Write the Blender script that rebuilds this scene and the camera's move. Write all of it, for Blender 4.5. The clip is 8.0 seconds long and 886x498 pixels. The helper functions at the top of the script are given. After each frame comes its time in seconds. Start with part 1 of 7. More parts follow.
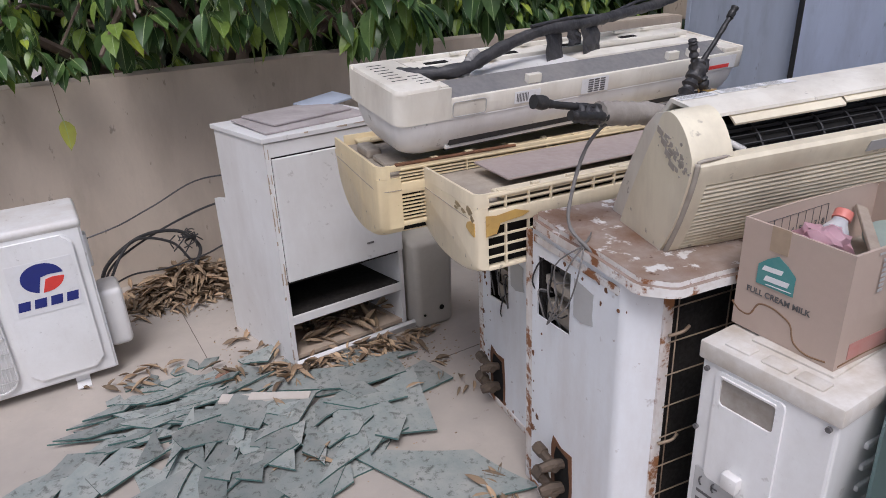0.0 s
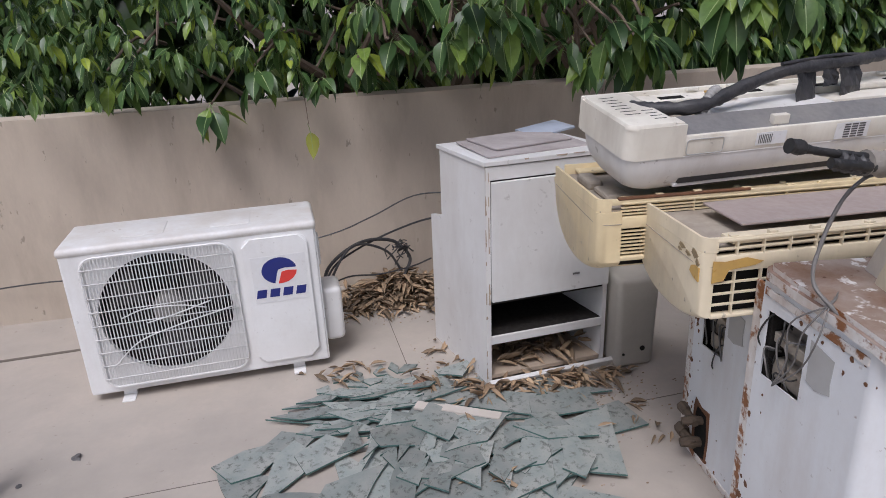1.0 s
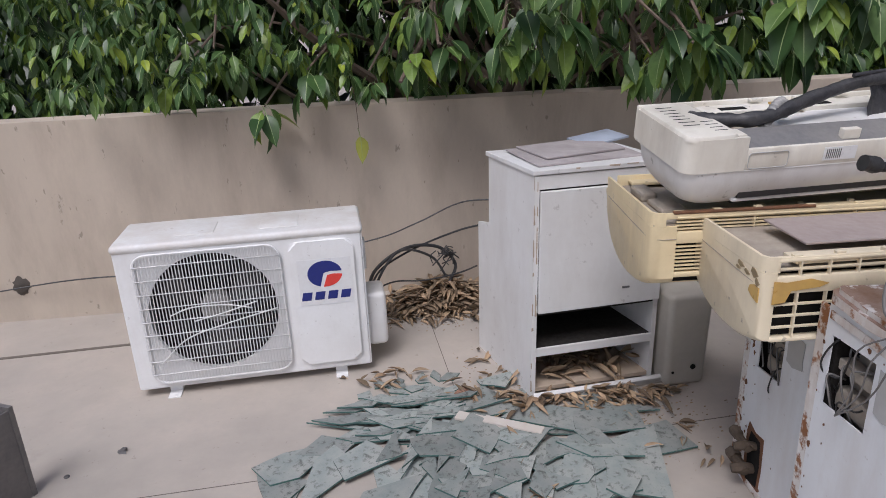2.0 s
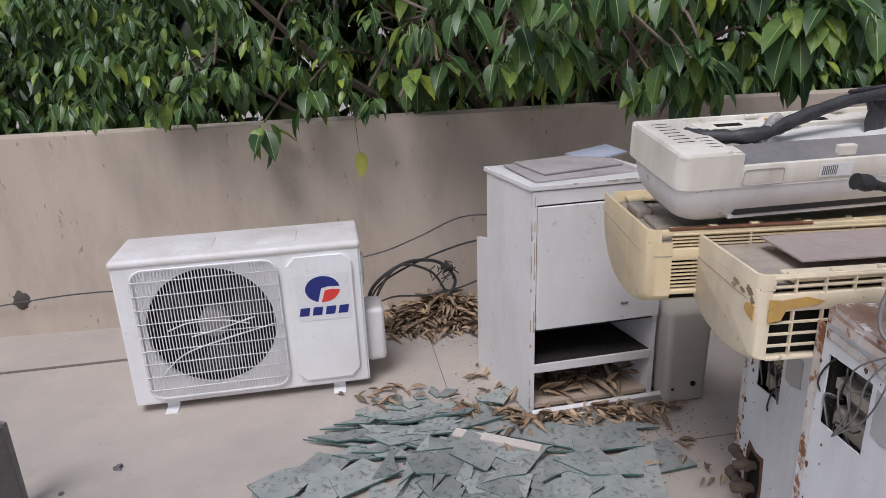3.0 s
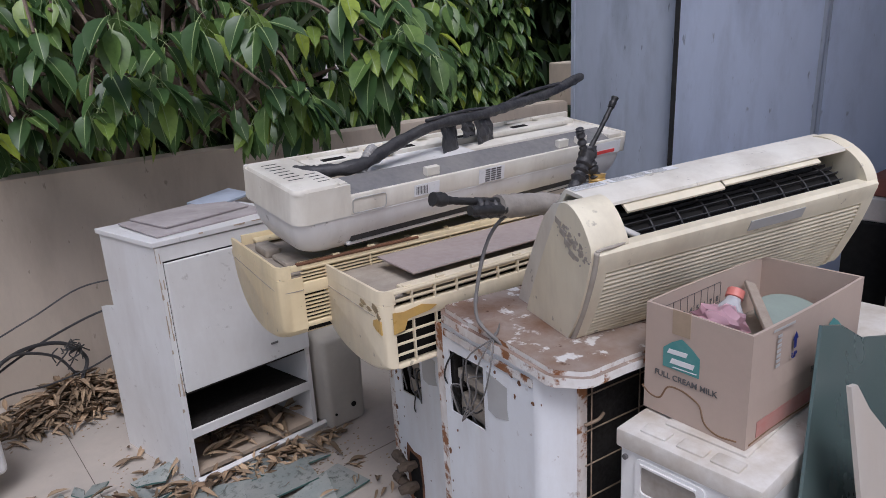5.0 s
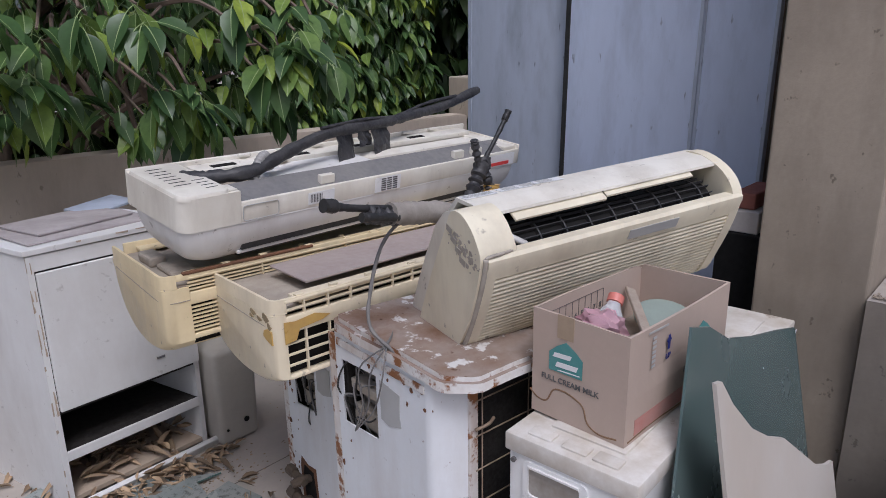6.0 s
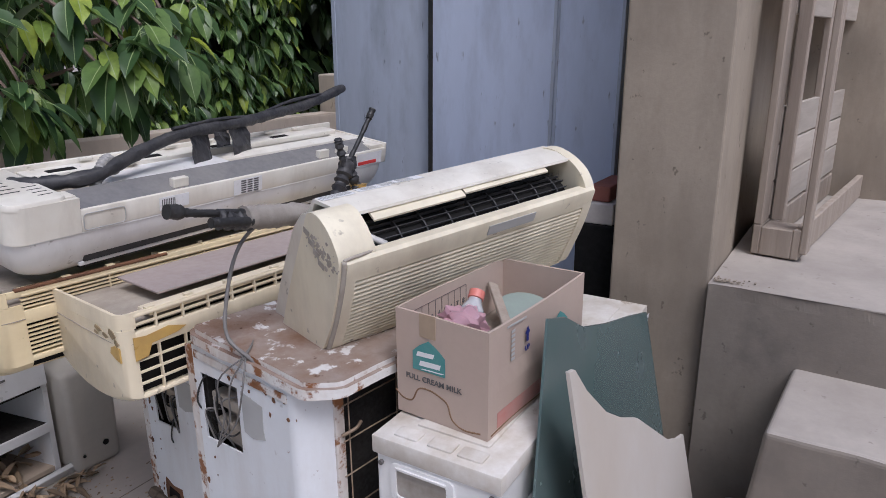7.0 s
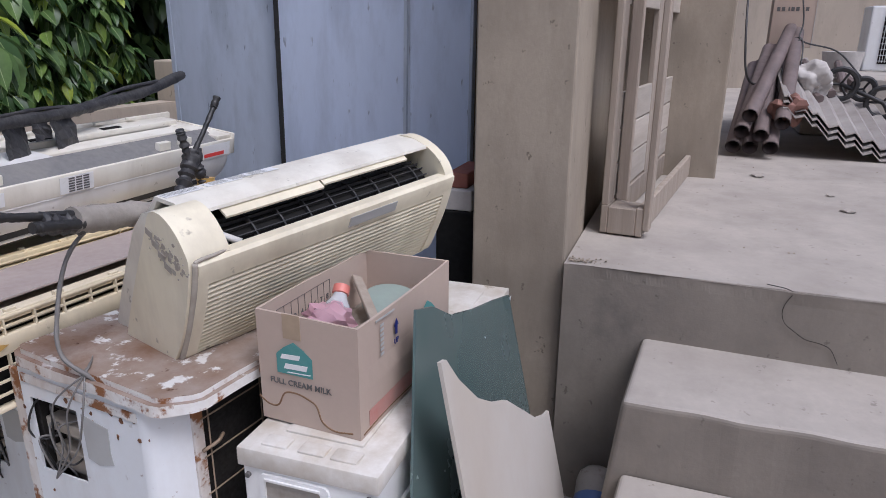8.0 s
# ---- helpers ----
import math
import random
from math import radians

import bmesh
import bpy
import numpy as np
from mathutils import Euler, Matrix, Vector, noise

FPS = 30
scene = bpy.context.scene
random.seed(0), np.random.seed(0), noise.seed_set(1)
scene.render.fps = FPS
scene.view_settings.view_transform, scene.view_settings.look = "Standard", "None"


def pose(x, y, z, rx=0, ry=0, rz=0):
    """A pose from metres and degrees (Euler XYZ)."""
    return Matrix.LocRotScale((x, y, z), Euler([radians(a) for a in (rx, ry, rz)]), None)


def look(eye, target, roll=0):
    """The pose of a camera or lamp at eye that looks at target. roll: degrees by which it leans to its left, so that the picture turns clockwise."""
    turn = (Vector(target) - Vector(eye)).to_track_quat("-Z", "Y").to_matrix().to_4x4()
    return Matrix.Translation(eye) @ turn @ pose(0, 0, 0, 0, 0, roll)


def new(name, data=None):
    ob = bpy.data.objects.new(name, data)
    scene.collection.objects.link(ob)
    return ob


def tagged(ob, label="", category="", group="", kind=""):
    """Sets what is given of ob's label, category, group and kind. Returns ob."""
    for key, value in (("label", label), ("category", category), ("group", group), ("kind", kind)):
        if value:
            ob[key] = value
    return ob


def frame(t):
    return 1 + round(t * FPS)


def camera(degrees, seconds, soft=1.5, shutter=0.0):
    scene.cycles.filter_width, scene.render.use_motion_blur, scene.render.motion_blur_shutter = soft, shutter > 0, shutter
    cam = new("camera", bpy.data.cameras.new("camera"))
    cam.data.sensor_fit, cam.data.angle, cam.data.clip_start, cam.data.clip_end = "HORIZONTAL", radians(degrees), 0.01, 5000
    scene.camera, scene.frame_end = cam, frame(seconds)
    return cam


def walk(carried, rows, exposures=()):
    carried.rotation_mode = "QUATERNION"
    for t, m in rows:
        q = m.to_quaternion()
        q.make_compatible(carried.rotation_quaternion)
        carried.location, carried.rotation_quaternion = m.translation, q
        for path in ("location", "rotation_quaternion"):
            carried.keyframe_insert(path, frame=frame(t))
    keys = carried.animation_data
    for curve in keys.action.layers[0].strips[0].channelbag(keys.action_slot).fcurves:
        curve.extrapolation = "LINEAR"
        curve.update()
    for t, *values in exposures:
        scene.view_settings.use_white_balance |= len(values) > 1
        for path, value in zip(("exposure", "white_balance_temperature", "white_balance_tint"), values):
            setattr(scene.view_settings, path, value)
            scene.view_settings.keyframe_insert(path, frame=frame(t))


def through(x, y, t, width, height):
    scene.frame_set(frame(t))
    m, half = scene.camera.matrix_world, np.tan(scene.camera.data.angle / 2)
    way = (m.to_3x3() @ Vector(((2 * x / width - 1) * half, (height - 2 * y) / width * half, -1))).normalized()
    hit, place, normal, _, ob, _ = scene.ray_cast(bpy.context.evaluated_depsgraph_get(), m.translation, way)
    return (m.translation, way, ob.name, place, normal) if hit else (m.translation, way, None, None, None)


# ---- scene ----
cam = camera(66.4, 8.0, soft=0.9)
PATH = [
    (0, (0.032, 0.012, 1.343), (0.959, 1.594, 0.545), -2.9),
    (0.5, (-0.005, 0.021, 1.349), (0.608, 1.767, 0.591), -4.3),
    (1, (-0.028, 0.03, 1.354), (0.406, 1.852, 0.651), -2.7),
    (1.5, (-0.031, 0.05, 1.351), (0.303, 1.898, 0.664), -2.3),
    (3, (0.004, 0.065, 1.358), (0.297, 1.935, 0.712), -2.4),
    (3.5, (0.012, 0.058, 1.352), (0.46, 1.913, 0.752), -2.8),
    (4, (0.042, 0.063, 1.359), (0.826, 1.81, 0.782), -3.6),
    (4.5, (0.058, 0.053, 1.368), (1.095, 1.662, 0.79), -4.5),
    (5, (0.065, 0.044, 1.364), (1.266, 1.53, 0.774), -3.5),
    (6.5, (0.095, 0.013, 1.354), (1.605, 1.197, 0.79), -0.5),
    (7, (0.12, -0.001, 1.355), (1.737, 1.024, 0.778), -0.4),
    (7.5, (0.137, -0.01, 1.353), (1.859, 0.831, 0.78), 0.0),
    (8, (0.149, 0.024, 1.35), (1.94, 0.672, 0.74), 0.4),
]
walk(cam, [(t, look(eye, target, roll)) for t, eye, target, roll in PATH], exposures=[(0.0, -0.32, 5700, 15), (1.0, -0.34, 5700, 14), (3.0, -0.36, 5700, 14), (5.0, -0.50, 5550, 15), (6.5, -0.42, 5550, 15), (8.0, -0.26, 5500, 15)])

# ---- world, sun, exposure ----
world = bpy.data.worlds.new("world")
scene.world = world
world.use_nodes = True
wn = world.node_tree
sky = wn.nodes.new("ShaderNodeTexSky")
sky.sky_type, sky.sun_disc = "NISHITA", False
sky.sun_elevation, sky.sun_rotation = radians(59), radians(212)
sky.air_density, sky.dust_density, sky.ozone_density = 1.0, 6.0, 0.6
wn.nodes["Background"].inputs["Strength"].default_value = 0.105
wn.links.new(sky.outputs["Color"], wn.nodes["Background"].inputs["Color"])
sun_data = bpy.data.lights.new("sun", "SUN")
sun_data.energy, sun_data.angle, sun_data.color = 2.3, radians(26), (1.0, 0.95, 0.9)
sun = new("sun", sun_data)
sun.matrix_basis = look((-1.9, -2.2, 7.4), (0.3, 1.3, 0.3))


# ---- materials ----
def node(nt, kind, **values):
    n = nt.nodes.new(kind)
    for key, value in values.items():
        n.inputs[key].default_value = value
    return n


def noise_tex(nt, coord, scale, detail=4.0, rough=0.55):
    n = node(nt, "ShaderNodeTexNoise", Scale=scale, Detail=detail, Roughness=rough)
    nt.links.new(coord, n.inputs["Vector"])
    return n.outputs["Fac"]


def ramp(nt, fac, stops):
    n = nt.nodes.new("ShaderNodeValToRGB")
    els = n.color_ramp.elements
    while len(els) < len(stops):
        els.new(0.5)
    for el, (pos, col) in zip(els, stops):
        el.position, el.color = pos, (*col, 1) if len(col) == 3 else col
    nt.links.new(fac, n.inputs["Fac"])
    return n.outputs["Color"]


def mix(nt, fac, a, b):
    n = nt.nodes.new("ShaderNodeMix")
    n.data_type = "RGBA"
    for sock, v in ((n.inputs[0], fac), (n.inputs[6], a), (n.inputs[7], b)):
        if isinstance(v, bpy.types.NodeSocket):
            nt.links.new(v, sock)
        else:
            sock.default_value = v if isinstance(v, float) else (*v, 1)
    return n.outputs[2]


G3 = lambda v: (v, v, v)


def surface(name, base, dirt=None, rough=0.6, metal=0.0, scale=6.0, amount=0.5, grain=60.0, bump=0.1,
            spots=None, spot_at=0.62, spot_scale=9.0, edge=0.05, vary=0.0, stretch=(1, 1, 1), spec=0.5, island=False, streak=None, speck=0.22):
    """A painted or natural surface: base colour, broad dirt, fine grain, optional sharp-edged spots (rust, stains)."""
    m = bpy.data.materials.new(name)
    m.use_nodes = True
    nt = m.node_tree
    bsdf = nt.nodes["Principled BSDF"]
    tc = nt.nodes.new("ShaderNodeTexCoord")
    mp = nt.nodes.new("ShaderNodeMapping")
    mp.inputs["Scale"].default_value = stretch
    nt.links.new(tc.outputs["Object"], mp.inputs["Vector"])
    coord = mp.outputs["Vector"]
    dirt = dirt or tuple(c * 0.6 for c in base)
    broad = noise_tex(nt, coord, scale, 6.0, 0.6)
    fine = noise_tex(nt, coord, grain, 5.0, 0.6)
    col = mix(nt, ramp(nt, broad, [(0.38, G3(0)), (0.72, G3(amount))]), base, dirt)
    col = mix(nt, ramp(nt, fine, [(0.35, G3(speck)), (0.65, G3(0))]), col, dirt)
    if spots:
        s = noise_tex(nt, coord, spot_scale, 8.0, 0.65)
        col = mix(nt, ramp(nt, s, [(spot_at, G3(0)), (min(1, spot_at + edge), G3(1))]), col, spots)
    if streak:
        ms = nt.nodes.new("ShaderNodeMapping")
        ms.inputs["Scale"].default_value = (3.2, 3.2, 0.9)
        nt.links.new(tc.outputs["Object"], ms.inputs["Vector"])
        run = noise_tex(nt, ms.outputs["Vector"], 2.2, 6.0, 0.65)
        col = mix(nt, ramp(nt, run, [(0.46, G3(0)), (0.80, G3(streak[1]))]), col, streak[0])
        speck = noise_tex(nt, coord, 26, 3.0, 0.7)
        col = mix(nt, ramp(nt, speck, [(0.66, G3(0)), (0.72, G3(streak[1] * 1.2))]), col, tuple(0.6 * c for c in streak[0]))
    if vary:
        info = nt.nodes.new("ShaderNodeNewGeometry" if island else "ShaderNodeObjectInfo")
        hsv = nt.nodes.new("ShaderNodeHueSaturation")
        mr = node(nt, "ShaderNodeMapRange")
        mr.inputs["To Min"].default_value, mr.inputs["To Max"].default_value = 1 - vary, 1 + vary
        nt.links.new(info.outputs["Random Per Island" if island else "Random"], mr.inputs["Value"])
        nt.links.new(mr.outputs["Result"], hsv.inputs["Value"])
        nt.links.new(col, hsv.inputs["Color"])
        col = hsv.outputs["Color"]
    nt.links.new(col, bsdf.inputs["Base Color"])
    rr = ramp(nt, fine, [(0.3, G3(max(0.05, rough - 0.12))), (0.7, G3(min(1, rough + 0.12)))])
    nt.links.new(rr, bsdf.inputs["Roughness"])
    bsdf.inputs["Metallic"].default_value = metal
    bsdf.inputs["Specular IOR Level"].default_value = spec
    if bump:
        b = node(nt, "ShaderNodeBump", Strength=bump, Distance=0.004)
        nt.links.new(fine, b.inputs["Height"])
        nt.links.new(b.outputs["Normal"], bsdf.inputs["Normal"])
    return m


M = {}
M["floor"] = surface("cement screed", (0.47, 0.415, 0.355), (0.34, 0.31, 0.272), 0.75, scale=1.9, amount=0.9, grain=45, bump=0.12, spots=(0.36, 0.32, 0.28), spot_at=0.64, edge=0.12, spot_scale=4, streak=((0.33, 0.29, 0.25), 0.35))
M["plaster"] = surface("beige plaster", (0.57, 0.49, 0.395), (0.45, 0.385, 0.31), 0.85, scale=1.3, amount=0.7, grain=70, bump=0.18, spots=(0.29, 0.25, 0.20), spot_at=0.66, edge=0.16, spot_scale=3, stretch=(1, 1, 0.45), streak=((0.27, 0.22, 0.17), 0.45))
M["concrete"] = surface("grey brown cement", (0.40, 0.34, 0.265), (0.25, 0.21, 0.165), 0.85, scale=2.6, amount=0.95, grain=80, bump=0.2, spots=(0.22, 0.19, 0.16), spot_at=0.63, edge=0.2, spot_scale=3, stretch=(1, 1, 0.8), streak=((0.20, 0.165, 0.125), 0.6))
M["screed"] = surface("light dusty cement", (0.46, 0.415, 0.365), (0.32, 0.285, 0.25), 0.85, scale=3.2, amount=0.9, grain=60, bump=0.14, spots=(0.30, 0.27, 0.24), spot_at=0.60, edge=0.22, spot_scale=5, streak=((0.24, 0.21, 0.18), 0.4))
M["white_metal"] = surface("white painted sheet metal", (0.86, 0.86, 0.85), (0.60, 0.57, 0.52), 0.38, speck=0.07, scale=4, amount=0.30, grain=90, bump=0.03, streak=((0.30, 0.24, 0.17), 0.22))
M["white_rust"] = surface("white sheet metal with rust", (0.80, 0.82, 0.84), (0.58, 0.55, 0.52), 0.42, speck=0.07, scale=3, amount=0.3, grain=70, bump=0.05, spots=(0.20, 0.085, 0.035), spot_at=0.675, edge=0.03, spot_scale=15, streak=((0.40, 0.30, 0.22), 0.3))
M["lid_top"] = surface("dust and rust caked lid", (0.33, 0.27, 0.23), (0.20, 0.115, 0.065), 0.75, scale=9, amount=1.0, grain=70, bump=0.35, spots=(0.66, 0.64, 0.61), spot_at=0.57, edge=0.05, spot_scale=19, streak=((0.15, 0.062, 0.025), 1.0))
M["lid_rim"] = surface("white paint with rust along the edges", (0.80, 0.79, 0.77), (0.52, 0.44, 0.36), 0.5, scale=9, amount=0.6, grain=70, bump=0.2, spots=(0.25, 0.10, 0.035), spot_at=0.52, edge=0.06, spot_scale=17, streak=((0.33, 0.17, 0.07), 0.7))
M["rust"] = surface("rust", (0.20, 0.09, 0.04), (0.08, 0.04, 0.025), 0.85, scale=14, amount=0.8, grain=110, bump=0.4, spots=(0.26, 0.125, 0.05), spot_at=0.60, spot_scale=34)
M["cream"] = surface("yellowed cream plastic", (0.81, 0.72, 0.53), (0.58, 0.47, 0.30), 0.42, speck=0.07, scale=5, amount=0.5, grain=80, bump=0.04, streak=((0.30, 0.24, 0.17), 0.45))
M["cream_pale"] = surface("pale cream plastic", (0.84, 0.775, 0.60), (0.62, 0.53, 0.36), 0.42, speck=0.07, scale=5, amount=0.5, grain=80, bump=0.04, streak=((0.30, 0.24, 0.17), 0.45))
M["cream2"] = surface("aged yellow cream plastic", (0.78, 0.655, 0.41), (0.56, 0.43, 0.22), 0.45, speck=0.07, scale=6, amount=0.5, grain=80, bump=0.05, streak=((0.30, 0.24, 0.17), 0.5))
M["ivory"] = surface("dusty ivory plastic", (0.82, 0.79, 0.70), (0.60, 0.53, 0.42), 0.4, speck=0.07, scale=5, amount=0.5, grain=70, bump=0.04, spots=(0.45, 0.38, 0.28), spot_at=0.68, edge=0.08, streak=((0.30, 0.24, 0.17), 0.5))
M["white_plastic"] = surface("white plastic", (0.83, 0.82, 0.80), (0.58, 0.55, 0.50), 0.4, speck=0.07, scale=5, amount=0.4, grain=80, bump=0.03, streak=((0.30, 0.24, 0.17), 0.4))
M["laminate"] = surface("dirty white laminate", (0.73, 0.725, 0.71), (0.54, 0.51, 0.47), 0.55, speck=0.07, scale=3, amount=0.5, grain=60, bump=0.06, spots=(0.38, 0.33, 0.28), spot_at=0.73, edge=0.05, spot_scale=14, streak=((0.36, 0.31, 0.26), 0.26))
M["chipboard"] = surface("bare chipboard", (0.46, 0.37, 0.28), (0.30, 0.24, 0.18), 0.8, scale=9, amount=0.6, grain=150, bump=0.2)
M["black"] = surface("black plastic", (0.018, 0.018, 0.019), (0.05, 0.047, 0.044), 0.5, scale=14, amount=0.6, grain=80, bump=0.1)
# Colour of the box that fills the shaded gap by the pillar.
M["gap_black"] = surface("black for the shaded gap", (0.010, 0.010, 0.010), (0.016, 0.015, 0.014), 0.9, bump=0.1, spec=0.2)
M["dark"] = surface("dark coil fins", (0.012, 0.011, 0.010), (0.03, 0.025, 0.021), 0.7, metal=0.2, scale=10, amount=0.5, grain=120, bump=0.2)
M["tape"] = surface("black wrapped tape", (0.022, 0.022, 0.026), (0.10, 0.095, 0.09), 0.5, scale=18, amount=0.6, grain=60, bump=0.5)
M["foam"] = surface("grey pipe insulation", (0.36, 0.33, 0.29), (0.20, 0.175, 0.15), 0.85, scale=16, amount=0.7, grain=70, bump=0.4)
M["panel_blue"] = surface("blue painted board", (0.64, 0.71, 0.87), (0.53, 0.59, 0.73), 0.5, scale=1.6, amount=0.7, grain=40, bump=0.05, spots=(0.31, 0.35, 0.43), spot_at=0.62, edge=0.14, spot_scale=5, stretch=(1, 1, 0.3), streak=((0.22, 0.25, 0.31), 0.5))
M["panel_dark"] = surface("grey blue painted board", (0.53, 0.585, 0.69), (0.37, 0.41, 0.48), 0.55, scale=2, amount=0.8, grain=40, bump=0.06, spots=(0.25, 0.27, 0.31), spot_at=0.62, edge=0.14, spot_scale=5, stretch=(1, 1, 0.25), streak=((0.15, 0.16, 0.19), 0.6))
M["carton"] = surface("brown grey cardboard", (0.50, 0.40, 0.33), (0.40, 0.31, 0.25), 0.85, scale=4, amount=0.5, grain=60, bump=0.06, spots=(0.38, 0.28, 0.20), spot_at=0.68, edge=0.1, spot_scale=6)
M["wood"] = surface("weathered grey wood", (0.43, 0.365, 0.30), (0.26, 0.21, 0.165), 0.85, scale=4, amount=0.7, grain=30, bump=0.3, stretch=(6, 6, 0.5), vary=0.18)
M["joint"] = surface("dirty joint", (0.13, 0.11, 0.09), (0.2, 0.17, 0.14), 0.9, scale=20)
# Near-black colour that stands in for shade inside openings and gaps.
M["hole"] = surface("near-black recess shade", (0.016, 0.015, 0.014), (0.008, 0.008, 0.007), 0.9, bump=0.1, spec=0.2)

# ---- mesh helpers ----


def islands(bm):
    """The loose pieces of a mesh, each as a mesh of its own."""
    left, out = set(bm.verts), []
    while left:
        stack, some = [left.pop()], []
        while stack:
            v = stack.pop()
            some.append(v)
            for e in v.link_edges:
                o = e.other_vert(v)
                if o in left:
                    left.discard(o)
                    stack.append(o)
        b = bmesh.new()
        new_of = {v: b.verts.new(v.co) for v in some}
        for f in {f for v in some for f in v.link_faces}:
            g = b.faces.new([new_of[v] for v in f.verts])
            g.material_index, g.smooth = f.material_index, f.smooth
        out.append((min(v.co.x for v in some), b))
    bm.free()
    return [b for _, b in sorted(out, key=lambda p: p[0])]


def pieces(name, bm, material, parent=None, label="", smooth=False):
    """Each loose piece becomes a part of its own."""
    return [part(name, b, material, parent, label, smooth) for b in islands(bm)]


def loft(bm, outline, stations, pivot):
    """An outline of (y, z) swept along x; each station is (x, scale about the pivot)."""
    rings = [[bm.verts.new((x, pivot[0] + (y - pivot[0]) * s, pivot[1] + (z - pivot[1]) * s)) for y, z in outline] for x, s in stations]
    n = len(outline)
    for a, b in zip(rings, rings[1:]):
        for i in range(n):
            bm.faces.new((a[i], a[(i + 1) % n], b[(i + 1) % n], b[i]))
    bm.faces.new(rings[0]), bm.faces.new(rings[-1][::-1])


def part(name, bm, material, parent=None, label="", smooth=False):
    me = bpy.data.meshes.new(name)
    bmesh.ops.recalc_face_normals(bm, faces=bm.faces)
    if smooth:
        for f in bm.faces:
            f.smooth = True
    bm.to_mesh(me)
    bm.free()
    for m in material if isinstance(material, (list, tuple)) else [material]:
        me.materials.append(m)
    if smooth:
        me.set_sharp_from_angle(angle=radians(38))
    ob = new(name, me)
    ob.parent = parent
    if label:
        ob["label"] = label
    return ob


def thing(name, m, label, category, group="", kind=""):
    ob = new(name)
    ob.empty_display_size = 0.1
    ob.matrix_basis = m
    return tagged(ob, label, category, group, kind)


def box(bm, x0, x1, y0, y1, z0, z1, bevel=0.0, seg=2, m=None, mi=0):
    r = bmesh.ops.create_cube(bm, size=1)
    vs = r["verts"]
    bmesh.ops.scale(bm, vec=(x1 - x0, y1 - y0, z1 - z0), verts=vs)
    bmesh.ops.translate(bm, vec=((x0 + x1) / 2, (y0 + y1) / 2, (z0 + z1) / 2), verts=vs)
    fs = {f for v in vs for f in v.link_faces}
    if bevel:
        es = {e for v in vs for e in v.link_edges}
        out = bmesh.ops.bevel(bm, geom=list(es), offset=bevel, segments=seg, profile=0.5, affect="EDGES")
        vs = list({v for v in out["verts"]} | {v for v in vs if v.is_valid})
        fs = {f for v in vs for f in v.link_faces}
    for f in fs:
        f.material_index = mi
    if m is not None:
        bmesh.ops.transform(bm, matrix=m, verts=list({v for f in fs for v in f.verts}))
    return fs


def boxed(*a, **k):
    bm = bmesh.new()
    box(bm, *a, **k)
    return bm


def tube(bm, pts, r, n=8, mi=0, cap=True, wobble=0.0):
    """A round tube along points; r is a number or one for each point."""
    pts = [Vector(p) for p in pts]
    rs = r if isinstance(r, (list, tuple)) else [r] * len(pts)
    rings, side = [], None
    for i, p in enumerate(pts):
        d = (pts[min(i + 1, len(pts) - 1)] - pts[max(i - 1, 0)]).normalized()
        if side is None:
            side = d.orthogonal().normalized()
        side = (side - d * side.dot(d)).normalized()
        up = d.cross(side)
        ring = []
        for k in range(n):
            a = 2 * math.pi * k / n
            rad = rs[i] * (1 + (random.uniform(-wobble, wobble) if wobble else 0))
            ring.append(bm.verts.new(p + (side * math.cos(a) + up * math.sin(a)) * rad))
        rings.append(ring)
    for a, b in zip(rings, rings[1:]):
        for k in range(n):
            f = bm.faces.new((a[k], a[(k + 1) % n], b[(k + 1) % n], b[k]))
            f.material_index, f.smooth = mi, True
    if cap:
        for ring in (rings[0], rings[-1]):
            bm.faces.new(ring).material_index = mi
    return rings


def spline(pts, steps=6):
    """Points of a smooth curve through the given ones."""
    P = [Vector(p) for p in pts]
    P = [2 * P[0] - P[1]] + P + [2 * P[-1] - P[-2]]
    out = []
    for i in range(1, len(P) - 2):
        for s in range(steps):
            t = s / steps
            a, b, c, d = P[i - 1 : i + 3]
            out.append(0.5 * (2 * b + (c - a) * t + (2 * a - 5 * b + 4 * c - d) * t * t + (3 * b - a - 3 * c + d) * t ** 3))
    return out + [P[-2]]


def prism(bm, outline, axis, a, b, mi=0, cap=True):
    """A closed outline of 2D points swept along an axis from a to b. x: points are (y, z); y: (x, z); z: (x, y)."""
    def place(p, s):
        return {"x": (s, p[0], p[1]), "y": (p[0], s, p[1]), "z": (p[0], p[1], s)}[axis]
    r0 = [bm.verts.new(place(p, a)) for p in outline]
    r1 = [bm.verts.new(place(p, b)) for p in outline]
    n = len(outline)
    fs = [bm.faces.new((r0[i], r0[(i + 1) % n], r1[(i + 1) % n], r1[i])) for i in range(n)]
    if cap:
        fs += [bm.faces.new(r0), bm.faces.new(r1[::-1])]
    for f in fs:
        f.material_index = mi
    return fs


def rounded(x0, x1, y0, y1, r, n=5):
    """Outline of a rectangle with round corners."""
    out = []
    for cx, cy, a0 in ((x1 - r, y1 - r, 0), (x0 + r, y1 - r, 90), (x0 + r, y0 + r, 180), (x1 - r, y0 + r, 270)):
        out += [(cx + r * math.cos(radians(a0 + 90 * k / n)), cy + r * math.sin(radians(a0 + 90 * k / n))) for k in range(n + 1)]
    return out


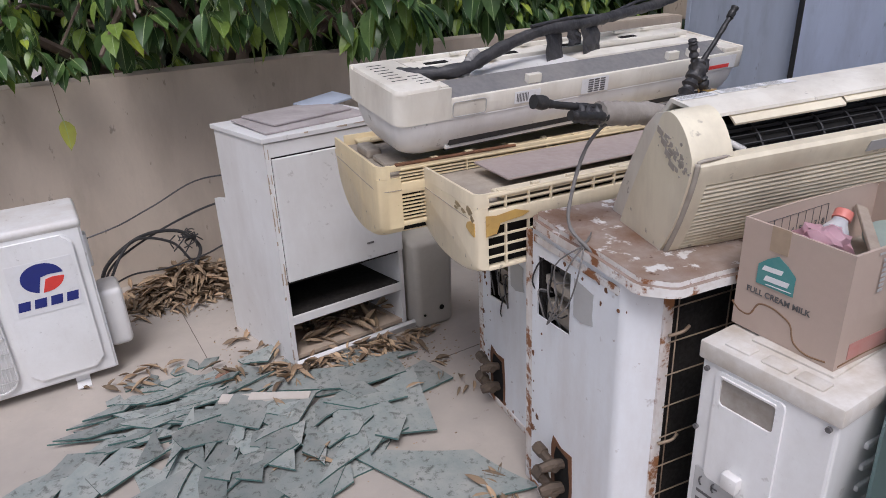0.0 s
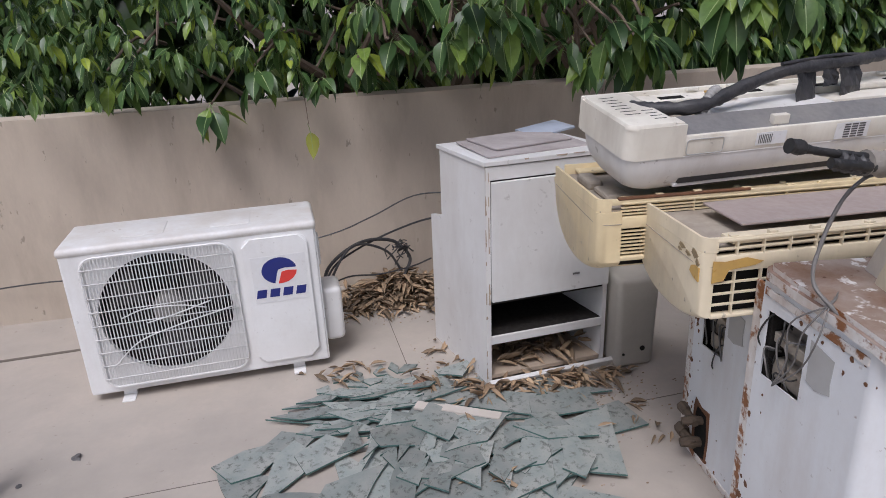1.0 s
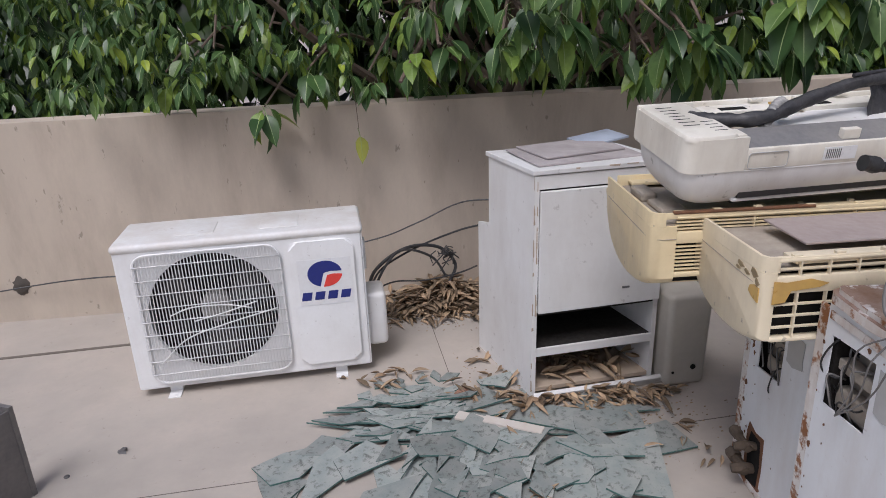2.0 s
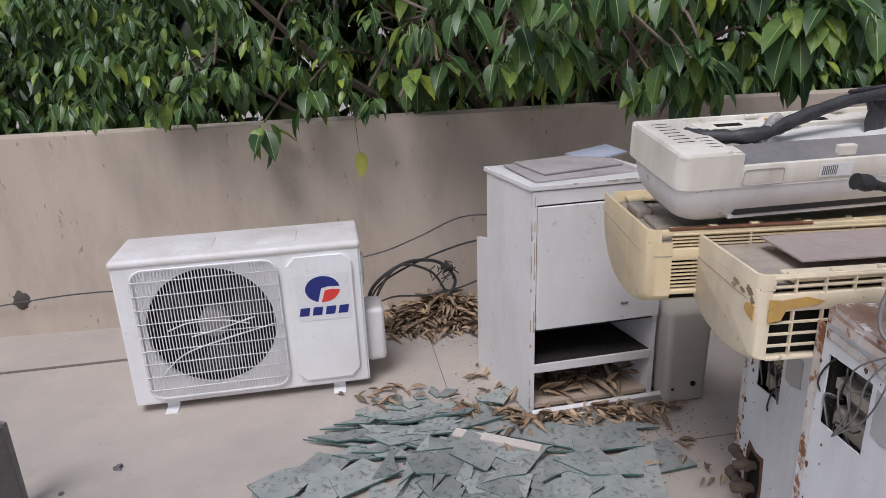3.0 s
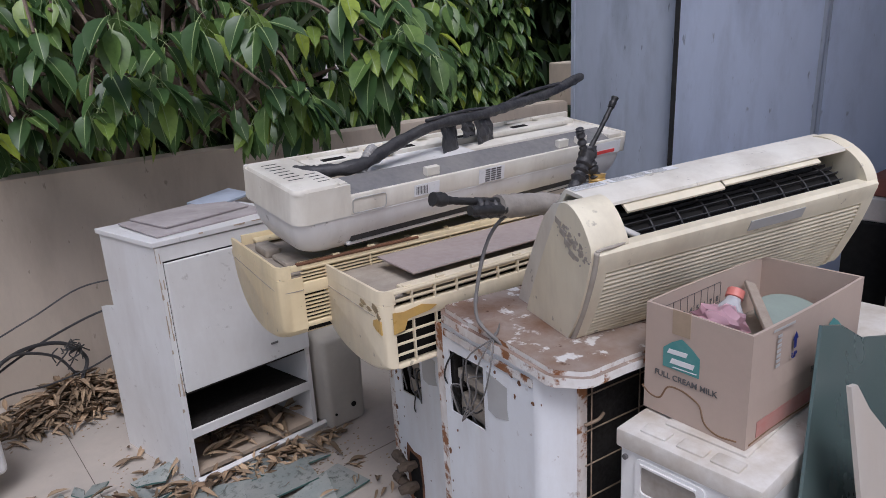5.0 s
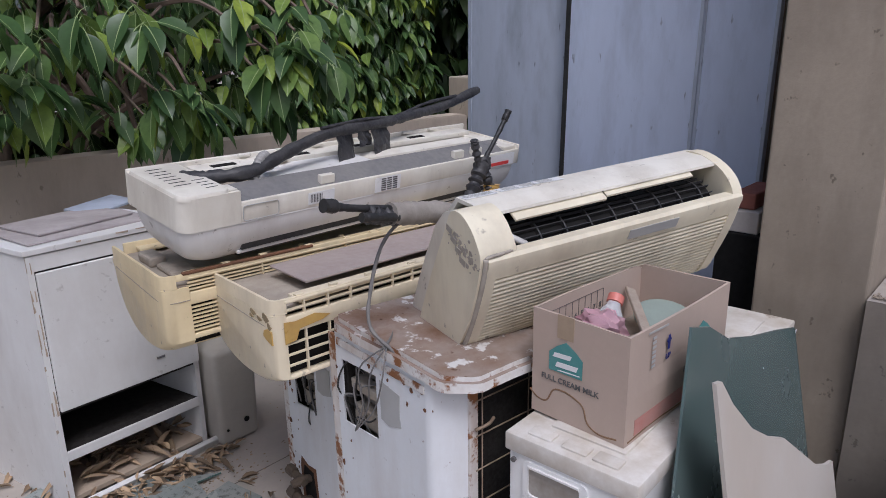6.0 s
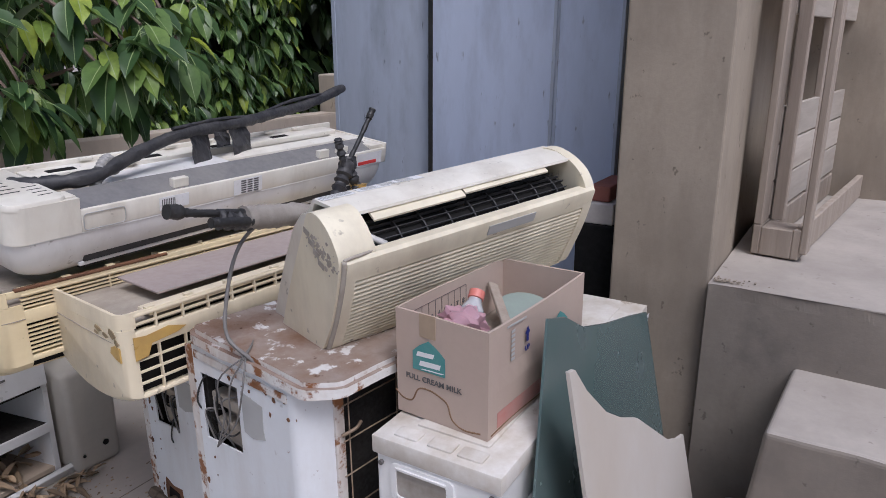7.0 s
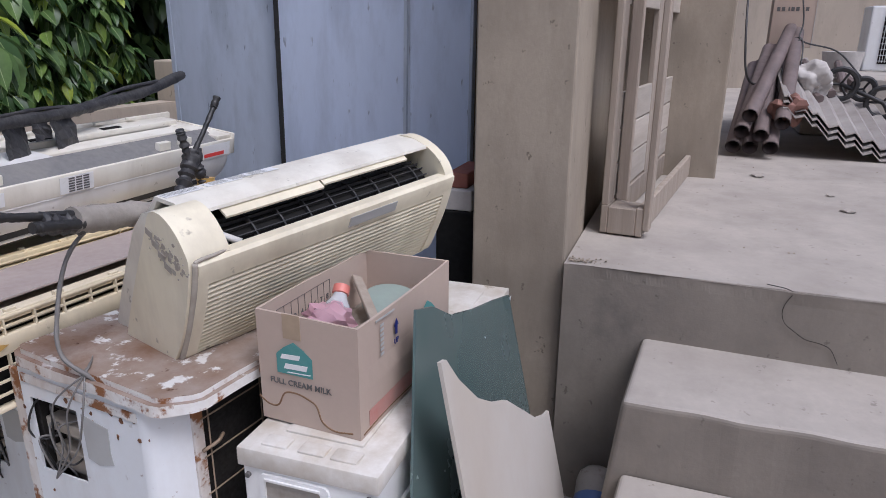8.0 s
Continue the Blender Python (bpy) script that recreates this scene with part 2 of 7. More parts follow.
def plate_with_holes(bm, outline, holes, axis, a, b, mi=0):
    """A flat plate of the outline with openings that go through it, from a to b along the axis."""
    def place(p, s):
        return {"x": (s, p[0], p[1]), "y": (p[0], s, p[1]), "z": (p[0], p[1], s)}[axis]
    for s in (a, b):
        es = []
        for loop in (outline, *holes):
            vs = [bm.verts.new(place(p, s)) for p in loop]
            es += [bm.edges.new((vs[i], vs[(i + 1) % len(vs)])) for i in range(len(vs))]
        res = bmesh.ops.triangle_fill(bm, edges=es, use_beauty=True)
        for g in res["geom"]:
            if isinstance(g, bmesh.types.BMFace):
                g.material_index = mi
    for loop in (outline, *holes):
        prism(bm, loop, axis, a, b, mi, cap=False)
    bmesh.ops.remove_doubles(bm, verts=bm.verts, dist=1e-5)


def structure(name, bm, material, label, category):
    return tagged(part(name, bm, material), label, category, kind="structure")


# ---- the place: floor, parapet, pillar, platform ----
def build_floor():
    bm = boxed(-9, 1.93, -6, 2.905, -0.2, 0, bevel=0)
    box(bm, -9, 6, 2.915, 3.6, -0.2, 0.0)
    box(bm, 1.93, 6, 0.31, 2.905, -0.2, -0.002)
    structure("floor", bm, M["floor"], "dusty beige cement screed roof floor with joints", "floor")
    bm = bmesh.new()
    box(bm, 0.353, 0.3555, -6, 2.9, 0.0, 0.001)
    for x0, x1, y in ((-9, 0.35, 1.846), (0.36, 1.93, 1.83)):
        box(bm, x0, x1, y, y + 0.0025, 0.0, 0.001)
    box(bm, -9, 6, 2.900, 2.918, 0.0005, 0.003)
    structure("trim", bm, M["joint"], "dark dirty joints between the screed fields", "floor joint")
    structure("ground", boxed(-3000, 3000, -3000, 3000, -6.2, -6.0), M["floor"], "dusty ground far below the roof", "ground")


def build_parapet():
    bm = bmesh.new()
    h = 0.933
    prism(bm, [(-9, 3.72), (1.3, 3.145), (3.6, 3.02), (3.6, 3.17), (1.3, 3.295), (-9, 3.87)], "z", -0.2, h)
    bmesh.ops.bevel(bm, geom=[e for e in bm.edges if all(v.co.z > 0.9 for v in e.verts)], offset=0.008, segments=2, affect="EDGES")
    structure("wall_north", bm, M["plaster"], "low beige plastered parapet wall with stains", "wall")


# Stained upright faces; part of their shade is put into the darker base colour.
M["riser"] = surface("stained cement darkened for upright shade", (0.30, 0.26, 0.215), (0.185, 0.16, 0.135), 0.85, scale=3.0, amount=0.95, grain=70, bump=0.2, spots=(0.15, 0.13, 0.112), spot_at=0.60, edge=0.16, spot_scale=2.6, streak=((0.17, 0.145, 0.12), 0.5))


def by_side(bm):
    """Treads keep the first material, upright faces take the second, darker one."""
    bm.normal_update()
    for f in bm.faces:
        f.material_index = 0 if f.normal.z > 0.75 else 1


def worn(bm, top):
    """Chips and rounds the upper edges of cement work."""
    bmesh.ops.bisect_plane(bm, geom=bm.verts[:] + bm.edges[:] + bm.faces[:], plane_co=(0, 0, top - 0.035), plane_no=(0, 0, 1))
    es = [e for e in bm.edges if abs(e.verts[0].co.y - e.verts[1].co.y) > 0.3 and max(v.co.x for v in e.verts) < 2.0]
    bmesh.ops.subdivide_edges(bm, edges=es, cuts=70, use_grid_fill=True)
    for v in bm.verts:
        if v.co.z > top - 0.01:
            p = v.co * 9
            v.co.x += 0.007 * noise.noise(p) + 0.003 * noise.noise(p * 4)
            v.co.z += 0.004 * noise.noise(p + Vector((7, 3, 1))) - 0.002
    bmesh.ops.bevel(bm, geom=[e for e in bm.edges if all(v.co.z > top - 0.02 for v in e.verts) and len(e.link_faces) == 2 and e.calc_face_angle(0) > 0.6], offset=0.016, segments=3, affect="EDGES", clamp_overlap=True)


def build_platform():
    bm = bmesh.new()
    prism(bm, [(1.92, 0.31), (12, 0.31), (12, -6), (1.80, -6), (1.90, -0.3)], "z", -0.2, 0.75)
    worn(bm, 0.75)
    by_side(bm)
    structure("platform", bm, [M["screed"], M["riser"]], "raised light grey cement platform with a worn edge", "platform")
    for n, (x0, x1, y1, z) in enumerate(((1.56, 1.925, 0.095, 0.562), (1.20, 1.56, 0.10, 0.375), (0.86, 1.20, 0.10, 0.187))):
        bm = boxed(x0, x1, -6, y1, 0.0, z, bevel=0.014, seg=4)
        for c in range(60):
            bmesh.ops.bisect_plane(bm, geom=bm.verts[:] + bm.edges[:] + bm.faces[:], plane_co=(0, y1 - 0.03 - 0.035 * c, 0), plane_no=(0, 1, 0))
        for v in bm.verts:
            if v.co.z > z - 0.03 and v.co.x < x0 + 0.05:
                q = v.co * 9
                v.co.x += 0.005 * noise.noise(q) + 0.002 * noise.noise(q * 4)
                v.co.z += 0.003 * noise.noise(q + Vector((7, 3, 1))) - 0.002
            if v.co.y > y1 - 0.02:
                v.co.y += 0.05 * (x0 + 0.15 - v.co.x) + 0.10 * (z - v.co.z)
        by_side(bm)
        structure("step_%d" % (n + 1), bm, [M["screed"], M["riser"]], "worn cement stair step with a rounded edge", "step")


def build_pillars():
    bm = boxed(1.95, 2.30, 0.315, 0.585, -0.1, 3.2, bevel=0.006)
    structure("pillar_1", bm, M["concrete"], "brown plastered square pillar with streaks", "pillar")
    bm = boxed(2.30, 3.3, 0.33, 0.55, 0.0, 3.2)
    structure("wall_east", bm, M["concrete"], "brown plastered wall beside the platform", "wall")
    bm = boxed(3.3, 4.7, -0.10, 0.55, 0.0, 3.2, bevel=0.008)
    structure("pillar_2", bm, M["concrete"], "brown plastered pier beside the platform", "pillar")
    bm = boxed(9.0, 9.3, -6, 6, 0, 3.2)
    structure("wall_far", bm, M["plaster"], "far beige wall behind the platform", "wall")


build_floor(), build_parapet(), build_platform(), build_pillars()


# ---- tree behind the parapet ----
def leaf_material(name, island, tone=1.0, through=0.22):
    m = bpy.data.materials.new(name)
    m.use_nodes = True
    nt = m.node_tree
    bsdf = nt.nodes["Principled BSDF"]
    info = nt.nodes.new("ShaderNodeNewGeometry" if island else "ShaderNodeObjectInfo")
    rnd = info.outputs["Random Per Island" if island else "Random"]
    col = ramp(nt, rnd, [(0.0, (0.042, 0.088, 0.030)), (0.45, (0.080, 0.150, 0.044)), (0.75, (0.145, 0.235, 0.060)), (0.92, (0.27, 0.38, 0.065)), (1.0, (0.38, 0.46, 0.055))])
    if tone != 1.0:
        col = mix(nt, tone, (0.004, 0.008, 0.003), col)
    tc = nt.nodes.new("ShaderNodeTexCoord")
    fine = noise_tex(nt, tc.outputs["Object"], 40, 4)
    col = mix(nt, ramp(nt, fine, [(0.4, G3(0)), (0.7, G3(0.35))]), col, (0.035, 0.07, 0.018))
    nt.links.new(col, bsdf.inputs["Base Color"])
    bsdf.inputs["Roughness"].default_value = 0.34
    bsdf.inputs["Specular IOR Level"].default_value = 0.4
    tr = nt.nodes.new("ShaderNodeBsdfTranslucent")
    nt.links.new(col, tr.inputs["Color"])
    ms = nt.nodes.new("ShaderNodeMixShader")
    ms.inputs["Fac"].default_value = through
    nt.links.new(bsdf.outputs["BSDF"], ms.inputs[1])
    nt.links.new(tr.outputs["BSDF"], ms.inputs[2])
    nt.links.new(ms.outputs["Shader"], nt.nodes["Material Output"].inputs["Surface"])
    return m


M["leaf"] = leaf_material("green leaf", False)
M["leaves"] = leaf_material("green leaves", True)
# Darkened copy of the leaf material, shade for the growth behind the crown.
M["leaves_shaded"] = leaf_material("leaves darkened for shade", True, 0.3, 0.08)
M["leaf_yellow"] = surface("yellow green leaf", (0.34, 0.36, 0.05), (0.25, 0.24, 0.06), 0.5, scale=20, bump=0)
M["rib"] = surface("pale leaf rib", (0.30, 0.38, 0.16), (0.16, 0.23, 0.08), 0.5, bump=0)
M["bark"] = surface("brown bark", (0.21, 0.155, 0.115), (0.11, 0.08, 0.06), 0.9, scale=14, amount=0.8, grain=60, bump=0.6)


def leaf_shape(length=0.15, ratio=0.225, droop=0.25, fold=0.35, stalk=0.062):
    """Vertices, faces and material slots of one leaf with stalk and rib; it grows along +x, its top looks to +z."""
    st = [(0.0, 0.05), (0.10, 0.55), (0.27, 0.96), (0.50, 0.98), (0.78, 0.58), (0.92, 0.16), (1.0, 0.01)]
    V, F, S = [], [], []
    for t, w in st:
        x, z, hw = stalk + t * length, -droop * length * t * t, w * ratio * length
        rib = 0.014 * length * (1.2 - t)
        V += [(x, -hw, z + fold * hw), (x, -rib, z), (x, rib, z), (x, hw, z + fold * hw)]
    for i in range(len(st) - 1):
        a = 4 * i
        for k, slot in ((0, 0), (1, 1), (2, 0)):
            F.append((a + k, a + 4 + k, a + 5 + k, a + k + 1))
            S.append(slot)
    n = len(V)
    for t in (0.0, 0.5, 1.0):
        x, z = stalk * t, -0.35 * stalk * (1 - t) ** 2
        V += [(x, -0.0022, z), (x, 0.0022, z)]
    for i in (0, 1):
        F.append((n + 2 * i, n + 2 * i + 2, n + 2 * i + 3, n + 2 * i + 1))
        S.append(1)
    return np.array(V), F, S


def cluster(p, rng, n, size, lean=(0.0, -0.25)):
    """Poses of the drooping leaves round a twig's end."""
    out = []
    a0 = rng.uniform(0, 6.28)
    for k in range(n):
        a = a0 + 6.28 * k / n + rng.uniform(-0.4, 0.4)
        h = Vector((math.cos(a) + lean[0], math.sin(a) + lean[1], 0))
        fall = rng.uniform(0.25, 2.4)
        d = Vector((h.x, h.y, -fall)).normalized()
        up = (Vector((h.x, h.y, 0.9)) + Vector((rng.uniform(-0.5, 0.5), rng.uniform(-0.5, 0.3), 0))).normalized()
        side = up.cross(d).normalized()
        up = d.cross(side)
        s = size * rng.uniform(0.75, 1.2)
        m = Matrix((d * s, side * s, up * s)).transposed().to_4x4()
        m.translation = Vector(p) + Vector((rng.uniform(-0.02, 0.02), rng.uniform(-0.02, 0.02), rng.uniform(-0.05, 0.03)))
        out.append(m)
    return out


def joined_leaves(name, poses, shape, parent, mats):
    V, F, S = shape
    vs, fs = [], []
    nv = len(V)
    for i, m in enumerate(poses):
        a = np.array(m)
        vs.append(V @ a[:3, :3].T + a[:3, 3])
        fs += [tuple(k + i * nv for k in f) for f in F]
    me = bpy.data.meshes.new(name)
    me.from_pydata(np.concatenate(vs).tolist(), [], fs)
    for m in mats:
        me.materials.append(m)
    me.polygons.foreach_set("material_index", np.tile(S, len(poses)).astype(np.int32))
    me.polygons.foreach_set("use_smooth", np.ones(len(fs), bool))
    ob = new(name, me)
    ob.parent = parent
    return tagged(ob, kind="stuff")


# twig ends that stand out in front of the crown
NEAR_TWIGS = [(0.70, 2.46, 1.34), (0.81, 2.43, 1.31), (1.11, 2.20, 1.24), (1.41, 1.93, 1.36), (1.52, 1.86, 1.34), (1.20, 2.16, 1.24), (0.62, 2.50, 1.24),
              (0.70, 2.35, 1.52), (1.28, 2.00, 1.52), (0.52, 2.60, 1.46), (0.97, 2.37, 1.50), (-0.28, 3.12, 0.96), (-0.08, 3.08, 1.11), (1.72, 2.02, 1.50),
              (-0.46, 3.16, 1.21), (0.37, 3.0, 1.18), (0.51, 2.96, 1.21), (0.80, 2.70, 1.22), (0.97, 2.64, 1.25), (1.16, 2.44, 1.15), (0.90, 2.55, 1.44),
              (1.26, 2.28, 1.16), (1.52, 2.16, 1.22), (-0.68, 3.22, 1.12), (0.18, 3.08, 1.09), (0.05, 3.10, 1.24), (-0.22, 3.14, 1.28), (-0.56, 3.18, 1.17),
              (1.44, 1.90, 1.42), (1.62, 1.98, 1.38), (1.36, 1.94, 1.36), (1.06, 2.16, 1.50), (1.52, 2.02, 1.52), (1.66, 2.08, 1.46)]


def build_tree():
    rng = random.Random(11)
    tree = thing("tree", pose(0.9, 3.9, -6.0), "broad-leaved tree with drooping green leaves hanging over the parapet", "tree")
    off = Vector((0.9, 3.9, -6.0))
    bm = bmesh.new()
    tube(bm, spline([(0, 0, 0), (0.1, 0.05, 3.0), (0.0, -0.1, 5.6), (0.15, 0.0, 7.2), (0.1, 0.1, 8.6)]), [0.16 - 0.0042 * i for i in range(25)], 10, wobble=0.08)
    part("trunk", bm, M["bark"], tree, smooth=True)
    bm = bmesh.new()
    ends = []
    for i in range(34):
        a = Vector((rng.uniform(-0.1, 0.25), rng.uniform(-0.1, 0.1), rng.uniform(6.2, 8.0)))
        b = Vector((rng.uniform(-1.3, 1.6), rng.uniform(-1.3, 0.6), rng.uniform(7.0, 8.2)))
        c = (a + b) / 2 + Vector((rng.uniform(-0.2, 0.2), rng.uniform(-0.1, 0.2), rng.uniform(-0.1, 0.3)))
        pts = spline([a, c, b], 5)
        tube(bm, pts, [0.035 - 0.0027 * k for k in range(len(pts))], 6, wobble=0.1)
        ends.append((c, b))
    for p in NEAR_TWIGS:
        q = Vector(p) - off
        r = q + Vector((rng.uniform(-0.15, 0.35), 0.75, rng.uniform(0.05, 0.3)))
        pts = spline([r, (q + r) / 2 + Vector((0, 0, 0.08)), q], 4)
        tube(bm, pts, [0.011 - 0.0008 * k for k in range(len(pts))], 5)
    for i in range(30):
        q = Vector((rng.uniform(-0.6, 1.0), rng.uniform(-1.4, -0.5), rng.uniform(7.2, 7.6)))
        r = q + Vector((rng.uniform(-0.5, 0.5), rng.uniform(0.2, 0.6), rng.uniform(-0.2, 0.4)))
        tube(bm, spline([q, (q + r) / 2 + Vector((0, 0, rng.uniform(-0.1, 0.1))), r], 4), 0.006, 5)
    # bare limbs that show between the leaves
    for i in range(16):
        q = Vector((rng.uniform(-0.5, 0.9), rng.uniform(-0.95, -0.55), rng.uniform(6.95, 7.25)))
        r = q + Vector((rng.choice((-1, 1)) * rng.uniform(0.15, 0.5), rng.uniform(-0.1, 0.2), rng.uniform(0.3, 0.6)))
        pts = spline([q, (q + r) / 2 + Vector((rng.uniform(-0.06, 0.06), 0, rng.uniform(-0.05, 0.05))), r], 5)
        tube(bm, pts, [rng.uniform(0.011, 0.018) - 0.0004 * k for k in range(len(pts))], 7, wobble=0.12)
    pieces("branch", bm, M["bark"], tree, smooth=True)
    shape = leaf_shape()
    wide = leaf_shape(ratio=0.255)
    me = bpy.data.meshes.new("leaf")
    me.from_pydata(wide[0].tolist(), [], wide[1])
    me.materials.append(M["leaf"]), me.materials.append(M["rib"])
    me.polygons.foreach_set("material_index", np.array(wide[2], np.int32))
    me.polygons.foreach_set("use_smooth", np.ones(len(wide[1]), bool))
    for p in NEAR_TWIGS:
        for m in cluster(Vector(p) - off, rng, rng.randint(9, 13), rng.uniform(0.85, 1.0) * (0.92 if p[0] < 0 and p[2] < 1.15 else 0.66 if p[0] < 0.3 else 0.90), (0, -0.5)):
            ob = new("leaf", me)
            ob.parent = tree
            ob.matrix_basis = m
    poses = []

    def front(x):
        if x < -1.05:
            return 3.75
        if x < 0.1:
            return 3.0
        return 3.0 - 0.5 * min(1.0, (x - 0.1) / 0.9)

    for i in range(1020):
        x = rng.uniform(-4.2, 3.6)
        deep = rng.random() ** 1.6 * 1.5
        y = front(x) + deep
        if x > 1.5:
            y = max(y, 2.75 if x < 1.9 else 3.35)
        low = (1.08 if x < 0.1 else 1.17) if y < 3.3 else 0.84
        z = low + rng.random() ** 1.15 * (1.15 if x < 0.3 else 0.95)
        if x < -1.05 and y > 3.9:
            z = rng.uniform(0.6, 1.9)
        if 0.3 < x < 1.8 and z < 1.32 and deep < 0.5 and rng.random() < 0.35:
            continue
        poses += cluster(Vector((x, y, z)) - off, rng, rng.randint(6, 10), rng.uniform(0.72, 0.98) * (0.60 if x < -0.6 else 0.64 if x < 0.3 else 0.90))
    for i in range(620):
        p = Vector((rng.uniform(-4.4, -0.75), rng.uniform(3.5, 4.3), rng.uniform(0.88, 1.75)))
        poses += cluster(p - off, rng, rng.randint(6, 9), rng.uniform(0.46, 0.66), (-0.2, -0.5))
    # the upper crown, out of sight, shades what is below it
    for i in range(420):
        p = Vector((rng.uniform(-0.4, 4.6), rng.uniform(3.4, 5.2), rng.uniform(2.0, 3.4)))
        poses += cluster(p - off, rng, 6, rng.uniform(1.6, 2.2))
    joined_leaves("crown", poses, shape, tree, [M["leaves"], M["rib"]])
    bm = bmesh.new()
    tube(bm, spline([Vector(p) - off for p in ((0.10, 3.03, 1.05), (0.11, 3.04, 0.95), (0.115, 3.05, 0.85))], 3), 0.002, 4)
    part("twig", bm, M["bark"], tree)
    lone = me.copy()
    lone.materials[0] = M["leaf_yellow"]
    ob = new("leaf", lone)
    ob.parent = tree
    ob.matrix_basis = pose(*(Vector((0.115, 3.05, 0.86)) - off), 0, 76, 70) @ Matrix.Scale(0.8, 4)
    ob["label"] = "single yellow green leaf on a thin twig"
    # growth farther back closes the view; its leaf colour is darkened for shade
    hedge = thing("hedge", pose(0, 5.0, -6.0), "dense green growth behind the tree, leaves darkened for shade", "hedge")
    poses = []
    for i in range(2500):
        x, y, z = rng.uniform(-9, 9), rng.uniform(-0.5, 0.7), rng.uniform(5.6, 8.5)
        if x < -1.0 and z > 7.35 and rng.random() < 0.35:
            continue
        poses += cluster((x, y, z), rng, 7, rng.uniform(1.3, 1.9))
    for i in range(420):
        poses += cluster((rng.uniform(4.0, 9.5), rng.uniform(-0.6, 1.3), rng.uniform(6.3, 8.2)), rng, 7, rng.uniform(1.3, 1.9))
    # unseen leaf clusters added overhead to shade the growth beside the pier
    for i in range(420):
        poses += cluster((rng.uniform(3.2, 9.5), rng.uniform(-1.6, 1.4), rng.uniform(8.7, 10.2)), rng, 7, rng.uniform(2.2, 3.0))
    joined_leaves("foliage", poses, leaf_shape(ratio=0.3, stalk=0.03), hedge, [M["leaves_shaded"], M["leaves_shaded"]])
    bm = bmesh.new()
    for i in range(26):
        x = rng.uniform(-8.5, 5)
        tube(bm, spline([(x, 0.2, 0), (x + rng.uniform(-0.3, 0.3), 0.3, 4), (x + rng.uniform(-0.6, 0.6), 0.2, 8.3)], 4), 0.05, 6)
    part("trunk", bm, M["bark"], hedge, smooth=True)


build_tree()


# ---- discarded air conditioners ----
M["logo_blue"] = surface("navy print", (0.02, 0.03, 0.20), rough=0.4, bump=0, amount=0.1)
M["logo_red"] = surface("red print", (0.75, 0.06, 0.045), rough=0.4, bump=0, amount=0.1)
M["sticker"] = surface("white sticker", (0.80, 0.80, 0.80), (0.66, 0.64, 0.6), 0.35, bump=0, amount=0.3)
M["sticker_grey"] = surface("faded grey sticker", (0.50, 0.50, 0.49), (0.40, 0.39, 0.37), 0.5, bump=0.05, scale=14)
M["print"] = surface("dark print", (0.09, 0.085, 0.085), (0.2, 0.19, 0.18), 0.6, bump=0)
M["grey_strip"] = surface("dusty grey tin strip", (0.21, 0.205, 0.205), (0.34, 0.32, 0.29), 0.5, metal=0.3, scale=9, amount=0.7, bump=0.1)
M["fan"] = surface("dark grey fan", (0.032, 0.032, 0.033), (0.06, 0.055, 0.05), 0.5, bump=0.05)
M["motor"] = surface("light fan hub", (0.34, 0.33, 0.31), (0.22, 0.20, 0.18), 0.5, bump=0.05)
M["wire"] = surface("white coated wire", (0.84, 0.84, 0.83), (0.5, 0.48, 0.45), 0.45, bump=0)
M["wire_rust"] = surface("thin rusty wire", (0.36, 0.28, 0.20), (0.19, 0.12, 0.07), 0.6, metal=0.3, scale=30, amount=0.8, bump=0)
M["brass"] = surface("corroded brass valve", (0.16, 0.12, 0.085), (0.07, 0.055, 0.045), 0.6, metal=0.5, scale=30, amount=0.8, bump=0.4)
M["tape_yellow"] = surface("brown yellow packing tape", (0.62, 0.40, 0.11), (0.42, 0.26, 0.09), 0.35, scale=16, amount=0.8, bump=0.1)
M["tape_old"] = surface("dried tape glue", (0.33, 0.25, 0.13), (0.20, 0.15, 0.09), 0.6, scale=22, amount=0.8, bump=0.2)
M["residue"] = surface("dirty glue residue", (0.46, 0.42, 0.36), (0.30, 0.26, 0.21), 0.8, scale=30, amount=0.9, bump=0.2)
M["dust"] = surface("dusty beige interior", (0.42, 0.37, 0.30), (0.24, 0.20, 0.16), 0.9, scale=12, amount=0.8, grain=90, bump=0.3)
M["lino"] = surface("faded mauve board", (0.33, 0.27, 0.245), (0.42, 0.36, 0.33), 0.75, scale=7, amount=0.6, grain=60, bump=0.1)
M["cable"] = surface("black cable", (0.03, 0.03, 0.032), (0.09, 0.085, 0.08), 0.5, scale=20, bump=0.05)
M["wire_grey"] = surface("grey wire", (0.20, 0.19, 0.18), (0.11, 0.10, 0.09), 0.55, bump=0)


def circle(cx, cy, r, n=40):
    return [(cx + r * math.cos(2 * math.pi * k / n), cy + r * math.sin(2 * math.pi * k / n)) for k in range(n)]


def flat(bm, outline, axis, s, t=0.001, mi=0):
    prism(bm, outline, axis, s, s + t, mi)


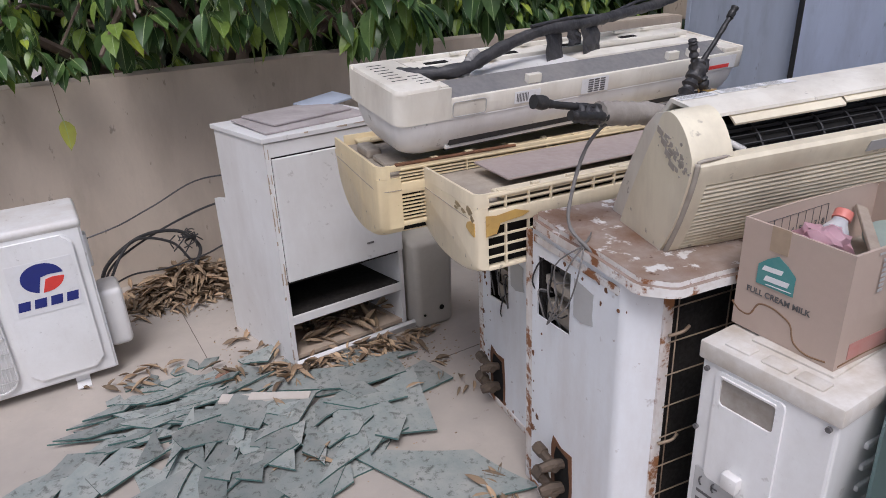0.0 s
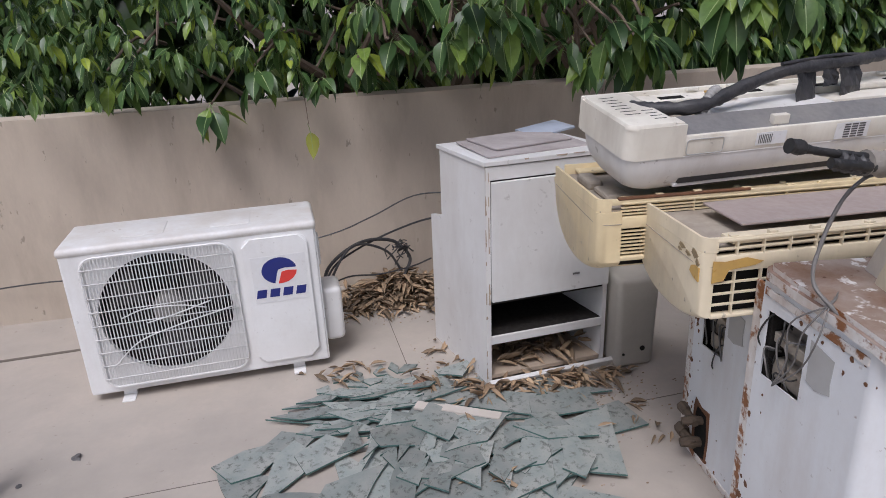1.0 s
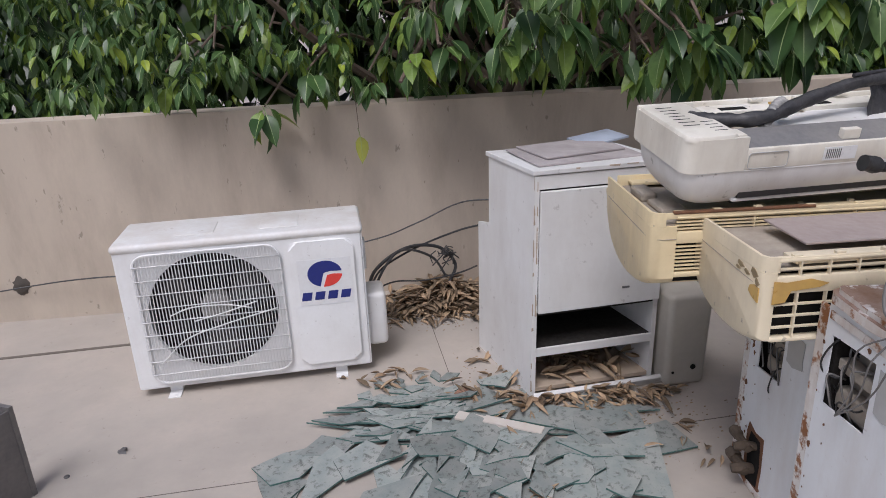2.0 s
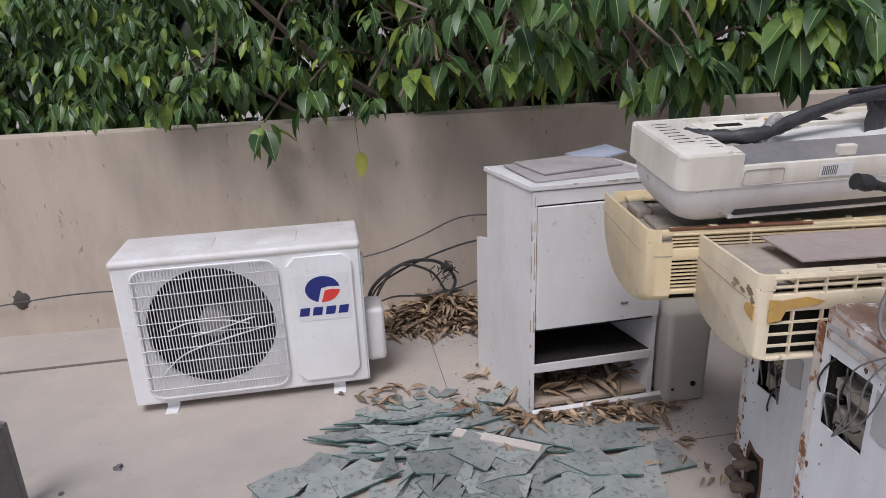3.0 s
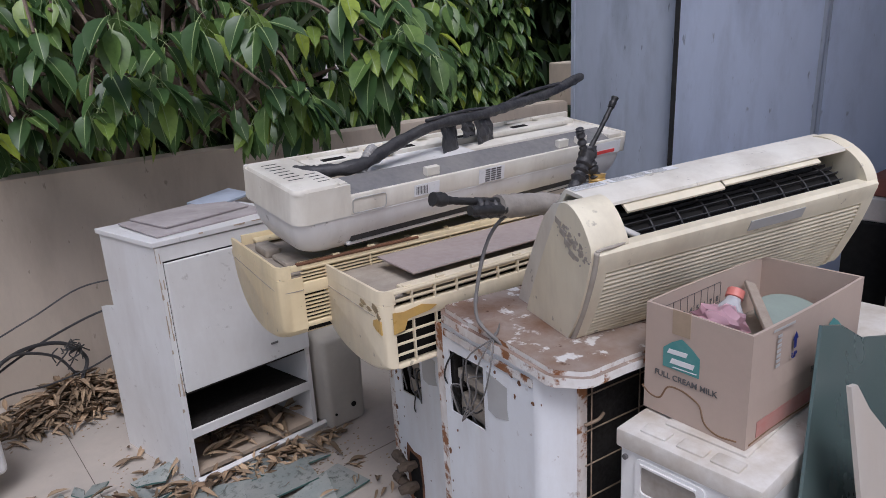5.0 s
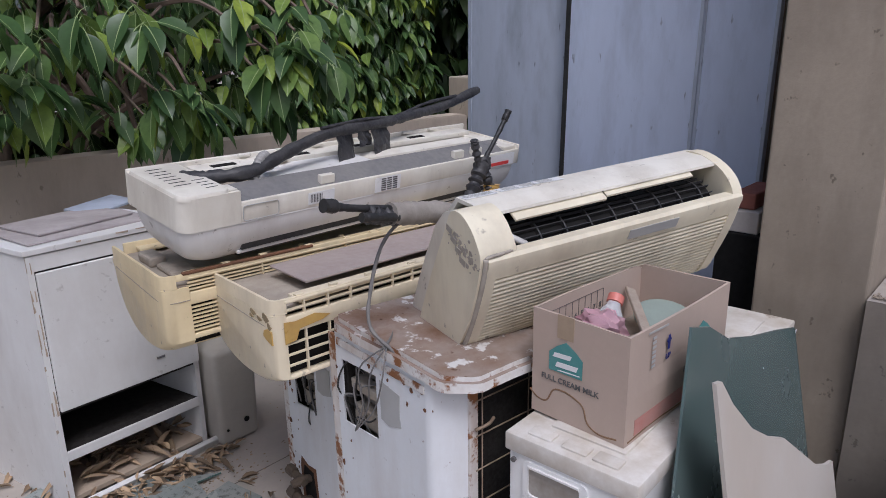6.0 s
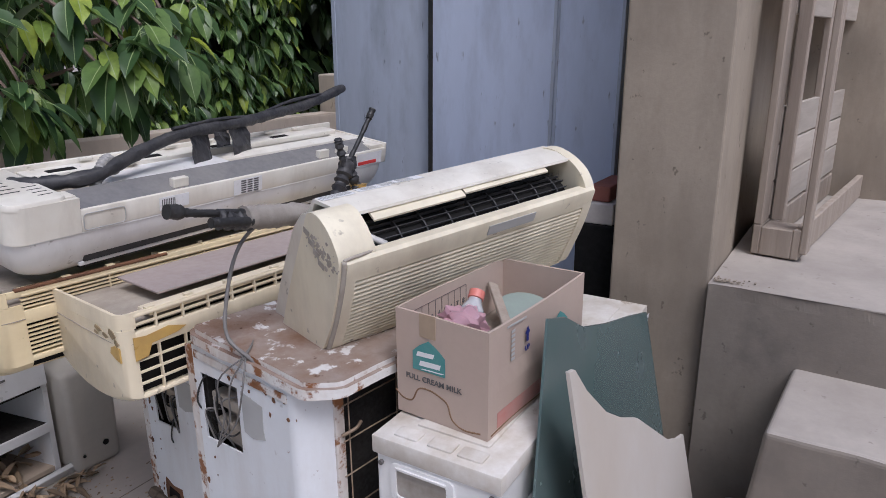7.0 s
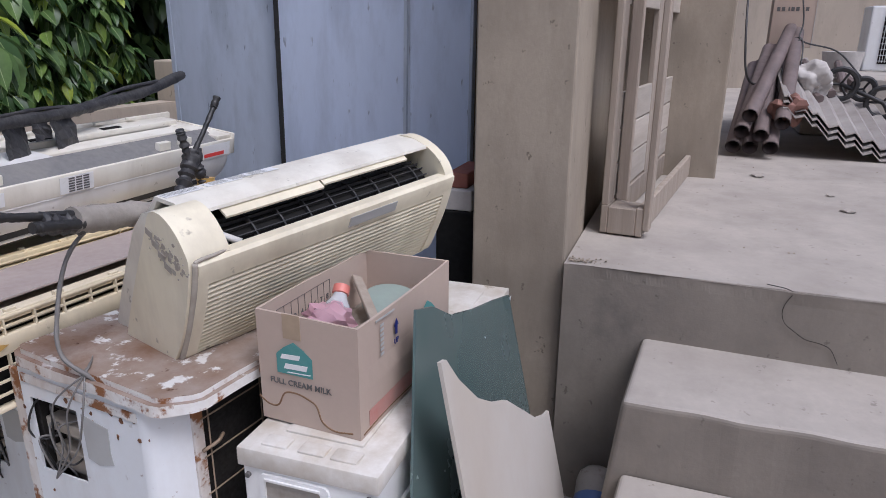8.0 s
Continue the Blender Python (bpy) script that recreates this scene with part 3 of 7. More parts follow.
def white_outdoor_unit():
    L, W, H = 0.868, 0.275, 0.552
    ob = thing("outdoor_air_conditioner", pose(-0.802, 2.427, 0.0, 0, 0, 0), "white outdoor air conditioner with fan grille on the floor", "air conditioner")
    z0 = 0.032
    gx0, gx1, gz0, gz1 = 0.062, 0.566, z0 + 0.028, z0 + 0.533
    cx, cz = 0.313, 0.325
    bm = bmesh.new()
    # shell: back, sides, bottom; the front plate closes it
    for a in ((0, 0.006, 0.02, W, z0, z0 + H), (L - 0.006, L, 0.02, W, z0, z0 + H), (0, L, W - 0.006, W, z0, z0 + H), (0, L, 0.012, W, z0, z0 + 0.008)):
        box(bm, *a)
    part("body", bm, M["white_metal"], ob)
    bm = bmesh.new()
    plate_with_holes(bm, rounded(0, L, z0, z0 + H, 0.012), [circle(cx, cz, 0.228)], "y", 0.0, 0.02)
    bmesh.ops.bevel(bm, geom=[e for e in bm.edges if e.is_manifold and len(e.link_faces) == 2 and e.calc_face_angle(0) > 1.2 and all(v.co.y < 0.001 for v in e.verts) and all(min(v.co.x, L - v.co.x, v.co.z - z0, z0 + H - v.co.z) < 0.02 for v in e.verts)], offset=0.008, segments=3, affect="EDGES")
    part("front_panel", bm, M["white_metal"], ob, smooth=True)
    bm = bmesh.new()
    box(bm, -0.006, L + 0.004, -0.006, W + 0.006, z0 + H - 0.012, z0 + H + 0.022, bevel=0.016, seg=4)
    for x in (0.2, 0.5):
        box(bm, x, x + 0.14, 0.06, 0.2, z0 + H + 0.02, z0 + H + 0.0245, bevel=0.002)
    part("top_panel", bm, surface("dusty white lid", (0.76, 0.75, 0.73), (0.55, 0.49, 0.42), 0.5, scale=7, amount=0.7, grain=60, bump=0.05, spots=(0.40, 0.33, 0.26), spot_at=0.66, spot_scale=11), ob, "dusty lid with brown stains", smooth=True)
    bm = boxed(cx - 0.235, cx + 0.235, 0.10, 0.11, z0 + 0.02, z0 + H - 0.02)
    for i in range(40):
        box(bm, cx - 0.23 + i * 0.0118, cx - 0.228 + i * 0.0118, 0.085, 0.1, z0 + 0.03, z0 + H - 0.03)
    tagged(part("condenser", bm, M["dark"], ob, "dark condenser fins"), kind="stuff")
    bm = bmesh.new()
    for k in range(3):
        a0 = 2.1 * k + 0.5
        rows = []
        for j in range(6):
            r = 0.05 + 0.15 * j / 5
            sp = 0.45 + 0.5 * j / 5
            rows.append([bm.verts.new((cx + r * math.cos(a0 + sp * s), 0.055 + 0.035 * s, cz + r * math.sin(a0 + sp * s))) for s in (-0.5, -0.17, 0.17, 0.5)])
        for a, b in zip(rows, rows[1:]):
            for s in range(3):
                bm.faces.new((a[s], a[s + 1], b[s + 1], b[s]))
    pieces("fan_blade", bm, M["fan"], ob, smooth=True)
    bm = bmesh.new()
    tube(bm, [(cx, 0.03, cz), (cx, 0.036, cz), (cx, 0.085, cz)], [0.045, 0.055, 0.055], 24)
    part("fan_hub", bm, M["motor"], ob, smooth=True)
    bm = bmesh.new()
    frame_pts = [(x, -0.008, z) for x, z in rounded(gx0, gx1, gz0, gz1, 0.05, 6)]
    tube(bm, frame_pts + frame_pts[:1], 0.005, 6, cap=False)
    part("grille_frame", bm, M["wire"], ob, smooth=True)
    bm = bmesh.new()
    n = 44
    for i in range(n):
        x = gx0 + (gx1 - gx0) * (i + 0.5) / n
        e = min(x - gx0, gx1 - x)
        cut = 0.05 - math.sqrt(max(0, 0.05 ** 2 - (0.05 - e) ** 2)) if e < 0.05 else 0
        box(bm, x - 0.0017, x + 0.0017, -0.012, -0.009, gz0 + cut, gz1 - cut)
    for i in range(9):
        z = gz0 + (gz1 - gz0) * (i + 0.75) / 9.5
        tube(bm, [(gx0, -0.015, z), (cx, -0.016 + 0.0, z + 0.001), (gx1, -0.015, z)], 0.0019, 6)
    part("grille", bm, M["wire"], ob, "white coated wire grille")
    bm = bmesh.new()
    for pts in (((0.16, -0.0175, z0 + 0.30), (0.24, -0.018, z0 + 0.325), (0.36, -0.018, z0 + 0.322), (0.45, -0.018, z0 + 0.30)),
                ((0.10, -0.0175, z0 + 0.11), (0.20, -0.018, z0 + 0.20), (0.34, -0.018, z0 + 0.245), (0.54, -0.018, z0 + 0.29)),
                ((0.24, -0.0175, z0 + 0.27), (0.34, -0.018, z0 + 0.29), (0.47, -0.018, z0 + 0.325))):
        tube(bm, spline(pts, 5), 0.0025, 5)
    part("bent_wire", bm, M["wire"], ob, "loose bent wires on the grille")
    # raised plate with the sticker
    px0, px1, pz0, pz1 = 0.60, 0.832, z0 + 0.036, z0 + 0.531
    bm = bmesh.new()
    prism(bm, rounded(px0, px1, pz0, pz1, 0.03, 5), "y", -0.012, 0.002)
    bmesh.ops.bevel(bm, geom=[e for e in bm.edges if all(v.co.y < -0.01 for v in e.verts)], offset=0.009, segments=3, affect="EDGES")
    plate = part("raised_panel", bm, M["white_metal"], ob, smooth=True)
    bm = bmesh.new()
    flat(bm, [(0.624, 0.313), (0.819, 0.313), (0.819, 0.494), (0.624, 0.494)], "y", -0.0135)
    sticker = part("sticker", bm, M["sticker"], ob, "white maker's sticker with a round emblem")
    ex, ez, ra, rb = 0.721, 0.435, 0.063, 0.051

    def arc(a0, a1, n=20):
        return [(ex + ra * math.cos(radians(a0 + (a1 - a0) * k / n)), ez + rb * math.sin(radians(a0 + (a1 - a0) * k / n))) for k in range(n + 1)]

    bm = bmesh.new()
    flat(bm, arc(8, 252, 30) + [(ex - 0.010, ez - 0.014), (ex - 0.004, ez + 0.004), (ex + 0.02, ez + 0.009)], "y", -0.0145)
    for i in range(4):
        x, z = 0.628 + i * 0.0475, 0.334
        flat(bm, [(x, z), (x + 0.035, z), (x + 0.042, z + 0.032), (x + 0.007, z + 0.032)], "y", -0.0145)
    part("emblem", bm, M["logo_blue"], sticker, "navy blue emblem and lettering bars")
    bm = bmesh.new()
    flat(bm, [(ex + 0.008, ez - 0.006)] + [(ex - 0.008, ez - 0.051)] + arc(-84, -6, 14) + [(ex + 0.03, ez - 0.002)], "y", -0.0146)
    part("emblem", bm, M["logo_red"], sticker, "red part of the emblem")
    # valve cover, feet
    bm = boxed(L - 0.004, L + 0.075, 0.05, 0.20, z0 + 0.05, z0 + 0.275, bevel=0.022, seg=4)
    part("valve_cover", bm, M["white_plastic"], ob, "white plastic valve cover", smooth=True)
    bm = boxed(L - 0.002, L + 0.012, 0.10, 0.15, z0 + 0.36, z0 + 0.48, bevel=0.005)
    part("handle", bm, M["white_plastic"], ob)
    for x in (0.10, 0.725):
        bm = boxed(x, x + 0.045, -0.022, W, 0.0, 0.004)
        box(bm, x, x + 0.045, 0.03, 0.24, 0.003, z0 + 0.001)
        tube(bm, [(x + 0.022, -0.008, 0.004), (x + 0.022, -0.008, 0.0065)], 0.008, 10)
        part("foot", bm, M["white_metal"], ob)


def soften(bm, off=0.008, seg=3, ang=0.5):
    es = [e for e in bm.edges if len(e.link_faces) == 2 and e.calc_face_angle(0) > ang]
    bmesh.ops.bevel(bm, geom=es, offset=off, segments=seg, affect="EDGES", clamp_overlap=True)


def wrapped_pipe(name, pts, r, material, parent, label="", n=10, bulge=0.12):
    rng = random.Random(len(pts) * 7 + int(r * 1e4))
    c = spline(pts, 10)
    bm = bmesh.new()
    tube(bm, c, [r * (1 + rng.uniform(-bulge, bulge)) for _ in c], n, wobble=0.05)
    return part(name, bm, material, parent, label, smooth=True)


def tub(bm, levels, n=6):
    """A shell of rounded rectangles, one above the other: (z, x0, x1, y0, y1, corner radius), closed at both ends."""
    rings = [[bm.verts.new((x, y, z)) for x, y in rounded(x0, x1, y0, y1, r, n)] for z, x0, x1, y0, y1, r in levels]
    k = len(rings[0])
    for a, b in zip(rings, rings[1:]):
        for i in range(k):
            bm.faces.new((a[i], a[(i + 1) % k], b[(i + 1) % k], b[i]))
    bm.faces.new(rings[0][::-1]), bm.faces.new(rings[-1])


def top_unit():
    L, W, H = 1.255, 0.275, 0.196
    tilt = 8.0
    ob = thing("indoor_air_conditioner", pose(0.764, 1.462, 0.856, tilt, 0, -0.3), "ivory indoor air conditioner lying face down with black pipe", "air conditioner", "discarded indoor units")
    zs = 0.106
    bm = bmesh.new()
    lv = []
    for k in range(13):
        a = math.pi / 2 * k / 12
        q = 1 - math.sin(a) ** 0.9
        lv.append((0.112 * (1 - math.cos(a)), 0.006 + 0.078 * q, L - 0.004 - 0.06 * q, 0.003 + 0.085 * q, W - 0.003 - 0.10 * q, 0.040 + 0.02 * q))
    tub(bm, lv + [(zs, 0.003, L - 0.002, 0.001, W - 0.001, 0.036)])
    part("front_cover", bm, M["white_plastic"], ob, "white rounded front cover below", smooth=True)
    # Black boxes stand in for the dark inside of the outlet.
    bm = boxed(0.16, L - 0.12, 0.0185, 0.06, 0.030, 0.046)
    box(bm, 0.16, L - 0.1, 0.042, 0.08, 0.007, 0.016)
    part("outlet_slot", bm, M["black"], ob)
    bm = boxed(0.15, L - 0.11, 0.022, 0.06, 0.0185, 0.0285, bevel=0.003)
    part("vane", bm, M["white_plastic"], ob)
    bm = bmesh.new()
    for a in ((0.15, L, 0, 0.012, zs + 0.002, H - 0.036), (0, L, W - 0.012, W, zs + 0.002, H), (L - 0.012, L, 0.0, W, zs + 0.002, H - 0.02)):
        box(bm, *a, bevel=0.004, seg=2)
    tub(bm, [(H - 0.014, 0.001, 0.13, 0.001, W - 0.003, 0.026), (H - 0.006, 0.001, 0.13, 0.001, W - 0.003, 0.026), (H - 0.001, 0.004, 0.128, 0.004, W - 0.006, 0.024), (H, 0.008, 0.124, 0.008, W - 0.010, 0.022)])
    corner = [(0.034 - 0.034 * math.sin(a), 0.034 - 0.034 * math.cos(a)) for a in [math.pi / 2 * k / 8 for k in range(9)]]
    inner = [(0.034 - 0.024 * math.sin(a), 0.034 - 0.024 * math.cos(a)) for a in [math.pi / 2 * k / 8 for k in range(8, -1, -1)]]
    prism(bm, [(0.15, 0.0)] + corner + [(0.0, W - 0.012), (0.010, W - 0.012)] + inner + [(0.15, 0.010)], "z", zs + 0.002, H - 0.008)
    box(bm, 0.128, 0.152, 0.014, 0.06, H - 0.05, H - 0.006, bevel=0.003)
    box(bm, L - 0.075, L - 0.002, 0.01, W - 0.01, H - 0.04, H - 0.024, bevel=0.004)
    box(bm, 0.15, L - 0.04, W - 0.075, W - 0.014, H - 0.03, H - 0.010, bevel=0.004)
    box(bm, 0.45, L - 0.02, W - 0.14, W - 0.078, H - 0.06, H - 0.026, bevel=0.006)
    pieces("chassis_wall", bm, M["ivory"], ob, "yellowed ivory plastic", smooth=True)
    bm = bmesh.new()
    # Slots and vents are thin near-black plates in place of shaded openings.
    for k in range(4):
        box(bm, 0.2 + 0.24 * k, 0.27 + 0.24 * k, W - 0.065, W - 0.045, H - 0.0105, H - 0.0085)
    pieces("slot", bm, M["hole"], ob)
    bm = bmesh.new()
    for i in range(7):
        y = 0.085 + i * 0.024
        box(bm, 0.030, 0.072, y, y + 0.0032, H - 0.001, H + 0.0006)
    for i in range(4):
        box(bm, 0.085, 0.116, 0.04 + i * 0.022, 0.0428 + i * 0.022, H - 0.001, H + 0.0006)
    pieces("vent_slot", bm, M["hole"], ob)
    part("coil", boxed(0.13, L - 0.06, 0.03, W - 0.06, zs + 0.01, zs + 0.035), M["dust"], ob, "dusty dark inside")
    bm = bmesh.new()
    prism(bm, [(0.012, H - 0.038), (0.080, H - 0.014), (0.080, H - 0.07), (0.076, H - 0.07), (0.076, H - 0.018), (0.012, H - 0.042)], "x", 0.16, L - 0.06)
    part("pipe_channel", bm, M["grey_strip"], ob, "grey metal strip")
    bm = bmesh.new()
    for x in (0.40, 0.93, 1.02):
        box(bm, x, x + 0.045, 0.016, 0.034, H - 0.036, H - 0.012, bevel=0.002)
    for i in range(7):
        box(bm, 0.3 + i * 0.125, 0.335 + i * 0.125, W - 0.03, W - 0.016, H - 0.004, H + 0.004, bevel=0.002)
    pieces("clip", bm, M["ivory"], ob)
    bm = boxed(0.34, 0.42, W - 0.09, W - 0.045, H - 0.006, H - 0.001)
    part("foam_strip", bm, M["tape_yellow"], ob)
    bm = boxed(0.30, 0.66, 0.09, 0.21, H - 0.05, H - 0.022, bevel=0.008)
    part("inner_cover", bm, M["white_plastic"], ob)
    # plates and labels on the front of the chassis
    bm = bmesh.new()
    o = [(x, -0.0015, z) for x, z in rounded(0.155, 0.255, zs + 0.006, zs + 0.044, 0.008, 3)]
    tube(bm, o + o[:1], 0.0012, 4, cap=False)
    part("knockout", bm, M["sticker_grey"], ob)
    bm = bmesh.new()
    flat(bm, [(0.345, zs + 0.012), (0.43, zs + 0.012), (0.43, zs + 0.044), (0.345, zs + 0.044)], "y", -0.002)
    flat(bm, [(0.575, zs + 0.006), (0.675, zs + 0.006), (0.675, zs + 0.048), (0.575, zs + 0.048)], "y", -0.002)
    flat(bm, [(L - 0.16, zs + 0.006), (L - 0.03, zs + 0.006), (L - 0.03, zs + 0.047), (L - 0.16, zs + 0.047)], "y", -0.002)
    lab = pieces("label", bm, M["sticker"], ob, "white paper label")[0]
    bm = bmesh.new()
    for k in range(8):
        flat(bm, [(0.352 + k * 0.005, zs + 0.017), (0.354 + k * 0.005, zs + 0.017), (0.354 + k * 0.005, zs + 0.039), (0.352 + k * 0.005, zs + 0.039)], "y", -0.003)
    for k in range(6):
        for j in range(3):
            flat(bm, [(0.60 + j * 0.022, zs + 0.009 + k * 0.0064), (0.617 + j * 0.022, zs + 0.009 + k * 0.0064), (0.617 + j * 0.022, zs + 0.0125 + k * 0.0064), (0.60 + j * 0.022, zs + 0.0125 + k * 0.0064)], "y", -0.003)
    tagged(part("print", bm, M["print"], lab), kind="stuff")
    bm = bmesh.new()
    flat(bm, [(L - 0.155, zs + 0.010), (L - 0.06, zs + 0.010), (L - 0.06, zs + 0.021), (L - 0.155, zs + 0.021)], "y", -0.003)
    part("print", bm, M["logo_red"], lab, "red stripe")
    # pipes, in level axes
    level = pose(0, 0, 0, -tilt, 0, 0) @ Matrix.Translation((0, 0.0, 0.006))
    o1 = wrapped_pipe("pipe", [(0.10, 0.158, 0.20), (0.142, 0.098, 0.20), (0.244, 0.068, 0.205), (0.371, 0.088, 0.238), (0.536, 0.118, 0.268), (0.78, 0.168, 0.272), (0.945, 0.208, 0.281), (1.163, 0.258, 0.295), (1.406, 0.298, 0.336)], 0.0165, M["tape"], ob, "long pipe wrapped in black tape")
    o2 = wrapped_pipe("wire", [(0.50, 0.11, 0.285), (0.70, 0.15, 0.292), (0.86, 0.19, 0.285), (1.05, 0.235, 0.312), (1.25, 0.27, 0.325)], 0.0055, M["tape"], ob)
    bm = bmesh.new()
    rng = random.Random(4)
    for x, y, w, h in ((0.55, 0.132, 0.085, 0.105), (0.645, 0.15, 0.075, 0.055), (0.715, 0.165, 0.095, 0.108)):
        rows = []
        for k in range(6):
            z = 0.275 - h * k / 5
            rows.append([bm.verts.new((x + w * s / 4 + rng.uniform(-0.003, 0.003), y - 0.018 + 0.03 * s / 4 + rng.uniform(-0.006, 0.006) - 0.004 * k, z + rng.uniform(-0.005, 0.005))) for s in range(5)])
        for a, b in zip(rows, rows[1:]):
            for s in range(4):
                bm.faces.new((a[s], a[s + 1], b[s + 1], b[s]))
    o3 = part("torn_tape", bm, M["tape"], ob, "torn strips of black tape hanging down")
    c = spline([(0.235, 0.08, 0.15), (0.25, 0.07, 0.19), (0.27, 0.075, 0.225), (0.30, 0.09, 0.235), (0.315, 0.10, 0.20)], 9)
    bm = bmesh.new()
    tube(bm, c, [0.011 if k % 2 else 0.0135 for k in range(len(c))], 10)
    o4 = part("drain_hose", bm, surface("grey ribbed hose", (0.36, 0.35, 0.33), rough=0.5), ob, "short grey ribbed hose", smooth=True)
    for o in (o1, o2, o3, o4):
        o.matrix_basis = level


def vent_unit(m, L, W, H, prof, mat, label, bands, rails, ec, rib_step, low):
    """A cream indoor unit with a rounded belly, an open top and a louvred front; prof runs from the upper front edge over the back to the lower front edge."""
    ob = thing("indoor_air_conditioner", m, label, "air conditioner", "discarded indoor units")
    tz = H - 0.034
    o = [(0.0, tz)] + [(v.y, v.z) for v in spline([(0, y, min(z, tz)) for y, z in prof], 4)]
    for x0, sgn in ((0.0, 1), (L, -1)):
        bm = bmesh.new()
        loft(bm, o, [(x0 + sgn * x, k) for x, k in ((0.0, 0.915), (0.003, 0.945), (0.008, 0.968), (0.016, 0.988), (0.028, 1.0), (ec, 1.0))], (W / 2, tz))
        part("end_cap", bm, mat, ob, "smooth rounded end", smooth=True)
        rim = bmesh.new()
        a, b = 0.0425 * W, W - 0.0425 * W
        pts = [(0.0, b), (0.0, a + 0.004), (0.010, 0.006), (0.028, 0.0), (0.034, 0.0), (0.034, 0.007), (0.014, 0.011), (0.007, a + 0.008), (0.007, b)]
        prism(rim, [(x0 + sgn * x, y) for x, y in pts], "z", tz + 0.0005, H)
        part("rim", rim, mat, ob, smooth=True)
    # Near-black filler paints the shade behind the louvres.
    bm = bmesh.new()
    back = [(y, z + 0.003) for y, z in o if y > 0.03]
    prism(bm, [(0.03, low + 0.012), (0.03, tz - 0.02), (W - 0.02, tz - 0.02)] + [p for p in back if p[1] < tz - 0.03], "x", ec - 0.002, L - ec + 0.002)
    part("inner_body", bm, M["hole"], ob, "near-black box standing for the shade behind the louvres")
    bm = bmesh.new()
    prism(bm, [p for p in o if p[0] > 0.03 and p[1] < tz - 0.001] + [(0.036, low + 0.02), (W - 0.03, tz - 0.03)], "x", ec, L - ec)
    part("belly", bm, mat, ob, smooth=True)
    bm = bmesh.new()
    for z0, z1 in rails:
        box(bm, ec - 0.001, L - ec + 0.001, -0.002, 0.020, z0, z1, bevel=0.004)
    box(bm, 0.034, L - 0.034, 0.0, 0.008, rails[0][0] + 0.001, H, bevel=0.002)
    box(bm, 0.07, L - 0.02, 0.008, 0.060, H - 0.022, H - 0.010, bevel=0.005)
    box(bm, 0.03, L - 0.03, W - 0.014, W - 0.004, tz - 0.03, H, bevel=0.003)
    box(bm, 0.06, L - 0.02, W - 0.055, W - 0.014, H - 0.022, H - 0.012, bevel=0.004)
    pieces("rail", bm, mat, ob, smooth=True)
    part("tray", boxed(0.007, L - 0.007, 0.008, W - 0.014, tz, tz + 0.004), M["dust"], ob, "dusty tray on top")
    for band0, band1, count in bands:
        for k in range(count):
            z = band0 + (band1 - band0) * (k + 1) / (count + 1)
            part("slat", boxed(ec - 0.002, L - ec, 0.0, 0.007, z - 0.0018, z + 0.0018), mat, ob)
    bm = bmesh.new()
    x = ec + rib_step * 0.75
    while x < L - ec:
        for band0, band1, count in bands:
            box(bm, x, x + 0.0035, -0.001, 0.008, band0, band1)
        x += rib_step
    pieces("rib", bm, mat, ob)
    bm = bmesh.new()
    rng = random.Random(8)
    x = 0.06
    while x < L - 0.05:
        box(bm, x, x + 0.02, 0.002, 0.014, H - 0.003, H + rng.uniform(0.002, 0.007), bevel=0.001)
        if rng.random() < 0.6:
            box(bm, x + 0.02, x + 0.034, W - 0.012, W - 0.004, H - 0.003, H + 0.006, bevel=0.001)
        x += rng.uniform(0.08, 0.16)
    pieces("clip", bm, mat, ob)
    # parting line round the end
    bm = bmesh.new()
    zs = rails[1][0] + 0.4 * (rails[1][1] - rails[1][0])
    tube(bm, spline([(ec, -0.0005, zs), (0.03, -0.0003, zs), (0.010, 0.008, zs), (0.001, 0.035, zs), (-0.0006, W * 0.5, zs + 0.006), (0.0, W * 0.93, zs + 0.012)], 5), 0.0011, 5)
    part("seam", bm, M["dust"], ob)
    return ob


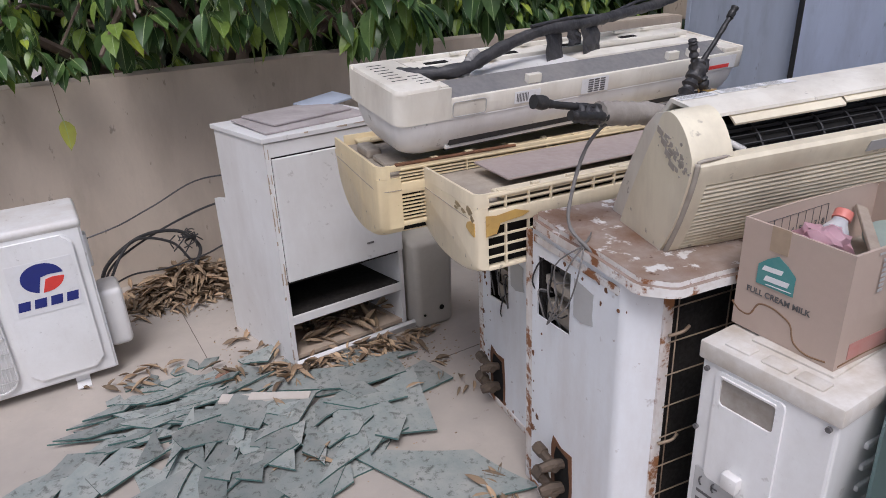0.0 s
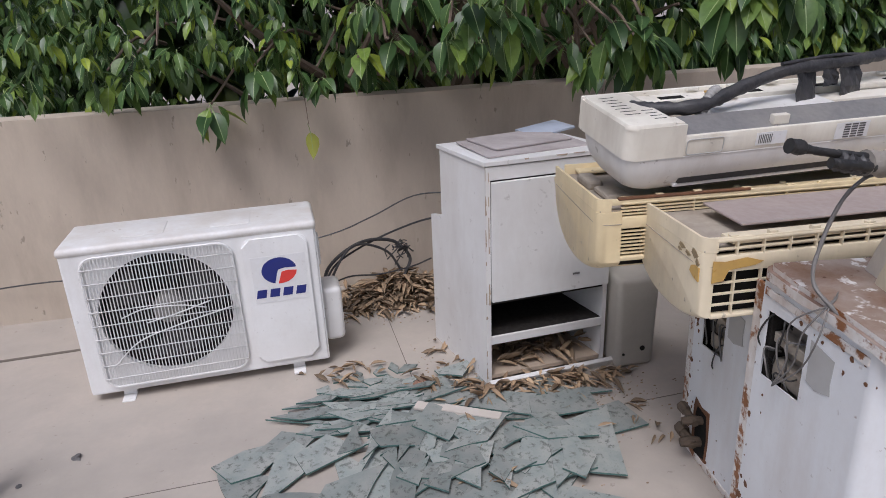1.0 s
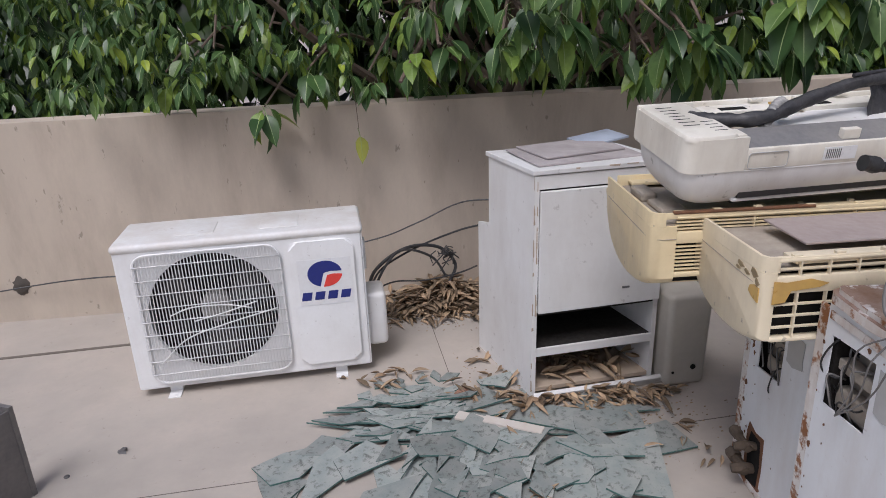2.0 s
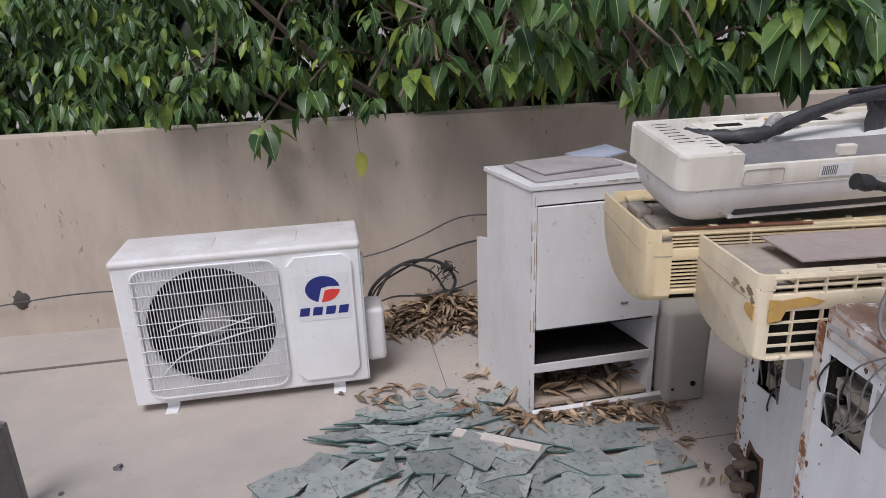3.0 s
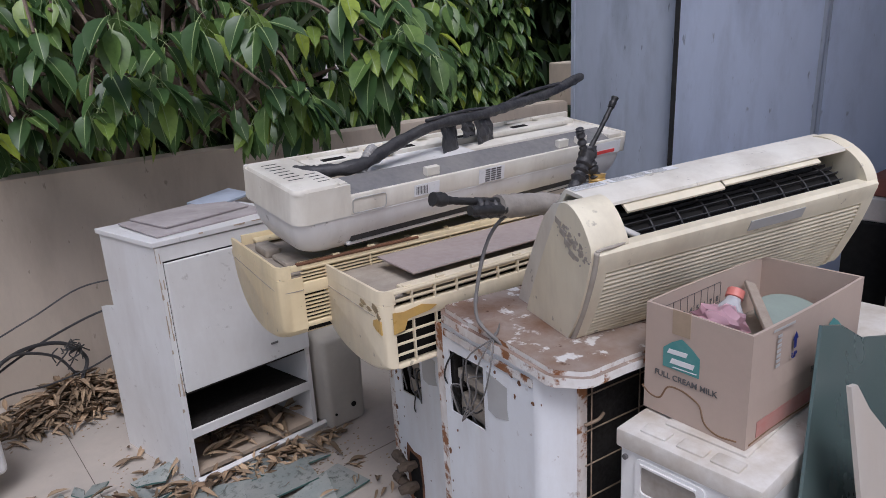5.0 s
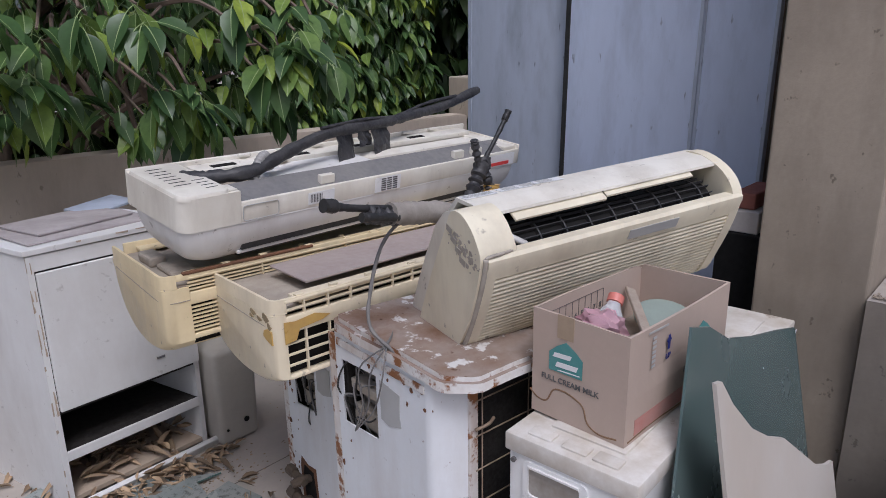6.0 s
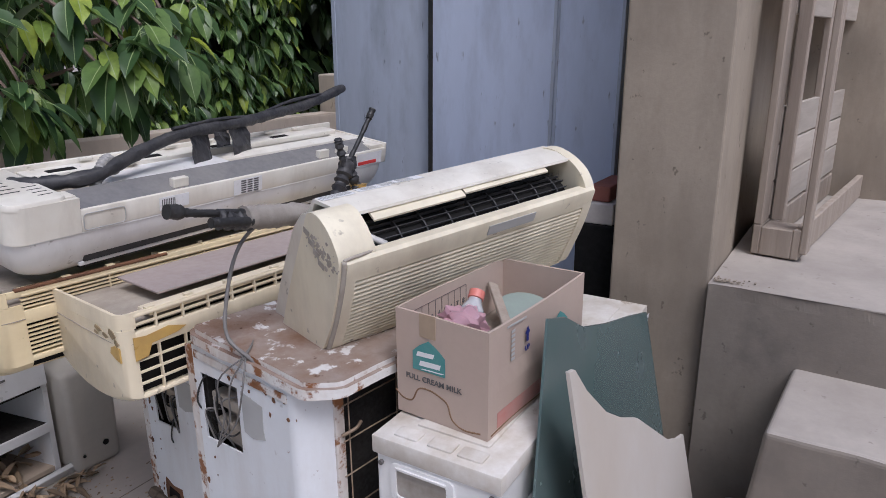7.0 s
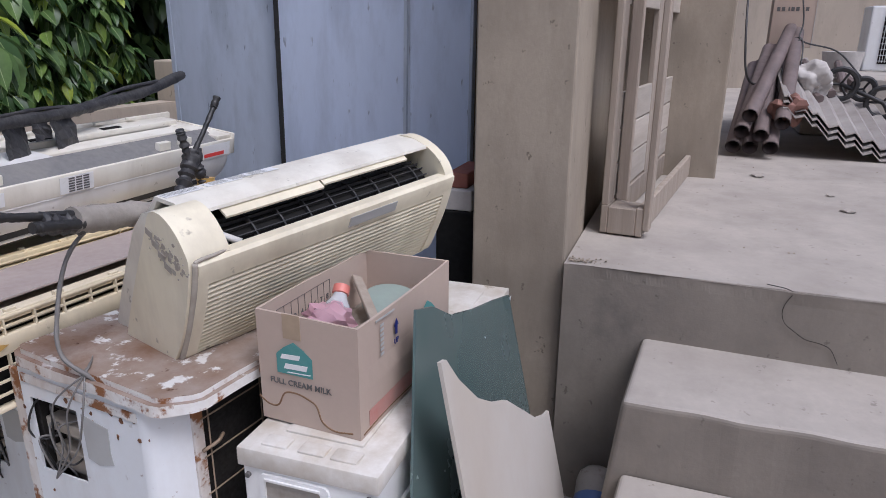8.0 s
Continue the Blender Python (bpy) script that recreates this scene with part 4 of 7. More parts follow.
def yellow_units():
    a = vent_unit(pose(0.724, 1.50, 0.652, 0, 0, -7), 0.97, 0.395, 0.207, [(0.2, 0.207), (0.395, 0.207), (0.394, 0.14), (0.380, 0.085), (0.336, 0.030), (0.265, -0.006), (0.18, -0.018), (0.09, -0.008), (0.02, 0.020), (0.0, 0.038)],
                  M["cream2"], "yellowed indoor air conditioner with narrow louvres under another unit", [(0.052, 0.130, 7), (0.158, 0.192, 3)], [(0.190, 0.198), (0.128, 0.160), (0.040, 0.054)], 0.062, 0.25, 0.03)
    part("broken_rim", boxed(0.05, 0.4, -0.002, 0.010, 0.203, 0.211, bevel=0.003), M["rust"], a, "rust-stained broken rim")
    bm = boxed(0.04, 0.085, 0.20, 0.30, 0.175, 0.202, bevel=0.008)
    box(bm, 0.05, 0.12, 0.08, 0.19, 0.175, 0.192, bevel=0.008)
    pieces("inner_block", bm, M["dust"], a, "dusty broken inner part")
    b = vent_unit(pose(0.822, 1.204, 0.648, 0, 0, -5.5), 1.029, 0.352, 0.196, [(0.2, 0.196), (0.352, 0.196), (0.353, 0.135), (0.338, 0.075), (0.300, 0.026), (0.240, -0.006), (0.165, -0.020), (0.085, -0.018), (0.025, -0.004), (0.0, 0.008)],
                  M["cream"], "cream indoor air conditioner with broken louvres lying on its front", [(0.012, 0.116, 3), (0.153, 0.186, 1)], [(0.184, 0.193), (0.115, 0.154), (0.004, 0.014)], 0.030, 0.062, 0.0)
    bm = bmesh.new()
    flat(bm, [(0.022, 0.094), (0.05, 0.098), (0.06, 0.122), (0.12, 0.128), (0.14, 0.136), (0.10, 0.148), (0.05, 0.142), (0.022, 0.146)], "y", -0.0045)
    flat(bm, [(0.012, 0.094), (0.035, 0.100), (0.05, 0.108), (0.045, 0.122), (0.03, 0.128), (0.012, 0.126)], "x", -0.0018, 0.006)
    part("packing_tape", bm, M["tape_yellow"], b, "torn brown packing tape")
    bm = bmesh.new()
    for y0, z0, w, h in ((0.018, 0.150, 0.03, 0.022), (0.05, 0.142, 0.024, 0.012), (0.075, 0.150, 0.03, 0.014), (0.012, 0.134, 0.016, 0.018), (0.09, 0.140, 0.02, 0.008)):
        flat(bm, [(y0, z0), (y0 + w * 0.5, z0 - h * 0.4), (y0 + w, z0 + h * 0.1), (y0 + w * 0.85, z0 + h * 0.6), (y0 + w * 0.4, z0 + h * 0.45)], "x", -0.0016, 0.006)
    tagged(part("old_tape", bm, M["tape_old"], b, "peeled dirty tape"), kind="stuff")
    ob = part("board", boxed(0, 0.66, 0, 0.165, 0, 0.005, bevel=0.001), M["lino"])
    ob.matrix_basis = pose(0.955, 1.262, 0.840, 1.0, 0.4, -4.0)
    tagged(ob, "thin faded mauve board lying on the cream unit", "board")


def ribbed_unit():
    """Indoor unit resting upside down on the rusted lid: ribbed front, open outlet with its roller."""
    ob = thing("indoor_air_conditioner", pose(1.019, 0.844, 0.777, 0, -3.4, -17.9), "cream indoor air conditioner with ribbed front on the rusted lid", "air conditioner", "discarded indoor units")
    L = 0.708
    cover = [(0.02, 0.0), (0.10, -0.003), (0.163, 0.0), (0.172, 0.012), (0.130, 0.088), (0.080, 0.170), (0.032, 0.245), (0.006, 0.284), (-0.03, 0.287), (-0.064, 0.264), (-0.086, 0.230), (-0.090, 0.206), (-0.072, 0.152), (-0.036, 0.072), (0.008, 0.006)]
    full = [(0.03, -0.004), (0.12, -0.006), (0.222, -0.002), (0.236, 0.012), (0.208, 0.07), (0.158, 0.16), (0.112, 0.24), (0.07, 0.284), (0.025, 0.296), (-0.03, 0.280), (-0.072, 0.25), (-0.092, 0.212), (-0.088, 0.18), (-0.066, 0.12), (-0.034, 0.055), (-0.006, 0.006)]
    bm = bmesh.new()
    prism(bm, [(v.y, v.z) for v in spline([(0, y, z) for y, z in cover + cover[:1]], 3)][:-1], "x", 0.0, 0.020)
    soften(bm, 0.008, 3, 0.9)
    part("end_cap", bm, M["cream_pale"], ob, "smooth cream end cover", smooth=True)
    bm = bmesh.new()
    prism(bm, [(v.y, v.z) for v in spline([(0, y, z) for y, z in ((0.03, 0.24), (0.008, 0.284), (-0.03, 0.2865), (-0.064, 0.2635), (-0.086, 0.230), (-0.091, 0.214))], 4)] + [(-0.05, 0.214), (0.0, 0.222)], "x", 0.012, 0.080)
    soften(bm, 0.005, 3, 0.9)
    part("ear", bm, M["cream_pale"], ob, "curved cream corner beside the outlet", smooth=True)
    bm = bmesh.new()
    prism(bm, [(v.y, v.z) for v in spline([(0, y, z) for y, z in full + full[:1]], 3)][:-1], "x", L - 0.03, L)
    soften(bm, 0.012, 4, 0.9)
    part("end_cap", bm, M["cream_pale"], ob, smooth=True)
    bm = bmesh.new()
    prism(bm, [(0.15, 0.0), (0.232, 0.0), (0.240, 0.012), (0.205, 0.075), (0.155, 0.155), (0.10, 0.235), (0.06, 0.27), (0.02, 0.28), (0.05, 0.20), (0.12, 0.08)], "x", 0.016, 0.05)
    soften(bm, 0.006, 3, 0.6)
    part("back_cover", bm, M["ivory"], ob, "cream rear half of the end", smooth=True)
    # Filler in near-black, so the outlet reads as shaded inside.
    bm = bmesh.new()
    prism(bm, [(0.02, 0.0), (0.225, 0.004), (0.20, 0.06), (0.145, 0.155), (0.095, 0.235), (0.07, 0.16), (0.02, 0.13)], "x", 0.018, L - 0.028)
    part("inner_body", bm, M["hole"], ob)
    bm = bmesh.new()
    prism(bm, [(0.214, 0.06), (0.158, 0.165), (0.112, 0.244), (0.060, 0.294), (0.0, 0.2905), (-0.036, 0.277), (-0.037, 0.271), (0.0, 0.283), (0.055, 0.286), (0.10, 0.234), (0.146, 0.155), (0.204, 0.05)], "x", 0.045, L - 0.01)
    part("back_shell", bm, M["ivory"], ob, "dusty ivory back shell", smooth=True)
    # ribbed front panel with a plain margin beside the end cover
    n = 19
    path = [(-0.081, 0.170), (-0.066, 0.130), (-0.047, 0.090), (-0.026, 0.050), (-0.004, 0.014), (0.012, -0.006)]
    cum = [0.0]
    for a, b in zip(path, path[1:]):
        cum.append(cum[-1] + math.dist(a, b))

    def on_front(s, d):
        i = max(j for j in range(len(path) - 1) if cum[j] <= s + 1e-9)
        u = min(1.0, (s - cum[i]) / (cum[i + 1] - cum[i]))
        return path[i][0] + u * (path[i + 1][0] - path[i][0]) - d * 0.88, path[i][1] + u * (path[i + 1][1] - path[i][1]) - d * 0.47

    pts = []
    for k in range(n):
        for f, d in ((0.0, 0.0005), (0.12, 0.0028), (0.30, 0.0036), (0.50, 0.0028), (0.60, 0.0002), (0.66, -0.0055), (0.92, -0.0055)):
            pts.append(on_front(cum[-1] * (k + f) / n, d))
    bm = bmesh.new()
    prism(bm, pts + [(0.04, 0.0), (-0.02, 0.15)], "x", 0.034, L - 0.012)
    part("front_panel", bm, M["cream_pale"], ob, "ribbed cream front panel")
    bm = bmesh.new()
    prism(bm, [on_front(cum[-1] * k / 10, 0.003) for k in range(11)] + [(0.045, 0.0), (-0.02, 0.15)], "x", 0.013, 0.036)
    soften(bm, 0.006, 3, 0.9)
    part("front_margin", bm, M["cream_pale"], ob, smooth=True)
    bm = bmesh.new()
    prism(bm, [(-0.082, 0.164), (-0.097, 0.196), (-0.0985, 0.206), (-0.092, 0.213), (-0.070, 0.215), (-0.062, 0.20), (-0.060, 0.164)], "x", 0.013, L - 0.004)
    soften(bm, 0.004, 3, 0.5)
    part("front_lip", bm, M["cream_pale"], ob, smooth=True)
    bm = bmesh.new()
    prism(bm, [(-0.0895, 0.174), (-0.0995, 0.196), (-0.090, 0.196), (-0.084, 0.174)], "x", 0.36, 0.50)
    part("display", bm, M["sticker_grey"], ob, "grey display strip")
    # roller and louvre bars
    # The core is near-black for the shade between the blades.
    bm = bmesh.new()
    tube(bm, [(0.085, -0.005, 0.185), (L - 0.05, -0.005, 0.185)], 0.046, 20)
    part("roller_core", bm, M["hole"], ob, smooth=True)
    for k in range(20):
        a = 2 * math.pi * k / 20
        part("roller_blade", boxed(0.085, L - 0.05, -0.0035, 0.0035, 0.0, 0.002, m=Matrix.Translation((0, -0.005 + 0.053 * math.cos(a), 0.185 + 0.053 * math.sin(a))) @ Matrix.Rotation(a, 4, "X")), M["fan"], ob)
    bm = bmesh.new()
    for k in range(9):
        tube(bm, [(0.10 + k * 0.065, -0.005, 0.185), (0.104 + k * 0.065, -0.005, 0.185)], 0.056, 20)
    pieces("roller_ring", bm, M["fan"], ob)
    bm = bmesh.new()
    prism(bm, [(-0.050, 0.258), (-0.030, 0.272), (-0.028, 0.268), (-0.048, 0.254)], "x", 0.11, 0.34)
    prism(bm, [(-0.044, 0.262), (-0.026, 0.275), (-0.024, 0.270), (-0.042, 0.258)], "x", 0.345, 0.60)
    part("vane", bm, M["cream_pale"], ob, "loose outlet vanes")
    bm = bmesh.new()
    tube(bm, [(0.078, -0.03, 0.27), (0.10, -0.04, 0.225), (0.125, -0.06, 0.208)], 0.007, 6)
    part("vane_arm", bm, M["white_plastic"], ob)
    bm = bmesh.new()
    rng = random.Random(5)
    for k in range(3):
        x = 0.05 + k * 0.085
        flat(bm, [(x, 0.03 + 0.004 * k), (x + 0.075, 0.03), (x + 0.075, 0.058), (x, 0.06)], "z", 0.2935 + 0.0)
    ob2 = pieces("label", bm, M["sticker"], ob, "worn white paper label")[0]
    bm = bmesh.new()
    for k in range(14):
        x = 0.054 + k * 0.0048
        flat(bm, [(x, 0.036), (x + 0.0022, 0.036), (x + 0.0022, 0.054), (x, 0.054)], "z", 0.2947, 0.0005)
    for j in range(3):
        for k in range(4):
            flat(bm, [(0.145 + 0.045 * j, 0.035 + 0.006 * k), (0.18 + 0.045 * j, 0.035 + 0.006 * k), (0.18 + 0.045 * j, 0.038 + 0.006 * k), (0.145 + 0.045 * j, 0.038 + 0.006 * k)], "z", 0.2947, 0.0005)
    tagged(part("print", bm, M["sticker_grey"], ob2), kind="stuff")
    # end label and residue
    bm = bmesh.new()
    for k in range(4):
        flat(bm, [(0.006 - 0.014 * k, 0.238 - 0.018 * k), (0.024 - 0.014 * k, 0.246 - 0.018 * k), (0.022 - 0.014 * k, 0.258 - 0.018 * k), (0.002 - 0.014 * k, 0.25 - 0.018 * k)], "x", -0.002)
    part("residue", bm, M["residue"], ob, "grey glue residue")
    bm = bmesh.new()
    tube(bm, spline([(0.010, y, z) for y, z in ((-0.094, 0.212), (-0.089, 0.19), (-0.073, 0.148), (-0.046, 0.09), (-0.020, 0.042), (0.006, 0.0))], 4), 0.0052, 8)
    tube(bm, spline([(0.08, -0.086, 0.215), (0.05, -0.092, 0.2155), (0.022, -0.094, 0.2155), (0.010, -0.092, 0.212)], 4), 0.0035, 6)
    part("seam", bm, M["residue"], ob, "grey gap between end cover and front")
    bm = bmesh.new()
    rng = random.Random(9)
    for k in range(60):
        u = rng.random()
        y, z, s = 0.005 - 0.085 * u + rng.gauss(0, 0.008), 0.235 - 0.045 * u + rng.gauss(0, 0.012), 0.0012 + 0.006 * rng.random() ** 2
        flat(bm, [(y + s * rng.uniform(0.6, 1.3) * math.cos(a), z + s * rng.uniform(0.5, 1.2) * math.sin(a)) for a in (0, 1.1, 2.2, 3.2, 4.3, 5.4)], "x", -0.0012 + 0.00001 * k, 0.0011)
    tagged(part("peeling_patch", bm, M["residue"], ob, "flaking grey patches"), kind="stuff")
    W4 = lambda *ps: [ob.matrix_basis.inverted() @ Vector(q) for q in ps]
    # pipes out of the end, one grey wrapped bundle with black ends
    wrapped_pipe("pipe_insulation", W4((1.17, 0.96, 1.0), (1.12, 0.98, 1.02), (1.04, 0.98, 1.033), (0.965, 0.98, 1.045)), 0.023, M["foam"], ob, "grey foam insulation on the pipes", 12, 0.06)
    wrapped_pipe("tape_end", W4((0.985, 0.98, 1.035), (0.945, 0.98, 1.045), (0.905, 0.98, 1.056)), 0.017, M["tape"], ob, "", 9, 0.25)
    wrapped_pipe("pipe", W4((0.97, 0.98, 1.055), (0.88, 0.98, 1.072), (0.82, 0.98, 1.087)), 0.0075, M["black"], ob, "black copper pipe end")
    wrapped_pipe("flare_nut", W4((0.834, 0.98, 1.084), (0.804, 0.98, 1.091)), 0.0125, M["black"], ob)
    wrapped_pipe("pipe", W4((0.97, 0.965, 1.04), (0.91, 0.96, 1.052), (0.875, 0.96, 1.058)), 0.009, M["black"], ob)
    wrapped_pipe("cable", [(0.02, 0.16, 0.235), (-0.03, 0.16, 0.24), (-0.085, 0.15, 0.20), (-0.125, 0.135, 0.12), (-0.145, 0.11, 0.05), (-0.12, 0.05, 0.006)], 0.0040, M["wire_grey"], ob, "grey cable hanging from the end")


def upright_pipe():
    ob = thing("pipe_stub", pose(1.625, 1.30, 0.868), "bundle of black taped pipes with split ends", "pipe")
    wrapped_pipe("sleeve", [(0.10, 0.03, -0.008), (0.105, 0.03, 0.04), (0.108, 0.032, 0.075)], 0.026, M["tape_yellow"], ob, "brown foam sleeve", 12, 0.1)
    wrapped_pipe("taped_pipe", [(-0.09, 0.02, 0.0), (-0.01, 0.025, 0.055), (0.04, 0.03, 0.115), (0.07, 0.035, 0.16)], 0.021, M["tape"], ob, "", 10, 0.25)
    wrapped_pipe("pipe", [(0.05, 0.03, 0.12), (0.03, 0.03, 0.19), (0.02, 0.03, 0.225)], 0.0115, M["tape"], ob, "", 9, 0.25)
    wrapped_pipe("pipe", [(0.06, 0.035, 0.14), (0.11, 0.03, 0.20), (0.175, 0.03, 0.275)], 0.0075, M["black"], ob)
    wrapped_pipe("pipe", [(0.10, 0.03, 0.06), (0.08, 0.035, 0.12), (0.085, 0.03, 0.165)], 0.015, M["tape"], ob, "", 9, 0.25)
    wrapped_pipe("flare_nut", [(0.17, 0.03, 0.27), (0.19, 0.03, 0.297)], 0.0105, M["black"], ob)


def valves(parent, y, z, x=0.0):
    bm = bmesh.new()
    prism(bm, [(y - 0.036, z - 0.10), (y + 0.050, z - 0.12), (y + 0.053, z + 0.05), (y + 0.046, z + 0.082), (y + 0.01, z + 0.068), (y - 0.034, z + 0.074), (y - 0.04, z - 0.03)], "x", x - 0.0015, x + 0.012)
    rec = part("recess", bm, M["rust"], parent, "rusty valve recess")
    # A near-black patch paints the shaded opening.
    bm = bmesh.new()
    prism(bm, [(y - 0.026, z - 0.09), (y + 0.030, z - 0.10), (y + 0.038, z + 0.03), (y + 0.03, z + 0.06), (y - 0.02, z + 0.055), (y - 0.03, z - 0.02)], "x", x - 0.0025, x + 0.01)
    part("opening", bm, M["hole"], rec, "near-black patch for the shaded opening behind the valves")
    bm = bmesh.new()
    for dz, s in ((0.03, 1.0), (-0.045, 1.2)):
        tube(bm, [(x + 0.0, y, z + dz), (x - 0.035, y + 0.004, z + dz + 0.004), (x - 0.06, y + 0.008, z + dz)], [0.012 * s, 0.015 * s, 0.011 * s], 8)
        tube(bm, [(x - 0.028, y - 0.012, z + dz), (x - 0.03, y + 0.055, z + dz + 0.008)], 0.012 * s, 8)
        tube(bm, [(x - 0.028, y + 0.045, z + dz + 0.006), (x - 0.031, y + 0.075, z + dz + 0.01)], 0.016 * s, 6)
    part("valve", bm, M["brass"], parent, "corroded pipe valves", smooth=True)


def tall_outdoor_unit(m, L, W, H, label, lid, hole, coil, full=True):
    ob = thing("outdoor_air_conditioner", m, label, "air conditioner", "discarded outdoor units")
    wrap, ch = 0.080, 0.052
    hy0, hy1, hz0, hz1 = hole
    t = 0.004
    bm = bmesh.new()
    plate_with_holes(bm, [(ch, 0.0), (W, 0.0), (W, H), (ch, H)], [[(hy0, hz0 + 0.012), (hy1, hz0), (hy1, hz1 - 0.008), (hy0, hz1)]], "x", 0.0, t)
    prism(bm, [(0.0, ch), (0.001, ch - 0.010), (0.007, ch - 0.020), (0.052, 0.005), (0.062, 0.001), (wrap, 0.0), (wrap, t), (0.064, 0.006), (0.055, 0.010), (0.011, ch - 0.017), (t, ch)], "z", 0.0, H)
    part("side_panel", bm, M["white_rust"], ob, "white painted side panel with rust spots", smooth=True)
    bm = boxed(wrap, L, 0.012, 0.02, 0.03, H - 0.01)
    box(bm, 0.01, L - 0.01, W - 0.03, W - 0.01, 0.0, H - 0.02)
    box(bm, L - 0.012, L, 0.0, W, 0.0, H - 0.01)
    pieces("coil", bm, M["dark"], ob, "dark condenser coil")
    bm = boxed(0.05, 0.06, hy0 - 0.05, W - 0.03, hz0 - 0.1, hz1 + 0.05)
    box(bm, 0.02, 0.05, hy0 + 0.01, hy1 - 0.01, hz0 + 0.0, hz0 + 0.045, bevel=0.004)
    box(bm, 0.015, 0.045, hy0 + 0.015, hy1 - 0.01, hz0 + 0.085, hz0 + 0.11, bevel=0.003)
    part("terminal_block", bm, M["dust"], ob, "dusty terminal block")
    part("edge_strip", boxed(0.002, 0.010, W - 0.004, W + 0.034, 0.0, H - 0.012, bevel=0.002), M["lid_rim"], ob, "rust-spotted edge flange")
    part("base_pan", boxed(-0.003, L, ch, W + 0.002, 0.0, 0.022, bevel=0.003), M["lid_rim"], ob, "rusted base pan")
    if coil:
        part("corner_post", boxed(wrap - 0.016, wrap + 0.006, -0.005, 0.012, 0.02, H - 0.004, bevel=0.001), M["lid_rim"], ob)
        for k in range(10):
            z = H - 0.05 - k * 0.077
            bm = bmesh.new()
            tube(bm, spline([(wrap, -0.006, z), (wrap + 0.2, -0.009, z + 0.003), (L - 0.01, -0.006, z)], 3), 0.0017, 5)
            part("guard_wire", bm, M["wire_rust"], ob)
        for x in (wrap + 0.018, wrap + 0.15, wrap + 0.3, wrap + 0.45, wrap + 0.6):
            bm = bmesh.new()
            tube(bm, [(x, -0.004, 0.03), (x, -0.004, H - 0.01)], 0.0017, 5)
            part("guard_wire", bm, M["wire_rust"], ob)
        bm = bmesh.new()
        for z in (H - 0.10, H - 0.36):
            tube(bm, spline([(wrap - 0.005, -0.008, z - 0.01), (wrap + 0.02, -0.02, z), (wrap + 0.04, -0.014, z + 0.004)], 4), 0.0035, 6)
        pieces("hook", bm, M["wire_rust"], ob)
    rng = random.Random(int(H * 1000))
    for k in range(7):
        bm = bmesh.new()
        p = Vector((0.03, rng.uniform(hy0 + 0.01, hy1 - 0.01), rng.uniform(hz0 + 0.03, hz1 - 0.02)))
        pts = [p, p + Vector((-0.03, rng.uniform(-0.03, 0.03), rng.uniform(-0.01, 0.03))), p + Vector((-0.035, rng.uniform(-0.03, 0.07), rng.uniform(-0.08, 0.01))), p + Vector((-0.01, rng.uniform(-0.02, 0.05), -0.10))]
        tube(bm, spline(pts, 5), 0.0022, 5)
        part("wire", bm, M["wire_grey"] if k % 2 else M["black"], ob)
    bm = bmesh.new()
    for k in range(46):
        side = rng.random()
        if side < 0.45:
            y, z = W - rng.random() ** 2 * 0.05, rng.uniform(0.05, H - 0.02)
        elif side < 0.8:
            y, z = rng.uniform(0.02, W), H - 0.02 - rng.random() ** 2 * 0.06
        else:
            y, z = rng.uniform(0.02, W), 0.03 + rng.random() ** 2 * 0.12
        if hy0 - 0.01 < y < hy1 + 0.01 and hz0 - 0.01 < z < hz1 + 0.01:
            continue
        s = 0.0015 + 0.007 * rng.random() ** 2.5
        flat(bm, [(y + s * rng.uniform(0.5, 1.4) * math.cos(a), z + 1.4 * s * rng.uniform(0.5, 1.4) * math.sin(a)) for a in (0, 0.9, 1.8, 2.7, 3.6, 4.5, 5.4)], "x", -0.0012 + 0.00001 * k, 0.0011)
    tagged(part("rust_wear", bm, M["rust"], ob, "flaked rust patches"), kind="stuff")
    valves(ob, 0.222 if full else W * 0.72, 0.155 if full else 0.12)
    bm = bmesh.new()
    g = hy0 - 0.014
    flat(bm, [(g, hz1 - 0.002), (g - 0.07, hz1 - 0.012), (g - 0.068, hz1 - 0.062), (g - 0.072, hz1 - 0.085), (g - 0.03, hz1 - 0.098), (g - 0.002, hz1 - 0.092)], "x", -0.0015)
    part("glue_patch", bm, M["sticker_grey"], ob, "grey glue patch of a lost sticker")
    if lid:
        bm = bmesh.new()
        plan = [(-0.022, 0.022), (-0.016, 0.004), (0.022, -0.030), (0.040, -0.038), (L, -0.038), (L + 0.01, -0.03), (L + 0.01, W + 0.012), (0.0, W + 0.024), (-0.012, W + 0.018), (-0.022, W)]
        prism(bm, plan, "z", H - 0.002, H + 0.027)
        bmesh.ops.bevel(bm, geom=[e for e in bm.edges if all(v.co.z > H + 0.01 for v in e.verts)], offset=0.010, segments=4, affect="EDGES")
        bmesh.ops.triangulate(bm, faces=[f for f in bm.faces if len(f.verts) > 8])
        bmesh.ops.subdivide_edges(bm, edges=[e for e in bm.edges if e.calc_length() > 0.06], cuts=8, use_grid_fill=True)
        bm.normal_update()
        for v in bm.verts:
            q = v.co * 11
            v.co.z += 0.0035 * noise.noise(q)
            if v.co.z < H + 0.010:
                v.co.z += 0.006 * noise.noise(q * 2.3)
        for f in bm.faces:
            f.material_index = 0 if abs(f.normal.z) > 0.75 else 1
        ob2 = part("lid", bm, [M["lid_top"], M["lid_rim"]], ob, "flaking rusted lid", smooth=True)
        ob2.matrix_basis = pose(0, 0, 0.002, 1.2, 1.0, 0)
